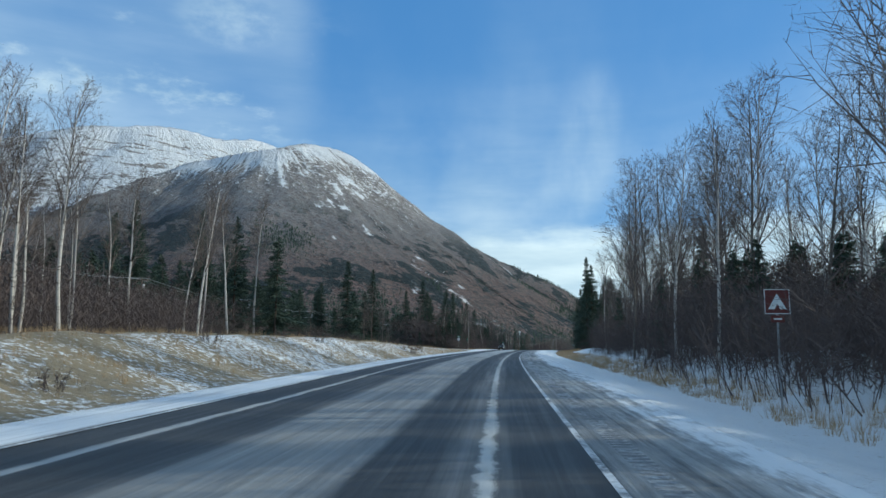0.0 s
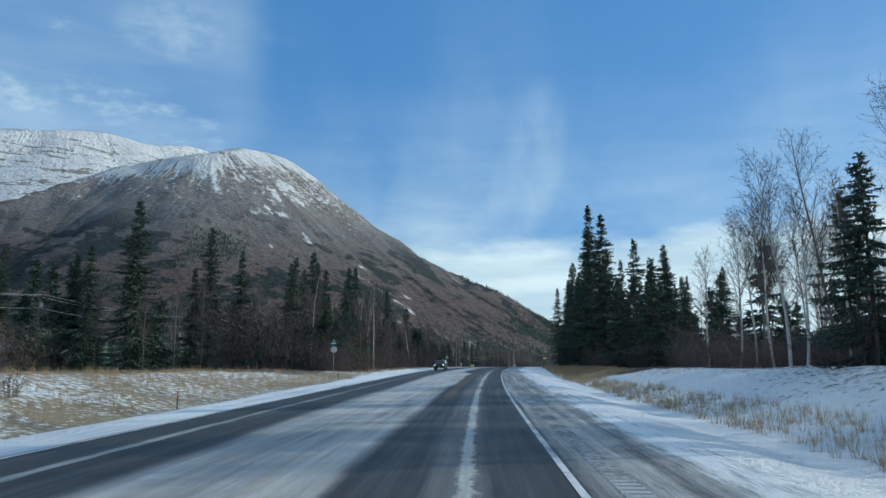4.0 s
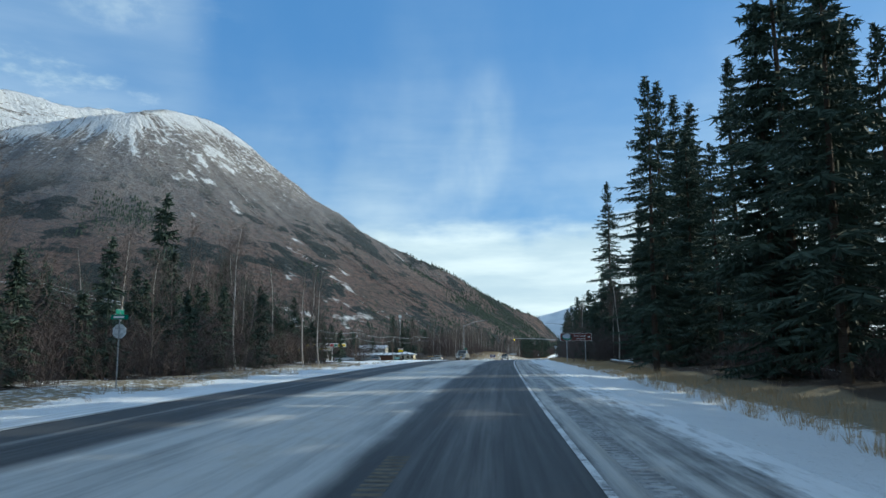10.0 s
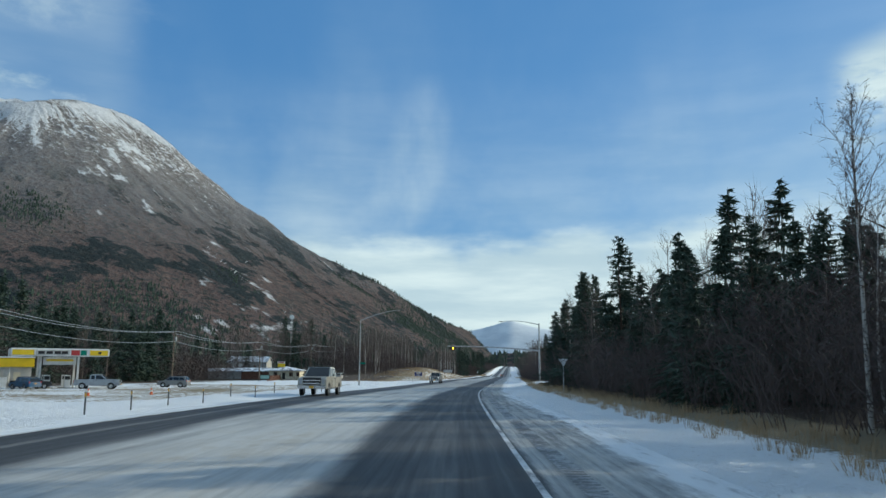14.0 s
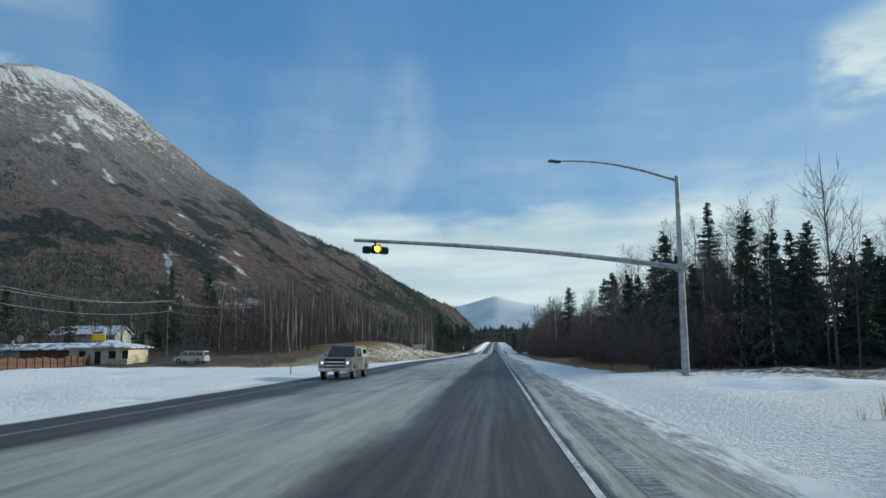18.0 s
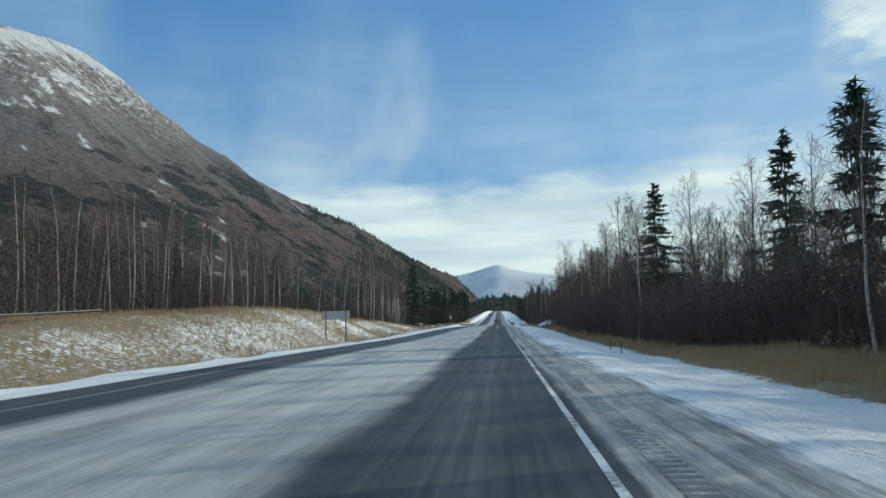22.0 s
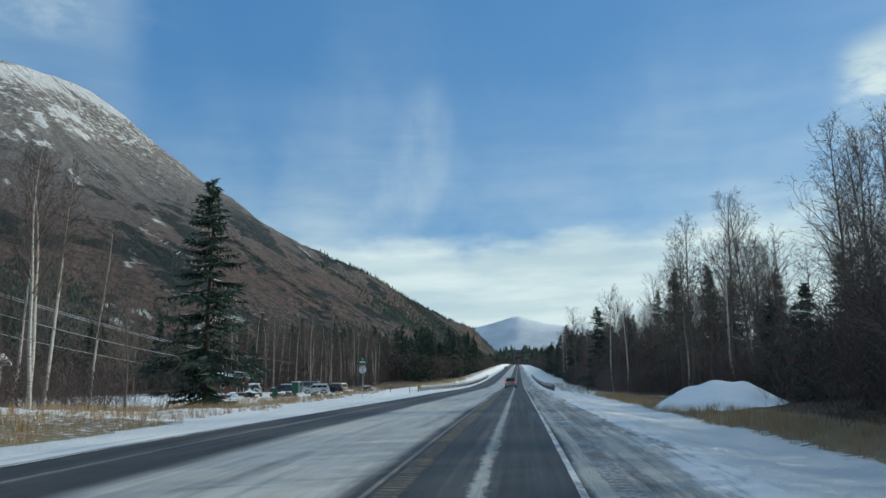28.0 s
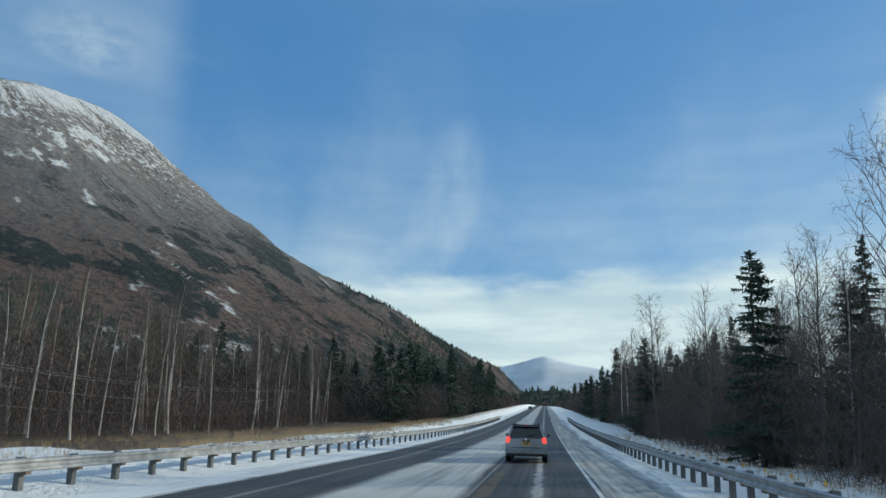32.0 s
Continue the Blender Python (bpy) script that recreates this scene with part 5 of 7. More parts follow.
def writing(text, size, at, parent, mat, name="lettering", turn=(90, 0, 0), label=""):
    """Flat letters as a mesh."""
    c = bpy.data.curves.new(name, "FONT")
    c.body, c.size, c.align_x, c.align_y, c.extrude = text, size, "CENTER", "CENTER", 0.002
    ob = bpy.data.objects.new(name, c)
    scene.collection.objects.link(ob)
    me = bpy.data.meshes.new_from_object(ob.evaluated_get(bpy.context.evaluated_depsgraph_get()))
    bpy.data.objects.remove(ob)
    me.materials.clear()
    me.materials.append(mat)
    return part(name, me, None, parent, label, pose(*at, *turn))


M_STEEL = plain("galvanised_steel", (0.42, 0.43, 0.44), 0.5, 0.7, 0.15, 3.0)
M_DARKSTEEL = plain("weathered_steel", (0.16, 0.165, 0.17), 0.55, 0.5, 0.15, 3.0)
M_GREEN = plain("sign_green", (0.0, 0.20, 0.13), 0.45, 0, 0.08)
M_BROWN = plain("sign_brown", (0.13, 0.035, 0.03), 0.45, 0, 0.08)
M_SIGNWHITE = plain("sign_white", (0.78, 0.79, 0.78), 0.45, 0, 0.06)
M_SIGNRED = plain("sign_red", (0.45, 0.02, 0.03), 0.45, 0, 0.08)
M_SIGNBLUE = plain("sign_blue", (0.012, 0.028, 0.16), 0.5, 0, 0.08)
M_SIGNGOLD = plain("sign_gold", (0.75, 0.42, 0.06), 0.5, 0, 0.08)
M_ALU = plain("bare_aluminium", (0.46, 0.48, 0.50), 0.42, 0.6, 0.1)
M_WOOD = plain("weathered_wood", (0.20, 0.15, 0.11), 0.85, 0, 0.25, 2.0)
M_BROWNWOOD = plain("stained_planks", (0.17, 0.085, 0.055), 0.8, 0, 0.22, 2.0)
M_PALEWOOD = plain("pale_timber", (0.55, 0.47, 0.36), 0.8, 0, 0.15, 3.0)
M_WHITEWALL = plain("cream_siding", (0.66, 0.60, 0.45), 0.75, 0, 0.1, 1.0)
M_GREYWALL = plain("grey_siding", (0.52, 0.51, 0.48), 0.75, 0, 0.12, 1.0)
M_YELLOW = plain("yellow_fascia", (0.86, 0.60, 0.02), 0.5, 0, 0.06, 0.8)
M_WHITE = plain("white_paint", (0.78, 0.78, 0.76), 0.5, 0, 0.08, 1.0)
M_RED = plain("red_paint", (0.48, 0.05, 0.05), 0.5, 0, 0.1)
M_ORANGE = plain("orange_plastic", (0.80, 0.16, 0.03), 0.5, 0, 0.1)
M_BLACK = plain("black_plastic", (0.018, 0.019, 0.02), 0.5, 0, 0.1)
M_RUBBER = plain("tyre_rubber", (0.022, 0.022, 0.023), 0.85, 0, 0.2, 5.0)
M_CHROME = plain("chrome", (0.62, 0.63, 0.64), 0.22, 0.9, 0.06)
M_SNOW = Mat("lying_snow", 0.75, 0, 0.3)
M_SNOW.bump(M_SNOW.noise(3.0, 6), 0.6, 0.08)
M_SNOW = M_SNOW.done(M_SNOW.mix(M_SNOW.noise(0.8, 5), (0.74, 0.77, 0.82), (0.86, 0.87, 0.89)))
M_GLASS = Mat("dark_glass", 0.06, 0, 0.6).done((0.012, 0.016, 0.02))


def lamp_mat(name, col, strength):
    m = Mat(name, 0.3)
    m.b.inputs["Emission Color"].default_value = (*col, 1)
    m.b.inputs["Emission Strength"].default_value = strength
    return m.done(col)


M_TAIL = lamp_mat("lit_tail_lamp", (0.9, 0.05, 0.04), 1.6)
M_HEAD = lamp_mat("lit_head_lamp", (0.95, 0.93, 0.85), 2.5)
M_AMBER = lamp_mat("lit_amber_lamp", (1.0, 0.55, 0.03), 6.0)
M_LENS = plain("clear_lens", (0.55, 0.56, 0.58), 0.15, 0.3, 0.05)


def paint_mat(name, a, wear):
    m = Mat(name, 0.6, 0, 0.3)
    m.bump(m.noise(30, 3), 0.2, 0.004)
    g = m.math("ADD", m.math("MULTIPLY", m.noise(0.6, 5), 0.7), m.math("MULTIPLY", m.noise(9, 5), 0.6))
    return m.done(m.mix(m.step(g, 0.5 + wear, 0.75 + wear), a, (0.16, 0.16, 0.165)))


M_LINEWHITE = paint_mat("worn_white_line", (0.66, 0.67, 0.68), 0.06)
M_LINEYELLOW = paint_mat("worn_yellow_line", (0.58, 0.36, 0.07), 0.06)
M_LINEFAINT = paint_mat("faded_yellow_line", (0.40, 0.28, 0.11), -0.10)
M_FROSTBAR = paint_mat("frosted_ridge", (0.42, 0.43, 0.44), 0.0)


# ---------------------------------------------------------------- road markings
def road_drop(u):
    return -0.0036 * np.abs(u + 2)


def strip(name, y0, y1, centre, width, mat, label, dz=0.010, dashes=None):
    """A painted line along the road; centre: offset, or a function of y."""
    bits = [(y0, y1)] if not dashes else [(a, a + dashes[0]) for a in np.arange(y0, y1, dashes[1])]
    vs, fs, n = [], [], 0
    for a, b in bits:
        ys = np.arange(a, b + 0.01, min(2.0, b - a))
        us = centre(ys) if callable(centre) else 0 * ys + centre
        pair = []
        for k in (-0.5, 0.5):
            u = us + k * width
            p = road_at(ys, u)
            p[:, 2] += road_drop(u) + dz
            pair.append(p)
        p = np.stack(pair, 1).reshape(-1, 3)
        vs.append(p)
        fs.append(grid_faces(len(ys), 2) + n)
        n += len(p)
    tagged(new(name, mesh_of(name, np.concatenate(vs), np.concatenate(fs), mat)), label, "road marking", kind="structure")


strip("edge_line", -60, 1500, lambda y: np.interp(y, [40, 90, 220, 300, 390, 620, 680], [1.56, 1.48, 1.5, 1.52, 1.42, 1.40, 1.5]), 0.13, M_LINEWHITE, "worn white edge line on frosted asphalt")
strip("edge_line", -60, 1500, lambda y: inner_left(y) - 3.5, 0.13, M_LINEWHITE, "worn white edge line beside the snowy shoulder")
strip("centre_line", 742, 1500, LANE_L - 0.05, 0.10, M_LINEFAINT, "worn yellow centre line half under frost")


def hatch(y, w):
    """A slanting bar of the painted median."""
    pts = [(y, LANE_L - 0.15), (y + 1.1, LANE_L - 0.15), (y - w * 0.45 + 0.95, LANE_L - w), (y - w * 0.45, LANE_L - w)]
    v = [road_at(a, b, float(road_drop(np.array(b))) + 0.012) for a, b in pts]
    part("hatch_bar", mesh_of("hatch_bar", v, [(0, 1, 2, 3)], M_LINEYELLOW), None, hatching)


hatching = thing("median_hatching", "slanting yellow bars painted on the median", "road marking", Matrix())
hatching["kind"] = "structure"
for k, y in enumerate((217, 224, 231, 238, 246, 254, 262.5, 271, 280)):
    hatch(y, 1.3 + 0.12 * k)


def rumble(y0, y1, u, width, pitch, mat, label):
    ys = np.arange(y0, y1, pitch)
    v = np.empty((len(ys), 6, 3))
    for j, (dy, dz) in enumerate(((0.0, 0.004), (pitch * 0.32, 0.016), (pitch * 0.64, 0.004))):
        for k, du in enumerate((-0.5, 0.5)):
            p = road_at(ys + dy, u + du * width)
            p[:, 2] += road_drop(np.array(u)) + dz
            v[:, j * 2 + k] = p
    b = np.arange(len(ys))[:, None] * 6
    f = np.concatenate([b + [0, 1, 3, 2], b + [2, 3, 5, 4]])
    tagged(new("rumble_strip", mesh_of("rumble_strip", v.reshape(-1, 3), f, mat)), label, "rumble strip", kind="stuff")


rumble(-40, 870, 2.25, 0.42, 0.32, M_FROSTBAR, "frosted rumble strip along the shoulder")
rumble(150, 300, LANE_L + 0.3, 0.4, 0.32, plain("dirty_ridge", (0.14, 0.118, 0.085), 0.8, 0, 0.2), "dirty rumble strip beside the centre line")
rumble(690, 880, LANE_L + 0.3, 0.4, 0.32, plain("dirty_ridge", (0.17, 0.15, 0.125), 0.8, 0, 0.2), "dirty rumble strip beside the centre line")


# ---------------------------------------------------------------- signs, posts and poles
def bar_row(parent, mat, x, z, w, h, y, name="lettering_bar"):
    part(name, bm_box(w, 0.004, h, (x, y, z)), mat, parent)


def octagon(r, depth, at):
    bm = bm_cyl(r, r, depth, (0, 0, 0), "y", 8)
    bmesh.ops.transform(bm, matrix=Matrix.Translation(at) @ Matrix.Rotation(math.pi / 8, 4, "Y"), verts=bm.verts)
    return bm


M_BLANK = plain("weathered_aluminium", (0.66, 0.67, 0.68), 0.45, 0.0, 0.12)


def street_sign(x, y, height, turn, wide):
    """Two green street-name blades over the back of a stop sign on a steel post."""
    s = thing("street_sign", "green street-name blades above the back of a stop sign", "road sign", stand(x, y, turn), "street signs")
    part("post", bm_box(0.06, 0.05, height, (0, 0, height / 2), 0.008), M_STEEL, s)
    st = part("stop_plate", octagon(0.38, 0.006, (0, 0.04, height - 1.0)), M_BLANK, s, "bare back of an octagonal stop sign")
    part("stop_face", octagon(0.375, 0.003, (0, 0.046, height - 1.0)), M_SIGNRED, st)
    for k in (-0.14, 0.14):
        part("bracket", bm_box(0.44, 0.02, 0.035, (0, 0.03, height - 1.0 + k)), M_STEEL, st)
    b = part("blade", bm_box(wide, 0.012, 0.24, (0.0, -0.04, height - 0.28), 0.004), M_GREEN, s, "green street-name blade")
    bar_row(b, M_SIGNWHITE, -0.02, height - 0.28, wide * 0.62, 0.1, -0.049)
    b = part("blade", bm_box(0.012, wide * 0.95, 0.22, (0.0, 0.0, height - 0.02), 0.004), M_GREEN, s, "green street-name blade across")
    part("lettering_bar", bm_box(0.004, wide * 0.5, 0.09, (-0.009, 0, height - 0.02)), M_SIGNWHITE, b)
    part("blade_edge", bm_box(0.016, wide * 0.97, 0.02, (0, 0, height + 0.1)), M_ALU, b)
    return s


street_sign(12.4, 195.9, 3.9, 12, 0.95)
street_sign(-6.4, 321.0, 3.9, 8, 0.9)
street_sign(-14.2, 830.6, 3.5, 3, 0.85)


def mile_post(x, y, height):
    s = thing("mile_marker", "narrow green mile marker numbered 101 on a steel post", "road sign", stand(x, y, 10))
    part("post", bm_box(0.06, 0.05, height, (0.16, 0.02, height / 2), 0.008), M_STEEL, s)
    p = part("plate", bm_box(0.34, 0.01, 1.2, (0, -0.02, height - 0.62), 0.004), M_GREEN, s)
    for k, ch in enumerate("101"):
        writing(ch, 0.34, (0, -0.028, height - 0.36 - 0.31 * k), p, M_SIGNWHITE, "digit")


mile_post(7.5, 220.2, 3.6)


def camp_sign(x, y):
    s = thing("campground_sign", "square brown sign with a white tent symbol on a steel post", "road sign", stand(x, y, 14))
    part("post", bm_box(0.07, 0.05, 4.2, (0, 0.03, 2.1), 0.008), M_STEEL, s)
    p = part("plate", bm_box(0.92, 0.012, 0.92, (0, -0.01, 4.05), 0.005), M_BROWN, s)
    bm = bmesh.new()
    v = [bm.verts.new(c) for c in [(-0.34, -0.02, 3.76), (-0.1, -0.02, 3.76), (0, -0.02, 3.98), (0.1, -0.02, 3.76), (0.34, -0.02, 3.76), (0.0, -0.02, 4.36)]]
    bm.faces.new((v[0], v[1], v[2], v[5]))
    bm.faces.new((v[2], v[3], v[4], v[5]))
    part("tent_symbol", bm, M_SIGNWHITE, p)
    for a, b, w, h in ((0, 0.45, 0.92, 0.025), (0, -0.45, 0.92, 0.025), (0.45, 0, 0.025, 0.92), (-0.45, 0, 0.025, 0.92)):
        part("border", bm_box(w, 0.004, h, (a, -0.018, 4.05 + b)), M_SIGNWHITE, p)
    q = part("arrow_plate", bm_box(0.5, 0.012, 0.26, (0, -0.01, 3.4), 0.004), M_BROWN, s)
    bar_row(q, M_SIGNWHITE, 0, 3.4, 0.3, 0.06, -0.02)


camp_sign(77.3, 30.1)


def park_sign(x, y, turn):
    """The wide brown board of the creek, on two posts."""
    s = thing("park_sign", "wide brown state park board with white lettering on two steel posts", "road sign", stand(x, y, turn))
    z = 3.5
    for k in (-1.2, 1.2):
        part("post", bm_box(0.11, 0.09, 3.85, (k, 0.06, 1.92), 0.012), M_STEEL, s)
    b = part("board", bm_box(4.1, 0.03, 1.02, (0, -0.01, z), 0.01), M_BROWN, s)
    for a, c, w, h in ((0, 0.49, 4.1, 0.035), (0, -0.49, 4.1, 0.035), (2.03, 0, 0.035, 1.0), (-2.03, 0, 0.035, 1.0)):
        part("border", bm_box(w, 0.006, h, (a, -0.029, z + c)), M_SIGNWHITE, b)

    def oval(rx, rz, at, mat, name):
        bm = bm_cyl(1, 1, 0.004, (0, 0, 0), "y", 28)
        bmesh.ops.transform(bm, matrix=Matrix.Translation(at) @ Matrix.Diagonal((rx, 1, rz, 1)), verts=bm.verts)
        return part(name, bm, mat, b)
    oval(0.66, 0.42, (-1.15, -0.028, z), M_GREEN, "emblem")
    oval(0.60, 0.29, (-1.15, -0.034, z + 0.11), plain("emblem_sky", (0.48, 0.52, 0.58), 0.5), "emblem_field")
    oval(0.17, 0.2, (-0.62, -0.039, z + 0.07), M_BLACK, "emblem_shade")
    writing("STATE PARKS", 0.13, (-1.15, -0.036, z - 0.3), b, M_SIGNWHITE)
    writing("Bird Creek", 0.36, (0.55, -0.03, z + 0.16), b, M_SIGNWHITE)
    writing("Campground", 0.22, (0.6, -0.03, z - 0.22), b, M_SIGNWHITE)
    bm = bmesh.new()
    v = [bm.verts.new((1.68 + a, -0.032, z + c)) for a, c in ((-0.16, -0.05), (-0.16, 0.05), (0.02, 0.05), (0.02, 0.13), (0.2, 0.0), (0.02, -0.13), (0.02, -0.05))]
    bm.faces.new(v)
    part("arrow", bm, M_SIGNWHITE, b)


park_sign(16.1, 386.3, 4)


def triangle_sign(x, y):
    s = thing("yield_sign", "downward triangular road sign seen from behind on a steel post", "road sign", stand(x, y, -6))
    part("post", bm_box(0.06, 0.05, 3.5, (0, 0, 1.75), 0.008), M_STEEL, s)
    bm = bmesh.new()
    v = [bm.verts.new((a, b, c)) for b in (-0.03, -0.022) for a, c in ((-0.46, 3.3), (0.46, 3.3), (0, 2.55))]
    bm.faces.new(v[:3])
    bm.faces.new(v[3:][::-1])
    for i in range(3):
        bm.faces.new((v[i], v[(i + 1) % 3], v[3 + (i + 1) % 3], v[3 + i]))
    bmesh.ops.recalc_face_normals(bm, faces=bm.faces)
    part("plate", bm, M_ALU, s)


triangle_sign(10.6, 470.0)


def back_sign(x, y, turn, w, h, z):
    """A wide sign for the other direction, seen from behind."""
    s = thing("guide_sign", "wide guide sign seen from its bare metal back on two posts", "road sign", stand(x, y, turn, -0.1))
    p = part("plate", bm_box(w, 0.02, h, (0, 0.06, z), 0.005), M_ALU, s, "bare aluminium back")
    for k in (-0.36, 0.36):
        part("post", bm_box(0.14, 0.10, z + h / 2 + 0.15, (k * w, 0, (z + h / 2) / 2), 0.012), M_DARKSTEEL, s)
    for k in (-0.3, 0.0, 0.3):
        part("stiffener", bm_box(w * 0.98, 0.02, 0.04, (0, 0.04, z + k * h)), M_STEEL, p)


back_sign(-21.0, 706.5, 4, 3.6, 1.1, 3.6)


def campaign_sign(x, y, turn):
    s = thing("campaign_sign", "dark blue campaign board on splayed white timber legs", "sign board", stand(x, y, turn))
    b = part("board", bm_box(2.4, 0.03, 1.25, (0, 0, 1.75), 0.006), M_SIGNBLUE, s)
    bar_row(b, M_SIGNWHITE, 0.0, 2.12, 1.25, 0.28, -0.018)
    part("stripe", bm_box(1.35, 0.006, 0.11, (0, -0.018, 1.82)), M_SIGNGOLD, b, "golden stripe")
    writing("U.S. SENATE", 0.25, (0, -0.02, 1.57), b, M_SIGNWHITE)
    bar_row(b, M_SIGNWHITE, 0.0, 1.32, 1.7, 0.06, -0.018)
    for sx in (-1.17, 1.17):
        part("upright", bm_box(0.09, 0.09, 2.3, (sx, 0.06, 1.2), 0.008), M_PALEWOOD, s)
        for k in (-0.38, 0.38):
            bm = bm_tube([(sx + k, 0.06 - 0.2, 0.0), (sx, 0.06, 0.95)], 0.045, 4)
            part("brace", bm, M_PALEWOOD, s)
            bm = bm_tube([(sx + k * 0.6, 0.06 + 0.5, 0.0), (sx, 0.08, 0.95)], 0.045, 4)
            part("brace", bm, M_PALEWOOD, s)


campaign_sign(-24.3, 634.5, 8)


def delineator(x, y, h=1.1, mat=None):
    s = thing("delineator", "thin roadside marker post with a reflector", "marker post", stand(x, y, 8 * math.sin(x)), "marker posts")
    part("post", bm_box(0.07, 0.04, h, (0, 0, h / 2), 0.006), mat or M_DARKSTEEL, s)
    part("reflector", bm_box(0.08, 0.006, 0.16, (0, -0.024, h - 0.12)), M_SIGNGOLD, s)


for y, u in [(150, -14.2), (192, -15.6), (233, 9.5), (450, -16.5), (457, -16.8), (476, -15.5), (428, -15.6), (433, -15.9), (438, -16.1), (444, -16.3), (463, -16.9), (566, -17.0), (664, 8.5), (669, -16.2), (671, 8.8), (740, -16.4), (770, -14.5), (845, -14.0), (849, -12.4), (938, -9.2)]:
    x, yy, z = on_ground(y, u)
    delineator(x, yy, 0.95 if u < 0 else 1.15)


def orange_cone(x, y):
    s = thing("traffic_cone", "orange traffic cone on packed snow", "traffic cone", stand(x, y, 0), "traffic cones")
    part("base", bm_box(0.36, 0.36, 0.04, (0, 0, 0.02), 0.01), M_BLACK, s)
    part("cone", bm_cyl(0.14, 0.03, 0.68, (0, 0, 0.38)), M_ORANGE, s)
    part("band", bm_cyl(0.107, 0.075, 0.16, (0, 0, 0.42)), M_SIGNWHITE, s)


for x, y in ((-58.3, 477.9), (-33, 462), (-31, 470)):
    orange_cone(x, y)


def light_mast(x, y, height, reach, mat):
    """A tapered street-light pole with a curved arm over the road."""
    s = thing("street_lamp", "tall galvanised street lamp with a curved arm", "street lamp", stand(x, y, 0), "street lamps")
    part("base_plate", bm_box(0.5, 0.5, 0.05, (0, 0, 0.05), 0.01), mat, s)
    part("pole", bm_cyl(0.13, 0.07, height, (0, 0, height / 2), n=12), mat, s)
    k = np.linspace(0, 1, 9)
    part("arm", bm_tube(np.stack([reach * k, 0 * k, height - 0.15 + 1.9 * np.sin(k * 1.5) * 0.95], -1), 0.075 - 0.03 * k, 8), mat, s)
    part("lamp_head", bm_box(0.75, 0.3, 0.14, (reach + 0.25, 0, height + 1.62), 0.05), M_DARKSTEEL, s)
    part("name_blade", bm_box(1.0, 0.012, 0.3, (0.55, -0.14, 3.7), 0.004), M_GREEN, s, "green street-name blade")
    return s


light_mast(-20.2, 521.6, 11.1, 7.0, M_STEEL)


def beacon_mast(x, y):
    """Pole with a long signal arm, a flashing beacon and a lamp arm above."""
    s = thing("signal_mast", "galvanised mast with a long arm and an amber beacon", "signal mast", stand(x, y, 27))
    part("base_plate", bm_box(0.7, 0.7, 0.06, (0, 0, 0.0), 0.01), M_STEEL, s)
    part("pole", bm_cyl(0.24, 0.13, 12.2, (0, 0, 6.0), n=14), M_STEEL, s)
    k = np.linspace(0, 1, 12)
    part("signal_arm", bm_tube(np.stack([-20.4 * k, 0 * k, 6.45 + 0.25 * np.sin(k * 3.0) + 0.62 * k], -1), 0.17 - 0.085 * k, 10), M_STEEL, s)
    part("arm_flange", bm_box(0.4, 0.46, 0.5, (-0.1, 0, 6.45), 0.02), M_STEEL, s)
    k = np.linspace(0, 1, 10)
    part("lamp_arm", bm_tube(np.stack([-8.4 * k, 0 * k, 11.8 + 0.62 * np.sin(k * 2.35)], -1), 0.09 - 0.045 * k, 8), M_STEEL, s)
    part("lamp_head", bm_box(0.8, 0.32, 0.13, (-8.7, 0, 12.2), 0.05), M_DARKSTEEL, s)
    b = part("beacon", bm_box(0.42, 0.3, 0.42, (-19.3, -0.1, 6.68), 0.04), M_BLACK, s, "black beacon housing with a lit amber lens")
    part("lens", bm_cyl(0.16, 0.16, 0.06, (-19.3, -0.27, 6.68), "y", 20), M_AMBER, b)
    part("visor", bm_cyl(0.2, 0.2, 0.25, (-19.3, -0.36, 6.7), "y", 20, caps=False), M_BLACK, b)
    for k in (-0.45, 0.45):
        part("side_beacon", bm_box(0.42, 0.3, 0.36, (-19.3 + k, -0.05, 6.64), 0.05), M_BLACK, b)
    part("hanger", bm_box(0.08, 0.08, 0.3, (-19.3, 0, 6.98)), M_DARKSTEEL, b)


beacon_mast(11.3, 550.2)


def utility_pole(x, y, h, arm=True):
    s = thing("utility_pole", "weathered wooden utility pole with a crossarm and wires", "utility pole", stand(x, y, 0, -0.3), "utility poles")
    part("pole", bm_cyl(0.16, 0.10, h, (0, 0, h / 2), n=9), M_WOOD, s)
    if arm:
        part("crossarm", bm_box(2.4, 0.1, 0.12, (0, 0.1, h - 0.5), 0.01), M_WOOD, s)
        for k in (-1.1, -0.4, 1.1):
            part("insulator", bm_cyl(0.05, 0.04, 0.18, (k, 0.1, h - 0.35), n=8), M_GREYWALL, s)
        part("transformer", bm_cyl(0.24, 0.24, 0.75, (0.34, 0, h - 1.7), n=12), M_STEEL, s)
    return Vector((x, y, ground_xy(x, y) - 0.3))


def wire_run(poles, drops, label):
    """Sagging cables from pole to pole: one thing, a part for each cable."""
    s = thing("power_line", label, "power line", Matrix())
    for dx, dz in drops:
        pts = []
        for (p, h), (q, g) in zip(poles[:-1], poles[1:]):
            for k in np.linspace(0, 1, 10, endpoint=False):
                pts.append((p.x + (q.x - p.x) * k + dx, p.y + (q.y - p.y) * k, (p.z + h) * (1 - k) + (q.z + g) * k + dz - 4 * 1.1 * k * (1 - k)))
        part("cable", bm_tube(pts, 0.03, 4), M_ALU, s)


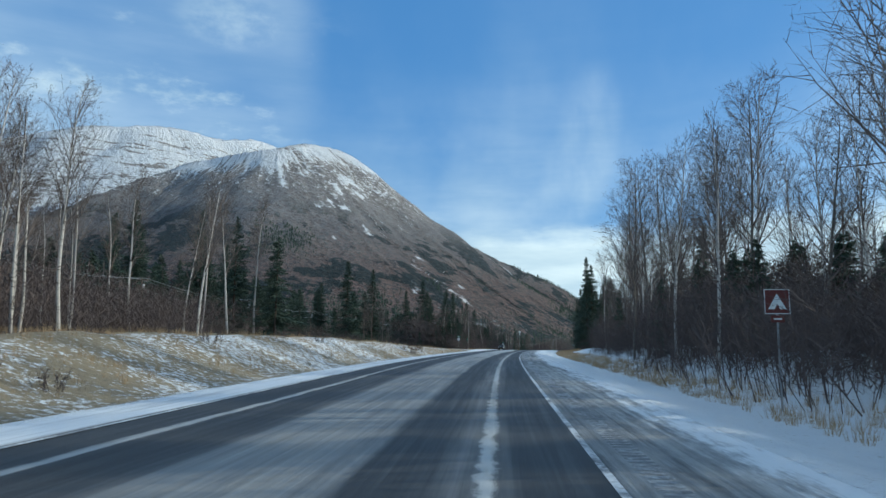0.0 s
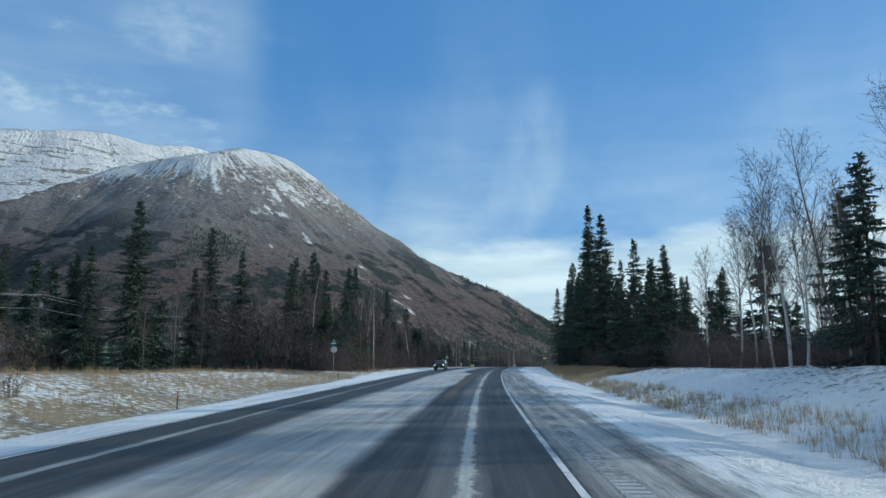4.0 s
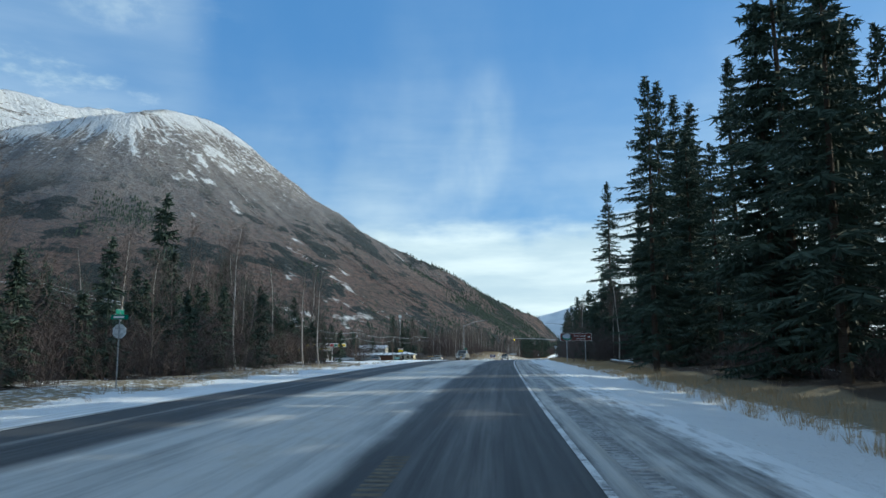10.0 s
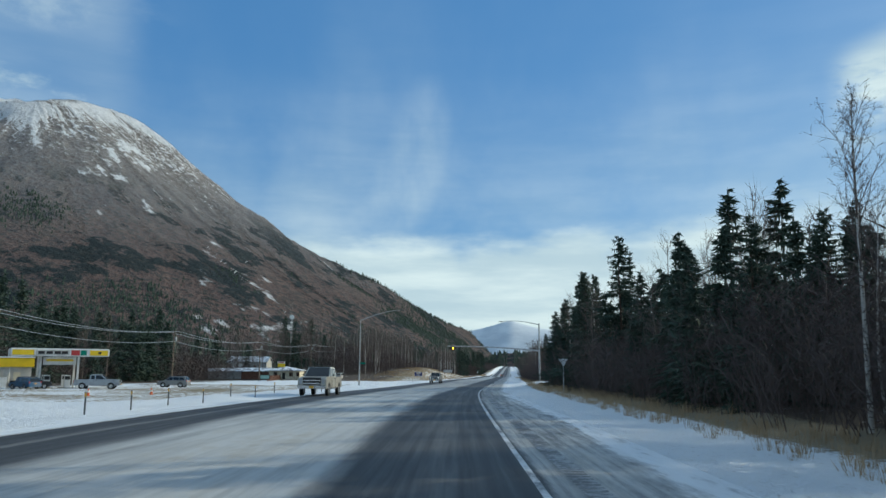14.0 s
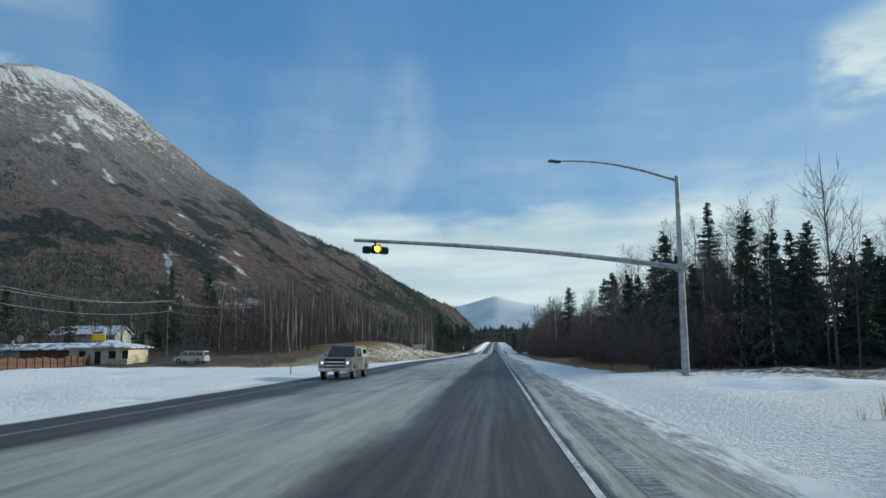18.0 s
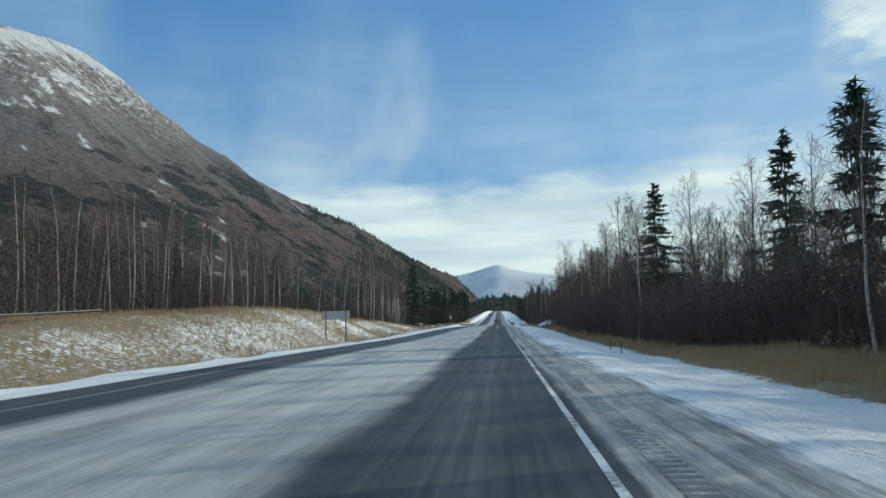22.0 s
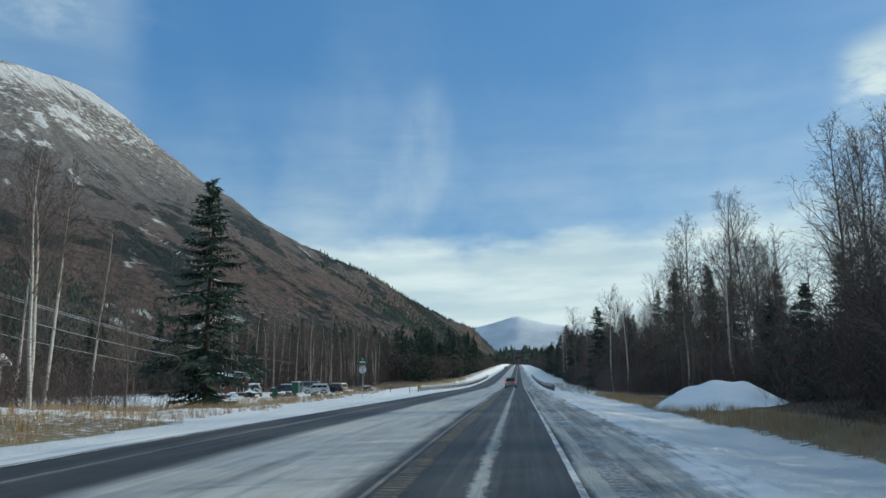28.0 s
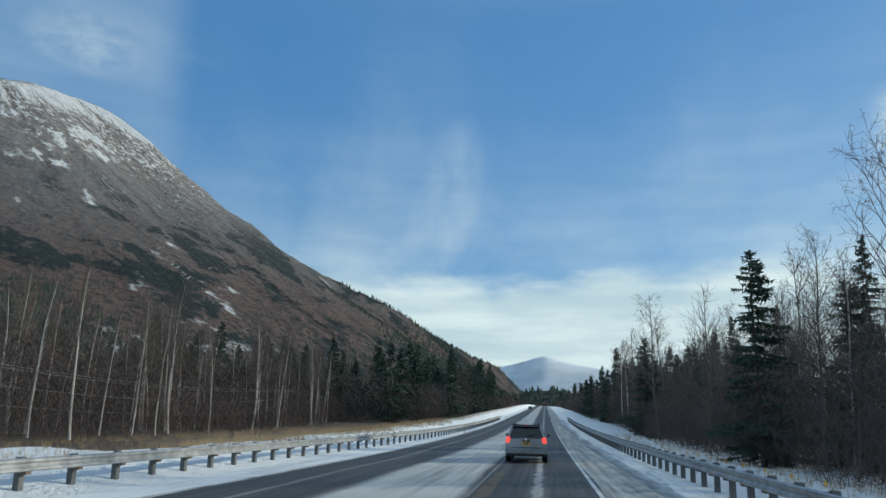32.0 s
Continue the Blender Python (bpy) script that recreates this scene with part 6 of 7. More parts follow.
line = [(utility_pole(x, y, h), h) for x, y, h in ((-12, 60, 12), (-22, 110, 12), (-31, 158, 12), (-40.6, 207.6, 12.0), (-46, 262, 12), (-52, 318, 11.5), (-56, 376, 11.5), (-60, 430, 11), (-62, 487, 11), (-62, 540, 11), (-61.5, 590, 11), (-60.7, 638, 11.2), (-63, 700, 11), (-66, 760, 10), (-70, 820, 9.5))]
wire_run(line, ((-1.1, -0.25), (1.1, -0.25), (0.1, -2.2)), "sagging power lines along the wood's edge")
line = [(utility_pole(x, y, h, False), h) for x, y, h in ((-50, 822, 12.0), (-53, 914, 7.3), (-54, 1000, 7.2), (-56, 1090, 7.2), (-58, 1190, 7.5))]
wire_run(line, ((-0.3, 0.0), (0.2, -0.35), (0.0, -2.1), (0.0, -4.0)), "several sagging power and telephone lines before the wood")


def radio_mast(x, y, top):
    s = thing("antenna_mast", "slim lattice mast with a white dish and whip antennas", "antenna", stand(x, y, 0))
    z = top - ground_xy(x, y)
    for k in range(3):
        a = k * 2.094
        part("leg", bm_cyl(0.05, 0.05, z, (0.3 * math.cos(a), 0.3 * math.sin(a), z / 2), n=5), M_STEEL, s)
    for j in range(int(z / 1.5)):
        bm = bmesh.new()
        for k in range(3):
            a, b = k * 2.094, (k + 1) * 2.094
            v, f = tube([(0.3 * math.cos(a), 0.3 * math.sin(a), 0.3 + 1.5 * j), (0.3 * math.cos(b), 0.3 * math.sin(b), 1.5 + 1.5 * j)], [0.025, 0.025], 4)
            vs = [bm.verts.new(p) for p in v]
            for t in f:
                bm.faces.new([vs[i] for i in t])
        part("lacing", bm, M_STEEL, s)
    part("dish", bm_cyl(0.95, 0.85, 0.35, (0.2, -0.5, z - 0.2), "y", 24), M_WHITE, s, "round white dish")
    part("dish", bm_cyl(0.45, 0.4, 0.25, (0.1, -0.5, z - 2.3), "y", 20), M_WHITE, s, "small white dish")
    for k, h in ((-1.6, 6.0), (-0.2, 7.0)):
        part("whip_antenna", bm_cyl(0.03, 0.015, h, (k * 0.5, 0, z + h / 2 - 1), n=5), M_STEEL, s)


radio_mast(-80.9, 681.4, 26.0)


# ---------------------------------------------------------------- guardrails
def guardrail(name_label, y0, y1, offset, side):
    """Corrugated rail on posts. side: -1 faces right, 1 faces left."""
    g = thing("guardrail", name_label, "guardrail", Matrix(), "guardrails")
    prof = [(0.0, 0.50), (0.05, 0.53), (0.05, 0.58), (0.0, 0.63), (0.0, 0.68), (0.05, 0.73), (0.05, 0.78), (0.0, 0.81)]
    ys = np.arange(y0, y1, 3.81)
    block = bm_box(0.15, 0.2, 0.36, (0, 0, 0.62), 0.01)
    me_block = bpy.data.meshes.new("block")
    block.to_mesh(me_block)
    block.free()
    me_block.materials.append(M_WOOD)
    post = bm_box(0.15, 0.2, 1.1, (0, 0, 0.28), 0.01)
    me_post = bpy.data.meshes.new("post")
    post.to_mesh(me_post)
    post.free()
    me_post.materials.append(M_DARKSTEEL)
    for a in ys:
        b = a + 3.86
        v = []
        for y in (a, (a + b) / 2, b):
            for dx, z in prof:
                v.append(road_at(y, offset(y) - side * (0.14 + dx), float(road_drop(np.array(5.0))) + z))
        part("rail", mesh_of("rail", v, grid_faces(3, len(prof)), M_STEEL), None, g)
        for y in (a + 0.05, a + 1.95):
            p = road_at(y, offset(y) - side * 0.06, -0.03)
            part("block", me_block, None, g, "", pose(*p))
            p = road_at(y, offset(y) + side * 0.1, -0.03)
            part("post", me_post, None, g, "", pose(*p))
            if int(a) % 4 == 1:
                part("reflector", bm_box(0.02, 0.1, 0.1, (0, 0, 0)), M_SIGNGOLD, g, "", pose(*road_at(y, offset(y) - side * 0.05, 0.92)))
    a = ys[0]
    part("end_cap", bm_box(0.3, 0.12, 0.42, tuple(road_at(a - 0.05, offset(a) - side * 0.12, 0.66)), 0.05), M_SIGNGOLD if side < 0 else M_STEEL, g)


guardrail("galvanised guardrail on wooden posts beside the oncoming lane", 856, 1020, lambda y: np.interp(y, [850, 868, 925, 1100], [-12.3, -12.0, -10.2, -9.8]), -1)
guardrail("galvanised guardrail on wooden posts beside the shoulder", 862, 1020, lambda y: 0 * y + 5.1, 1)

# a second rail along the side road beyond
guardrail("short far guardrail beside a side road", 960, 1015, lambda y: 0 * y - 17.0, -1)

# ---------------------------------------------------------------- vehicles
def car_paint(name, col, flake=0.35, rough=0.32):
    m = Mat(name, rough, flake, 0.5)
    m.b.inputs["Coat Weight"].default_value = 0.5
    m.b.inputs["Coat Roughness"].default_value = 0.12
    dirt = m.step(m.math("ADD", m.noise(1.5, 5), m.math("MULTIPLY", m.noise(14, 4), 0.3)), 0.55, 0.85)
    return m.done(m.mix(m.math("MULTIPLY", dirt, 0.45), col, (0.22, 0.21, 0.20)), m.step(dirt, 0, 1, rough, 0.7))


P_SILVER = car_paint("silver_blue_paint", (0.40, 0.43, 0.47))
P_WHITE = car_paint("white_car_paint", (0.55, 0.55, 0.53), 0.15)
P_DARK = car_paint("black_car_paint", (0.025, 0.028, 0.033))
P_BLUE = car_paint("blue_car_paint", (0.03, 0.10, 0.20))
P_GREY = car_paint("grey_car_paint", (0.22, 0.23, 0.24))
P_LEAD = car_paint("grey_blue_paint", (0.27, 0.295, 0.33))
P_PEWTER = car_paint("pewter_paint", (0.24, 0.235, 0.225), 0.4)
P_TAN = car_paint("pale_gold_paint", (0.40, 0.39, 0.35), 0.35)


def wheel(parent, x, y, r, w):
    t = bm_cyl(r, r, w, (x, y, r), "x", 22)
    bmesh.ops.bevel(t, geom=[e for e in t.edges if len(e.link_faces) == 2 and any(len(f.verts) > 4 for f in e.link_faces)], offset=0.035, segments=2, affect="EDGES")
    p = part("wheel", t, M_RUBBER, parent)
    s = 1 if x > 0 else -1
    part("rim", bm_cyl(r * 0.62, r * 0.62, w + 0.012, (x, y, r), "x", 20), M_ALU, p)
    bm = bmesh.new()
    for k in range(5):
        b = bm_box(0.012, r * 1.1, 0.07, (0, 0, 0))
        bmesh.ops.transform(b, matrix=Matrix.Translation((x + s * (w / 2 + 0.012), y, r)) @ Matrix.Rotation(k * math.pi / 5, 4, "X"), verts=b.verts)
        me = bpy.data.meshes.new("tmp")
        b.to_mesh(me)
        b.free()
        bm.from_mesh(me)
        bpy.data.meshes.remove(me)
    part("spokes", bm, M_CHROME, p)


def vehicle(name, label, m, paint, lower, cabin, half, roof_taper, wheels, r, glass, front, rear, extras=(), lit=False, snow=False):
    """lower and cabin: side profiles. glass: side window profiles. front, rear: places of lamps and trim."""
    e = thing(name, label, "car" if name != "pickup_truck" else "truck", m)
    part("body", bm_prism(lower, half, 0.04, 0.05), paint, e)
    c = part("cabin", bm_prism(cabin, half * 0.95, roof_taper, 0.04), paint, e)
    z0, z1 = min(p[1] for p in cabin), max(p[1] for p in cabin)

    def half_at(z):
        return half * 0.95 * (1 - roof_taper * (z - z0) / (z1 - z0))
    for g in glass:
        for s in (-1, 1):
            bm = bmesh.new()
            v = [bm.verts.new((s * (half_at(z) + 0.006), y, z)) for y, z in g]
            w = [bm.verts.new((s * (half_at(z) - 0.02), y, z)) for y, z in g]
            bm.faces.new(v)
            bm.faces.new(w[::-1])
            for i in range(len(g)):
                bm.faces.new((v[i], v[(i + 1) % len(g)], w[(i + 1) % len(g)], w[i]))
            bmesh.ops.recalc_face_normals(bm, faces=bm.faces)
            part("side_window", bm, M_GLASS, e)

    def screen(a, b, nm, inset=0.10, off=0.012):
        (ya, za), (yb, zb) = a, b
        n = Vector((0, -(zb - za), yb - ya)).normalized()
        if (nm == "windscreen") != (n.y > 0):
            n = -n
        bm = bmesh.new()
        v = [bm.verts.new(Vector((s * (half_at(z) - inset), y, z)) + n * off) for s, y, z in ((-1, ya, za), (1, ya, za), (1, yb, zb), (-1, yb, zb))]
        w = [bm.verts.new(q.co - n * 0.03) for q in v]
        bm.faces.new(v)
        bm.faces.new(w[::-1])
        for i in range(4):
            bm.faces.new((v[i], v[(i + 1) % 4], w[(i + 1) % 4], w[i]))
        bmesh.ops.recalc_face_normals(bm, faces=bm.faces)
        part(nm, bm, M_GLASS, e)
    screen(*front["screen"], "windscreen")
    if "screen" in rear:
        screen(*rear["screen"], "rear_window")
    for x in (-1, 1):
        for y in wheels:
            wheel(e, x * (half - 0.12), y, r, 0.23)
            part("wheel_arch", bm_cyl(r * 1.16, r * 1.16, 0.06, (x * (half - 0.035), y, r * 1.05), "x", 20), M_BLACK, e)
        yf, zf = front["lamp"]
        h = part("headlight", bm_box(front.get("w", 0.34), 0.10, front.get("h", 0.17), (x * (half - 0.24), yf, zf), 0.03), M_LENS, e)
        if lit:
            part("bulb", bm_cyl(0.06, 0.06, 0.02, (x * (half - 0.24), yf + 0.056, zf), "y", 12), M_HEAD, h)
        yr, zr = rear["lamp"]
        part("tail_light", bm_box(rear.get("w", 0.17), 0.12, rear.get("h", 0.26), (x * (half - 0.13), yr, zr), 0.03), M_TAIL if rear.get("lit") else M_RED, e, "red tail light")
        part("mirror", bm_box(0.16, 0.09, 0.12, (x * (half + 0.07), front["mirror"][0], front["mirror"][1]), 0.04), M_BLACK, e)
    yb, zb = front["bumper"]
    part("front_bumper", bm_box(half * 1.92, 0.16, 0.2, (0, yb, zb), 0.05), front.get("bumper_mat", M_BLACK), e)
    part("grille", bm_box(half * 1.26, 0.06, front.get("gh", 0.22), (0, yb - 0.02, front["grille"]), 0.02), M_BLACK, e)
    for k in range(front.get("bars", 0)):
        part("grille_bar", bm_box(half * 1.25, 0.07, 0.09, (0, yb, front["grille"] - 0.14 + 0.2 * k), 0.02), M_CHROME, e)
    yb, zb = rear["bumper"]
    part("rear_bumper", bm_box(half * 1.94, 0.16, 0.24, (0, yb, zb), 0.05), rear.get("bumper_mat", paint), e)
    p = part("number_plate", bm_box(0.32, 0.012, 0.16, (0, rear["plate"][0], rear["plate"][1]), 0.005), M_SIGNGOLD, e)
    part("plate_bar", bm_box(0.22, 0.004, 0.05, (0, rear["plate"][0] - 0.008, rear["plate"][1])), M_SIGNBLUE, p)
    p = part("number_plate", bm_box(0.32, 0.012, 0.16, (0, front["bumper"][0] + 0.09, front["bumper"][1]), 0.005), M_SIGNGOLD, e)
    for fn in extras:
        fn(e)
    if snow:
        top = [p for p in cabin if p[1] > z1 - 0.12]
        ys = [p[0] for p in top]
        part("snow_cap", bm_box(half_at(z1) * 1.9, max(ys) - min(ys) + 0.15, 0.12, ((0), (max(ys) + min(ys)) / 2, z1 + 0.05), 0.05), M_SNOW, e, "snow lying on the roof")
        yf = front["lamp"][0]
        part("snow_cap", bm_box(half * 1.6, 0.9, 0.08, (0, yf - 0.6, max(p[1] for p in lower) + 0.03), 0.035), M_SNOW, e, "snow lying on the bonnet")
    return e


def rails(e):
    for x in (-0.55, 0.55):
        part("roof_rail", bm_tube([(x, -1.6, 1.56), (x, -1.45, 1.63), (x, 0.2, 1.63), (x, 0.4, 1.56)], 0.025, 6), M_BLACK, e)


def wagon_rear(e):
    part("tailgate_seam", bm_box(1.22, 0.012, 0.02, (0, -2.36, 0.62)), M_BLACK, e)
    part("badge", bm_cyl(0.055, 0.055, 0.012, (0, -2.36, 0.97), "y", 16), M_CHROME, e)
    part("lower_cladding", bm_box(1.6, 0.05, 0.24, (0, -2.39, 0.40), 0.02), M_BLACK, e)
    part("roof_spoiler", bm_box(1.2, 0.22, 0.05, (0, -2.02, 1.545), 0.02), M_BLACK, e)
    part("high_brake_lamp", bm_box(0.3, 0.02, 0.03, (0, -2.13, 1.53)), M_RED, e)
    part("tailgate_handle", bm_box(0.34, 0.03, 0.05, (0, -2.375, 0.9), 0.01), M_BLACK, e)
    part("wiper", bm_tube([(0.0, -2.27, 1.08), (0.42, -2.22, 1.18)], 0.012, 4), M_BLACK, e)


def wagon(name, label, m, paint, extras=(), lit=False, snow=False, brake=False):
    return vehicle(name, label, m, paint,
                   [(-2.33, 0.34), (-2.36, 0.60), (-2.33, 0.98), (-2.0, 1.02), (1.1, 1.0), (2.1, 0.86), (2.32, 0.66), (2.34, 0.34)],
                   [(-2.28, 0.96), (-1.98, 1.50), (-1.7, 1.56), (0.35, 1.55), (1.35, 0.98)], 0.89, 0.27, (-1.36, 1.36), 0.33,
                   [[(-1.95, 1.04), (-1.78, 1.42), (-1.12, 1.45), (-1.12, 1.04)], [(-1.04, 1.04), (-1.04, 1.45), (-0.2, 1.47), (-0.2, 1.04)], [(-0.12, 1.04), (-0.12, 1.47), (0.35, 1.46), (1.05, 1.04)]],
                   {"screen": ((1.33, 1.02), (0.4, 1.53)), "lamp": (2.24, 0.74), "mirror": (0.85, 1.08), "bumper": (2.3, 0.46), "grille": 0.72},
                   {"screen": ((-2.26, 1.02), (-2.0, 1.48)), "lamp": (-2.30, 0.92), "bumper": (-2.34, 0.46), "plate": (-2.372, 0.80), "lit": brake}, extras, lit, snow)


def roof_box(e):
    part("roof_box", bm_box(0.75, 1.5, 0.3, (0.1, -0.6, 1.86), 0.1), M_BLACK, e)


def suv(name, label, m, paint, extras=(), lit=False, snow=False):
    return vehicle(name, label, m, paint,
                   [(-2.25, 0.38), (-2.3, 0.7), (-2.25, 1.08), (-1.9, 1.1), (1.1, 1.08), (2.05, 0.98), (2.25, 0.75), (2.27, 0.38)],
                   [(-2.18, 1.04), (-1.95, 1.62), (-1.7, 1.68), (0.3, 1.67), (1.25, 1.06)], 0.93, 0.2, (-1.33, 1.35), 0.36,
                   [[(-1.9, 1.12), (-1.75, 1.54), (-1.1, 1.57), (-1.1, 1.12)], [(-1.02, 1.12), (-1.02, 1.57), (-0.15, 1.58), (-0.15, 1.12)], [(-0.07, 1.12), (-0.07, 1.58), (0.3, 1.57), (0.98, 1.12)]],
                   {"screen": ((1.22, 1.1), (0.35, 1.65)), "lamp": (2.17, 0.88), "mirror": (0.85, 1.16), "bumper": (2.24, 0.52), "grille": 0.84},
                   {"screen": ((-2.16, 1.12), (-1.97, 1.6)), "lamp": (-2.22, 1.0), "bumper": (-2.26, 0.52), "plate": (-2.31, 0.86)}, extras, lit, snow)


def flares(paint):
    def add(e):
        for x in (-1, 1):
            part("running_board", bm_box(0.18, 2.1, 0.06, (x * 1.0, 0.25, 0.5), 0.02), M_BLACK, e)
            part("door_handle", bm_box(0.03, 0.16, 0.04, (x * 1.0, -0.1, 1.16)), M_BLACK, e)
            part("door_seam", bm_box(0.012, 0.014, 0.72, (x * 1.003, 0.95, 0.9)), M_BLACK, e)
            part("door_seam", bm_box(0.012, 0.014, 0.72, (x * 1.003, -0.45, 0.9)), M_BLACK, e)
    return add


def topper(e):
    part("bed_topper", bm_prism([(-2.95, 1.3), (-2.85, 1.85), (-1.05, 1.9), (-1.0, 1.3)], 0.95, 0.12, 0.04), P_WHITE, e, "white bed topper")
    for x in (-1, 1):
        part("topper_window", bm_box(0.02, 1.2, 0.3, (x * 0.905, -1.95, 1.62)), M_GLASS, e)


def pickup(label, m, paint, extras=(), lit=True):
    return vehicle("pickup_truck", label, m, paint,
                   [(-2.95, 0.50), (-2.97, 1.3), (-1.05, 1.3), (-1.0, 1.27), (1.15, 1.27), (1.3, 1.32), (2.66, 1.26), (2.84, 1.12), (2.88, 0.48)],
                   [(-1.02, 1.25), (-0.92, 1.93), (-0.7, 1.99), (0.45, 1.98), (1.3, 1.27)], 1.0, 0.16, (-1.85, 1.8), 0.41,
                   [[(-0.82, 1.34), (-0.78, 1.84), (-0.32, 1.86), (-0.32, 1.34)], [(-0.22, 1.34), (-0.22, 1.86), (0.42, 1.86), (1.05, 1.34)]],
                   {"screen": ((1.28, 1.32), (0.5, 1.95)), "lamp": (2.82, 0.99), "mirror": (0.8, 1.42), "bumper": (2.92, 0.60), "grille": 0.98, "gh": 0.52, "bars": 2, "h": 0.38, "w": 0.24, "bumper_mat": M_CHROME},
                   {"screen": ((-1.01, 1.36), (-0.94, 1.88)), "lamp": (-2.93, 1.08), "h": 0.38, "bumper": (-2.98, 0.7), "plate": (-3.07, 0.72), "bumper_mat": M_CHROME}, (flares(paint), *extras), lit)


def van(label, m, paint):
    return vehicle("passenger_van", label, m, paint,
                   [(-2.75, 0.4), (-2.78, 1.15), (1.6, 1.15), (2.45, 0.98), (2.62, 0.7), (2.64, 0.4)],
                   [(-2.74, 1.1), (-2.66, 1.95), (-2.5, 2.02), (0.8, 2.0), (1.75, 1.12)], 0.98, 0.12, (-1.7, 1.65), 0.35,
                   [[(-2.5, 1.25), (-2.46, 1.8), (-1.3, 1.82), (-1.3, 1.25)], [(-1.2, 1.25), (-1.2, 1.82), (0.0, 1.82), (0.0, 1.25)], [(0.15, 1.25), (0.15, 1.82), (0.75, 1.82), (1.4, 1.25)]],
                   {"screen": ((1.72, 1.18), (0.85, 1.97)), "lamp": (2.52, 0.82), "mirror": (1.2, 1.28), "bumper": (2.6, 0.5), "grille": 0.78},
                   {"screen": ((-2.75, 1.3), (-2.68, 1.85)), "lamp": (-2.74, 1.1), "h": 0.4, "bumper": (-2.76, 0.5), "plate": (-2.8, 0.8)})


def on_road(y, u, turn):
    p = road_at(y, u)
    k = float(road_x(y + 3) - road_x(y - 3)) / 6
    s = float(road_z(y + 2) - road_z(y - 2)) / 4
    t = math.degrees(math.atan2(-k, 1)) + turn
    m = pose(*p, 0, 0, t) @ pose(0, 0, 0, math.degrees(math.atan(s)) * (1 if turn == 0 else -1))
    m.translation.z += 0.003 + float(road_drop(np.array(u)))
    return m


wagon("station_wagon", "grey-blue station wagon with lit tail lights and black roof rails", on_road(889.2, -0.85, 0) @ Matrix.Scale(1.1, 4), P_LEAD, (rails, wagon_rear), brake=True)
suv("suv", "dark oncoming sport utility car with a black roof box", on_road(234.5, -8.9, 180), P_DARK, (roof_box,), True)
pickup("pale gold extended-cab pickup with a broad chrome grille", on_road(460.5, -12.2, 180) @ Matrix.Scale(1.2, 4), P_TAN, (), False)
pickup("grey-silver pickup with a pale bed topper and headlights on", on_road(558, -10.8, 180) @ Matrix.Scale(1.15, 4), P_PEWTER, (topper,))
van("white passenger van parked on the snow", stand(-48.8, 621.0, 84), P_WHITE)
wagon("car", "small blue car parked by the filling station", stand(-58.5, 490.0, 65), P_BLUE)
suv("suv", "black car standing at the filling station's pumps", stand(-60.5, 494.6, -52), P_DARK)
pickup("silver pickup parked beside the filling station", stand(-51.6, 495.6, -70), P_SILVER, (), False)
suv("suv", "grey car parked behind the filling station", stand(-46.5, 508, 95), P_GREY)
for k, (x, y, t, pt, kind) in enumerate([(-43.5, 878.5, 128, P_WHITE, suv), (-38.0, 881, 70, P_DARK, wagon), (-37.0, 889, 95, P_GREY, van), (-33.6, 884, 112, P_WHITE, wagon), (-30.6, 886, 62, P_DARK, suv), (-46.5, 889, 48, P_BLUE, wagon)]):
    if kind is van:
        van("old grey van standing in a snowy yard", stand(x, y, t), pt)
    else:
        kind("car", "derelict car under snow in a cluttered yard", stand(x, y, t), pt, snow=True)
wagon("car", "dark car far down the road", on_road(1240, -7.4, 180), P_DARK, (), True)


# ---------------------------------------------------------------- buildings
def window(parent, x, z, w, h, y, mat=None):
    f = part("window", bm_box(w + 0.16, 0.06, h + 0.16, (x, y, z), 0.01), mat or M_WHITE, parent)
    part("pane", bm_box(w, 0.03, h, (x, y - 0.025, z)), M_GLASS, f)
    part("mullion", bm_box(0.05, 0.04, h, (x, y - 0.03, z)), mat or M_WHITE, f)
    return f


def gable_roof(w, d, rise, z, over, thick=0.22):
    """A low roof along x with its gables at the ends."""
    hw, hd = w / 2 + over, d / 2 + over
    prof = [(-hd, z), (0, z + rise), (hd, z), (hd, z + thick), (0, z + rise + thick), (-hd, z + thick)]
    return bm_prism(prof, hw, 0, 0.0)


def hip_roof(w, d, rise, z, over):
    bm = bmesh.new()
    hw, hd = w / 2 + over, d / 2 + over
    r = max(0.3, hw - hd)
    low = [bm.verts.new(p) for p in ((-hw, -hd, z), (hw, -hd, z), (hw, hd, z), (-hw, hd, z))]
    eave = [bm.verts.new((v.co.x, v.co.y, z + 0.2)) for v in low]
    a, b = bm.verts.new((-r, 0, z + rise)), bm.verts.new((r, 0, z + rise))
    bm.faces.new(low[::-1])
    for i in range(4):
        bm.faces.new((low[i], low[(i + 1) % 4], eave[(i + 1) % 4], eave[i]))
    bm.faces.new((eave[0], eave[1], b, a))
    bm.faces.new((eave[2], eave[3], a, b))
    bm.faces.new((eave[1], eave[2], b))
    bm.faces.new((eave[3], eave[0], a))
    return bm


def roof_snow_mat():
    m = Mat("thin_roof_snow", 0.8, 0, 0.3)
    k = m.step(m.noise(0.9, 6), 0.38, 0.56)
    return m.done(m.mix(k, (0.14, 0.15, 0.17), (0.70, 0.74, 0.80)))


M_ROOFSNOW = roof_snow_mat()


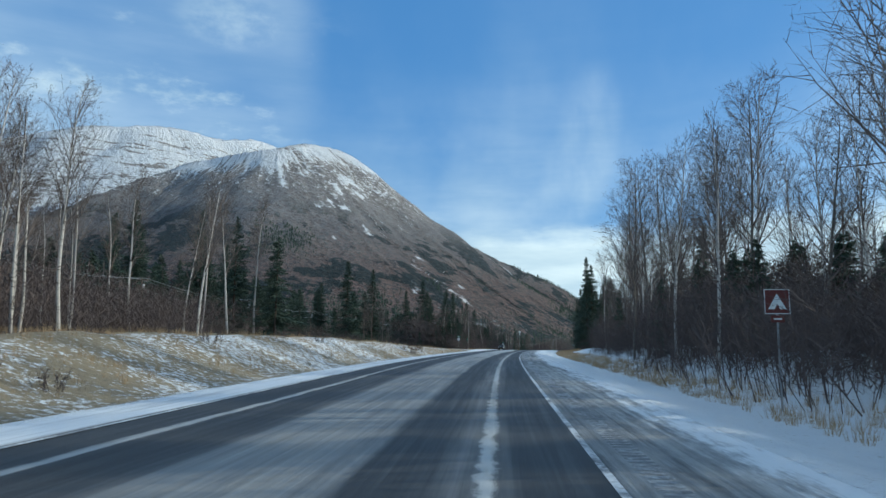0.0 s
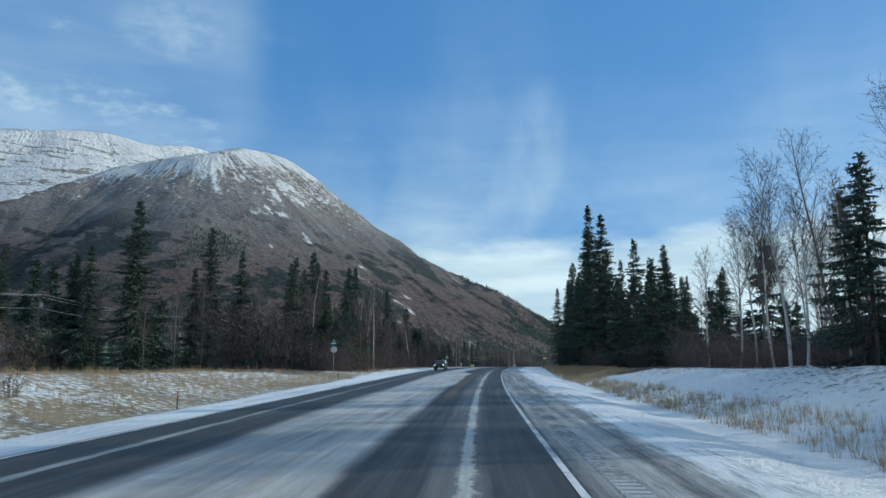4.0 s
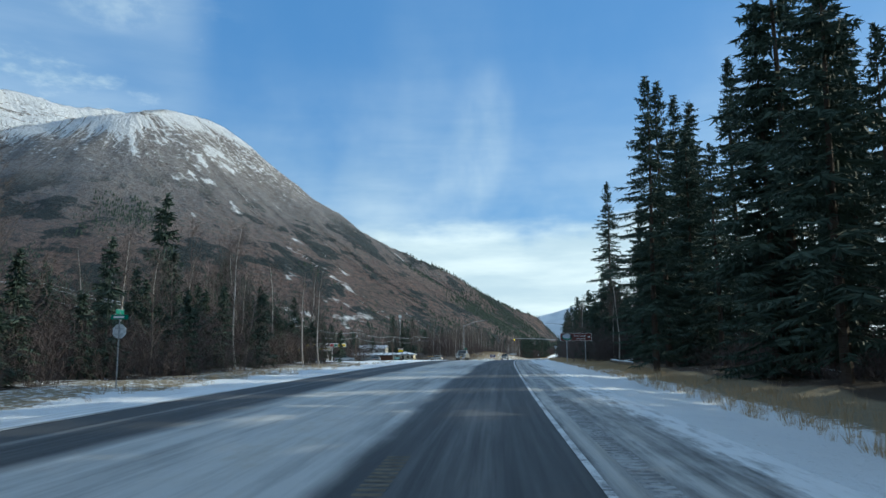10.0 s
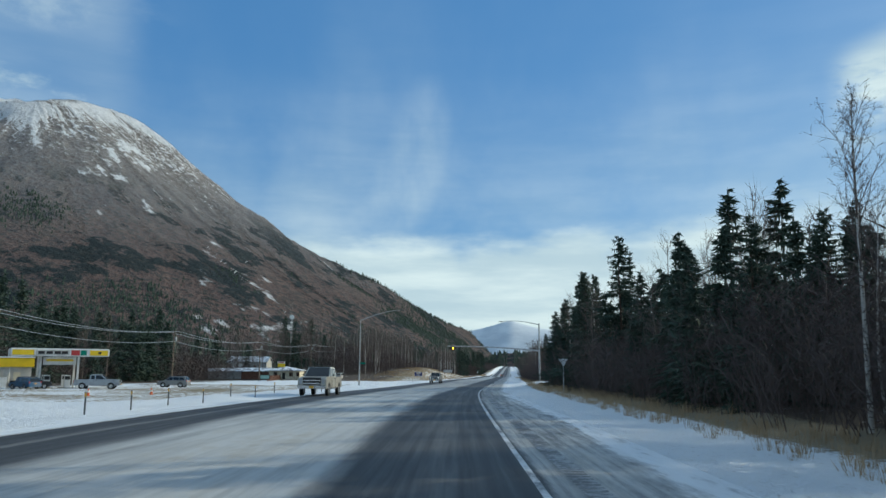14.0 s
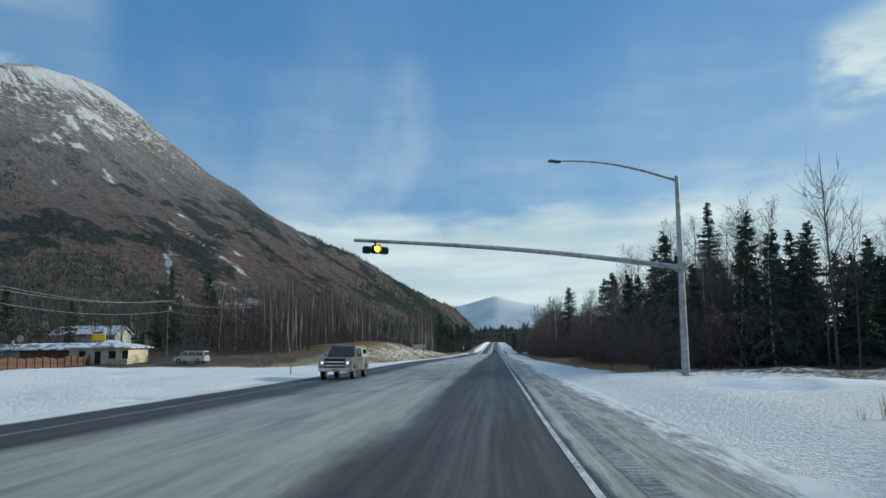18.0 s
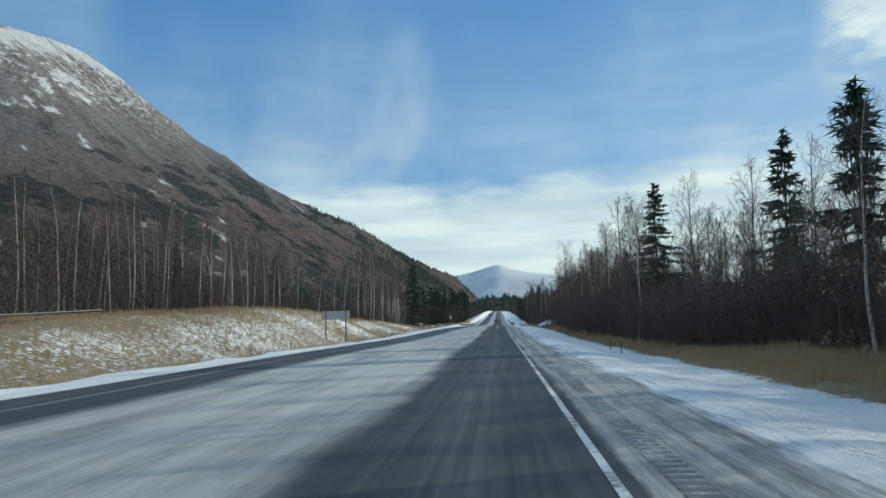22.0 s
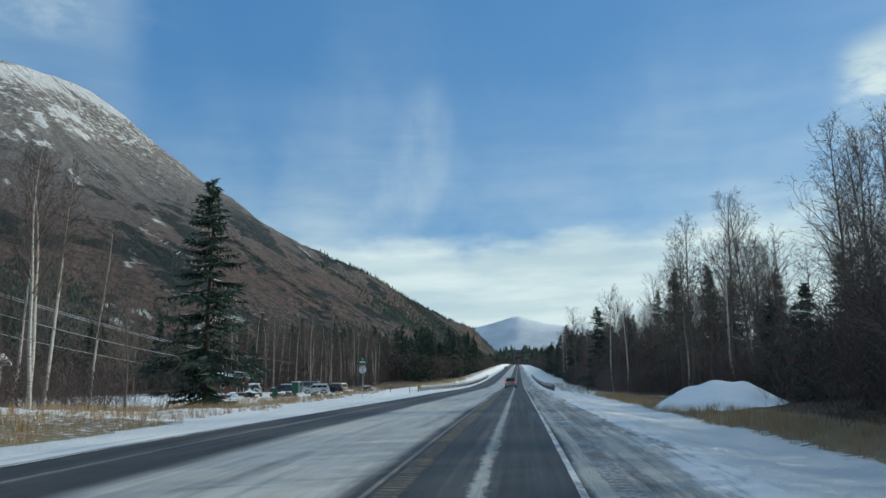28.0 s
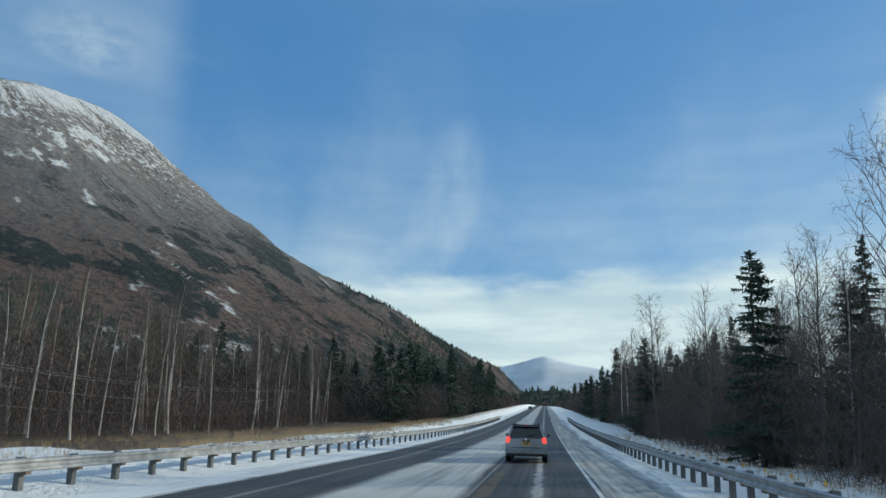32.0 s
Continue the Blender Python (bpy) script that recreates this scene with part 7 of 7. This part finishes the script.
def filling_station():
    s = thing("shop_building", "flat grey shop with a broad yellow fascia and snowy forecourt", "shop", stand(-74.9, 501.7, 38))
    part("wall", bm_box(14.5, 10.5, 3.2, (0, 0, 1.5), 0.02), M_GREYWALL, s)
    part("fascia", bm_box(15.1, 11.1, 1.35, (0, 0, 3.75), 0.05), M_YELLOW, s, "bright yellow fascia")
    part("fascia_cap", bm_box(15.3, 11.3, 0.12, (0, 0, 4.48), 0.02), M_WHITE, s)
    part("roof", bm_box(14.6, 10.6, 0.1, (0, 0, 4.56)), M_SNOW, s, "snow-covered flat roof")
    part("roof_vent", bm_cyl(0.25, 0.25, 0.9, (2.6, 1, 5.0), n=12), M_STEEL, s)
    for x in (-5.5, -3.0, -0.6):
        window(s, x, 1.7, 1.7, 1.4, -5.27)
    d = part("door", bm_box(1.1, 0.06, 2.1, (1.6, -5.27, 1.06), 0.01), M_DARKSTEEL, s)
    part("pane", bm_box(0.8, 0.02, 1.5, (1.6, -5.31, 1.25)), M_GLASS, d)
    part("downpipe", bm_cyl(0.05, 0.05, 3.0, (4.4, -5.3, 1.5), n=8), M_WHITE, s)
    part("wall_panel", bm_box(0.9, 0.04, 2.2, (5.4, -5.27, 1.2)), M_WHITEWALL, s)
    part("ice_chest", bm_box(1.9, 0.8, 1.6, (3.2, -5.75, 0.8), 0.04), M_WHITE, s)
    part("bin", bm_box(0.7, 0.6, 1.1, (4.9, -5.7, 0.55), 0.04), M_BLACK, s)
    part("bottle_cage", bm_box(2.2, 0.7, 1.5, (-5.6, -5.75, 0.75), 0.02), M_STEEL, s)
    c = thing("pump_canopy", "white filling-station canopy with yellow panels on slim columns", "canopy", stand(-59.6, 498.5, 38))
    part("roof", bm_box(12.4, 7.6, 1.0, (0, 0, 5.0), 0.04), M_WHITE, c)
    part("roof_snow", bm_box(12.2, 7.4, 0.08, (0, 0, 5.53)), M_SNOW, c)
    for x, w, mt, nm in ((-4.7, 2.6, M_YELLOW, "yellow panel"), (-1.1, 4.2, M_GREYWALL, "grey brand panel"), (1.75, 1.1, M_RED, "red panel"), (2.8, 0.8, M_GREEN, "green panel"), (4.8, 2.4, M_YELLOW, "yellow panel")):
        part("fascia_panel", bm_box(w, 0.03, 0.72, (x, -3.82, 5.0), 0.01), mt, c, nm)
    for x in (-2.5, -1.5, -0.5, 0.4):
        part("lettering_bar", bm_box(0.8, 0.02, 0.4, (x, -3.845, 5.0)), M_BLACK, c)
    part("emblem", bm_cyl(0.3, 0.3, 0.03, (4.9, -3.85, 5.0), "y", 3), M_BLACK, c)
    part("side_panel", bm_box(0.03, 4.5, 0.72, (6.22, 0, 5.0)), M_YELLOW, c, "yellow panel")
    for x, y in ((-2.4, -2.2), (2.4, -2.2), (-2.4, 2.2), (2.4, 2.2)):
        part("column", bm_box(0.28, 0.28, 4.6, (x, y, 2.2), 0.02), M_WHITE, c)
    b = part("price_board", bm_box(4.2, 0.16, 1.1, (0, -2.2, 3.85), 0.03), M_WHITE, c, "white board between the columns")
    bar_row(b, M_YELLOW, 0, 3.95, 3.4, 0.3, -2.3)
    for x, y in ((-1.4, -1.6), (1.2, -1.6), (-1.4, 1.8), (1.2, 1.8)):
        p = thing("fuel_pump", "upright fuel pump on a concrete island", "fuel pump", c.matrix_basis @ pose(x, y, 0.02), "fuel pumps")
        part("island", bm_box(1.6, 0.9, 0.18, (0, 0, 0.05), 0.03), M_GREYWALL, p)
        part("body", bm_box(0.8, 0.5, 1.7, (0, 0, 0.98), 0.03), M_WHITE, p)
        part("panel", bm_box(0.66, 0.03, 0.5, (0, -0.26, 1.45)), M_BLACK, p)
        part("hose", bm_tube([(0.42, -0.1, 1.5), (0.6, -0.2, 0.8), (0.45, -0.25, 0.4), (0.42, -0.2, 1.1)], 0.025, 5), M_BLACK, p)
    for x in (-3.6, 3.6):
        for k in range(2):
            b = thing("bollard", "yellow bollard at the pumps", "bollard", c.matrix_basis @ pose(x, -1.2 + 2.4 * k, 0), "bollards")
            part("post", bm_cyl(0.09, 0.09, 1.1, (0, 0, 0.5), n=12), M_YELLOW, b)


filling_station()


def roadhouse():
    m = stand(-65.0, 626.0, 6)
    s = thing("roadhouse", "low cream roadhouse with snowy hipped roofs and a rooftop sign", "house", m)
    part("wall", bm_box(9.4, 9.0, 2.7, (0, 0, 1.25), 0.02), M_WHITEWALL, s)
    part("roof", hip_roof(9.4, 9.0, 1.35, 2.55, 0.7), M_ROOFSNOW, s, "hipped roof under thin snow")
    part("wing_wall", bm_box(9.0, 7.0, 2.4, (-9.2, 1.0, 1.1), 0.02), M_BROWNWOOD, s, "dark timber wing")
    part("wing_roof", gable_roof(9.0, 7.0, 1.0, 2.25, 0.5), M_ROOFSNOW, s, "", pose(-9.2, 1.0, 0))
    part("long_wing", bm_box(12.0, 5.0, 2.3, (-19.0, 3.0, 1.05), 0.02), M_GREYWALL, s, "long low grey wing")
    part("long_roof", gable_roof(12.0, 5.0, 0.9, 2.2, 0.4), M_ROOFSNOW, s, "", pose(-19.0, 3.0, 0))
    for x in (-2.6, 2.2):
        window(s, x, 1.5, 1.0, 1.1, -4.52, M_BROWNWOOD)
    window(s, 4.3, 1.5, 0.8, 1.1, -4.52, M_BROWNWOOD)
    d = part("door", bm_box(0.95, 0.06, 2.05, (-0.1, -4.52, 1.03), 0.01), M_BLACK, s)
    part("door_handle", bm_box(0.05, 0.06, 0.12, (0.25, -4.57, 1.0)), M_CHROME, d)
    part("chimney", bm_box(0.5, 0.5, 1.2, (-18, 3, 3.4), 0.02), M_STEEL, s)
    g = part("roof_sign", bm_box(2.2, 0.25, 1.1, (-1.6, -1.0, 4.3), 0.03), M_YELLOW, s, "yellow and red sign on the roof")
    part("sign_top", bm_box(2.3, 0.26, 0.6, (-1.7, -1.0, 5.12), 0.03), M_WHITE, g)
    bar_row(g, M_RED, -1.7, 5.14, 1.8, 0.3, -1.14)
    for x in (-2.4, -0.8):
        part("sign_leg", bm_box(0.1, 0.1, 1.2, (x, -1.0, 3.7)), M_DARKSTEEL, g)
    part("satellite_dish", bm_cyl(0.6, 0.5, 0.12, (-14.5, -1.0, 4.2), "y", 20), M_GREYWALL, s)
    part("dish_stalk", bm_cyl(0.04, 0.04, 2.0, (-14.5, -0.9, 3.2), n=6), M_STEEL, s)
    # plank fence towards the road
    f = thing("plank_fence", "brown plank fence standing in the snow", "fence", Matrix())
    a, b = Vector((-65.2, 620.0, 0)), Vector((-58.0, 586.0, 0))
    n = 112
    plank = bm_box(0.28, 0.025, 1.5, (0, 0, 0.72), 0.006)
    me = bpy.data.meshes.new("plank")
    plank.to_mesh(me)
    plank.free()
    me.materials.append(M_BROWNWOOD)
    ang = math.degrees(math.atan2(b.y - a.y, b.x - a.x))
    rr = np.random.default_rng(3)
    for k in range(n):
        p = a.lerp(b, (k + 0.5) / n)
        part("plank", me, None, f, "", pose(p.x, p.y, ground_xy(p.x, p.y) + 0.04 * rr.random(), 0, 0.8 * rr.normal(), ang))
    for k in range(14):
        p = a.lerp(b, k / 13)
        part("post", bm_box(0.12, 0.12, 1.75, (0, 0, 0.75), 0.01), M_BROWNWOOD, f, "", pose(p.x + 0.08, p.y, ground_xy(p.x, p.y), 0, 0, ang))
    n = thing("notice_board", "green and white notice board on the fence", "sign board", pose(-58.2, 585, ground_xy(-58.2, 585), 0, 0, 8))
    part("board", bm_box(2.6, 0.1, 1.3, (0, 0, 1.1), 0.02), M_BLACK, n)
    part("panel", bm_box(2.2, 0.03, 0.9, (0, -0.06, 1.1)), plain("faded_green_panel", (0.25, 0.40, 0.36), 0.6), n)
    for k in (-1.1, 1.1):
        part("post", bm_box(0.1, 0.1, 1.4, (k, 0.08, 0.6)), M_BROWNWOOD, n)


roadhouse()


def cabin(name, label, x, y, turn, w, d, h, rise, wall, roof):
    s = thing(name, label, "house", stand(x, y, turn))
    part("wall", bm_box(w, d, h + 0.3, (0, 0, h / 2 - 0.15), 0.02), wall, s)
    part("roof", gable_roof(w, d, rise, h, 0.45), roof, s)
    bm = bmesh.new()
    for sx in (-w / 2, w / 2):
        v = [bm.verts.new(p) for p in ((sx, -d / 2, h), (sx, d / 2, h), (sx, 0, h + rise * 0.95))]
        bm.faces.new(v)
    part("gable", bm, wall, s)
    window(s, -w * 0.22, h * 0.58, w * 0.16, h * 0.36, -d / 2 - 0.03)
    part("door", bm_box(0.9, 0.06, 2.0, (w * 0.2, -d / 2 - 0.03, 1.0), 0.01), M_BROWNWOOD, s)
    return s


M_BLUEROOF = plain("blue_metal_roof", (0.30, 0.40, 0.52), 0.45, 0.2, 0.1)
cabin("cabin", "low cabin with a pale blue metal roof behind the bank", -63, 219, 10, 11, 7, 3.0, 1.6, M_GREYWALL, M_BLUEROOF)
cabin("cabin", "small white-roofed house among the spruces", -57, 157, 15, 9, 7, 3.2, 2.0, M_WHITEWALL, M_ROOFSNOW)
cabin("garage", "small timber garage with a snowy roof in the yard", -55.0, 900, 28, 6.0, 5.5, 2.2, 1.3, M_BROWNWOOD, M_ROOFSNOW)
cabin("house", "grey house half hidden among birches", -92, 668, 5, 14, 9, 3.0, 2.0, M_GREYWALL, M_ROOFSNOW)
cabin("cabin", "low trailer home with snow on its roof", -36.0, 800, 25, 12, 4, 2.6, 0.5, M_WHITE, M_ROOFSNOW)


def yard_shed(x, y):
    s = thing("yard_shed", "tumbledown dark shed with a snow-laden porch roof", "shed", stand(x, y, 20))
    part("wall", bm_box(3.2, 3.0, 2.6, (0, 0, 1.2), 0.02), M_BROWNWOOD, s)
    part("roof", hip_roof(3.6, 3.4, 0.9, 2.5, 0.4), M_ROOFSNOW, s, "snow-laden roof")
    part("lean_to", bm_box(4.0, 3.0, 0.16, (-3.4, 0, 2.6), 0.03), M_SNOW, s, "snowy lean-to roof")
    for k in (-5.1, -2.0):
        part("post", bm_box(0.14, 0.14, 2.6, (k, -1.3, 1.25)), M_WOOD, s)
    w = window(s, 0.5, 1.2, 0.8, 1.2, -1.53)
    part("leaning_frame", bm_box(0.9, 0.08, 1.5, (1.9, -1.7, 0.75), 0.01), M_WHITE, s, "old white window frame leaning on the wall")


yard_shed(-38.5, 861.5)


def scrap_pile(x, y, r, seed):
    """Odd pieces of scrap under snow."""
    q = np.random.default_rng(seed)
    s = thing("scrap_pile", "low heap of scrap metal and boards under snow", "scrap heap", stand(x, y, 0), "scrap heaps")
    for k in range(5):
        a, d = q.random() * 6.28, r * q.random()
        sx, sy, sz = 0.4 + 0.9 * q.random(), 0.3 + 0.6 * q.random(), 0.25 + 0.5 * q.random()
        mt = (M_BROWNWOOD, M_DARKSTEEL, M_WHITE, M_BLACK, M_WOOD)[k]
        p = part("scrap_piece", bm_box(sx, sy, sz, (0, 0, sz / 2), 0.04), mt, s, "", pose(d * math.cos(a), d * math.sin(a), 0, 8 * q.normal(), 8 * q.normal(), 360 * q.random()))
        part("snow_cap", bm_box(sx * 0.95, sy * 0.95, 0.1, (0, 0, sz + 0.03), 0.045), M_SNOW, p)


for k, (x, y) in enumerate([(-33.5, 855), (-30.5, 856), (-28.6, 855.5), (-26, 856.5), (-24, 857.5), (-21.6, 858.5), (-19.5, 861), (-37, 855), (-35, 857), (-22.6, 860)]):
    scrap_pile(x, y, 0.9, k)


def mail_box(x, y):
    s = thing("mail_box", "green box on a post beside the side road", "mail box", stand(x, y, -10))
    part("post", bm_box(0.12, 0.12, 1.1, (0, 0, 0.5), 0.01), M_WOOD, s)
    part("box", bm_box(0.75, 0.5, 1.15, (0, 0, 1.55), 0.04), plain("dark_green_box", (0.03, 0.10, 0.075), 0.5), s)
    part("lid", bm_box(0.8, 0.55, 0.06, (0, 0, 2.15), 0.02), M_SNOW, s)


mail_box(-22.9, 838)
s = thing("rubbish_cart", "dark green wheeled rubbish cart in the snow", "bin", stand(-28.5, 848, 15))
part("body", bm_prism([(-0.3, 0.08), (-0.36, 1.05), (0.36, 1.05), (0.28, 0.08)], 0.32, 0, 0.03), plain("green_cart", (0.02, 0.10, 0.06), 0.5), s)
part("lid", bm_box(0.72, 0.8, 0.07, (0, 0, 1.09), 0.03), M_BLACK, s)
for k in (-0.28, 0.28):
    part("wheel", bm_cyl(0.12, 0.12, 0.06, (k, 0.3, 0.12), "x", 14), M_RUBBER, s)


# ---------------------------------------------------------------- snow heaps, logs, stones, bushes
def snow_mound(x, y, a, b, h, seed, label):
    n, m = 36, 26
    ii, jj = np.meshgrid(np.linspace(-1.25, 1.25, n), np.linspace(-1.25, 1.25, m), indexing="ij")
    rr = ii * ii + jj * jj
    px, py = x + a * ii, y + b * jj
    z = np.array([[ground_xy(p, q) for p, q in zip(r1, r2)] for r1, r2 in zip(px, py)])
    lump = np.clip(1 - rr, -0.2, 1)
    z = z + h * np.where(lump > 0, lump * (1 + 0.0 * ii), lump * 0.6) ** 1.0 * (1 + 0.22 * smooth_noise(px * 1.1, py * 1.1, seed)) - 0.04
    tagged(new("snow_mound", mesh_of("snow_mound", np.stack([px, py, z], -1).reshape(-1, 3), grid_faces(n, m), M_SNOW, True)), label, "snow heap")


snow_mound(14.4, 816, 4.2, 8.0, 1.55, 1.0, "large ploughed heap of clean snow beside the road")
snow_mound(12.5, 536, 4.5, 2.0, 0.45, 2.0, "low ploughed bank of snow at the junction")
snow_mound(-13, 121, 11, 6, 1.0, 4.0, "low mound dusted with snow on the bank")


def fallen_log(x, y, turn, ln, r, snowy=True):
    s = thing("fallen_log", "fallen tree trunk with snow along its top", "log", stand(x, y, turn))
    k = np.linspace(0, 1, 6)
    part("trunk", bm_tube(np.stack([ln * (k - 0.5), 0.08 * np.sin(k * 5), r * 0.8 + 0.35 * k], -1), r * (1 - 0.5 * k), 9), M_GREYBARK, s)
    part("snow_ridge", bm_tube(np.stack([ln * (k - 0.5) * 0.96, 0.08 * np.sin(k * 5), r * 1.35 + 0.35 * k], -1), r * 0.6 * (1 - 0.5 * k), 7), M_SNOW, s)
    for a, b in ((0.55, 0.8), (0.75, -0.7), (0.9, 0.5)):
        x0 = ln * (a - 0.5)
        part("stub", bm_tube([(x0, 0, r + 0.3), (x0 + 0.3, b, r + 0.9)], [0.05, 0.015], 5), M_GREYBARK, s)


for x, y, t, ln, r in [(20.9, 367, 150, 2.8, 0.24), (21.5, 370, 60, 3.0, 0.2), (14.8, 577, 35, 7.0, 0.12), (30.5, 333, 100, 5.0, 0.22), (-36, 668, 20, 9.0, 0.12)]:
    fallen_log(x, y, t, ln, r)


def garden_bush(x, y, r, seed, mat, label):
    h = thicket(r * 1.25, r * 0.8, seed, 16)
    s = thing("bush", label, "bush", stand(x, y, 0, -0.05))
    part("crown", h.mesh("crown", mat), None, s)


M_OLIVE = needle_mat("olive_shrub", (0.085, 0.075, 0.035), (0.14, 0.115, 0.06))
for k, (x, y, r) in enumerate([(-56.5, 620.5, 2.0), (-58.5, 619.5, 1.4), (-54.8, 621, 2.2), (-61.0, 619.5, 1.1), (-65, 619, 1.0)]):
    garden_bush(x, y, r, 500 + k, M_OLIVE, "rounded olive-brown garden bush before the roadhouse")
for k, (x, y, r) in enumerate([(37, 60, 1.6), (70, 48, 1.5), (66, 55, 1.2)]):
    garden_bush(*road_at(y, 11.0 + k)[:2], r, 520 + k, M_SHRUB, "low snow-flecked bush on the verge")
rr = np.random.default_rng(9)
for k in range(26):
    y = 15 + 150 * rr.random()
    p = road_at(y, -17 - 9 * rr.random())
    garden_bush(float(p[0]), float(p[1]), 0.6 + 0.7 * rr.random(), 540 + k % 5, M_SHRUB, "small leafless shrub poking out of the snowy bank")
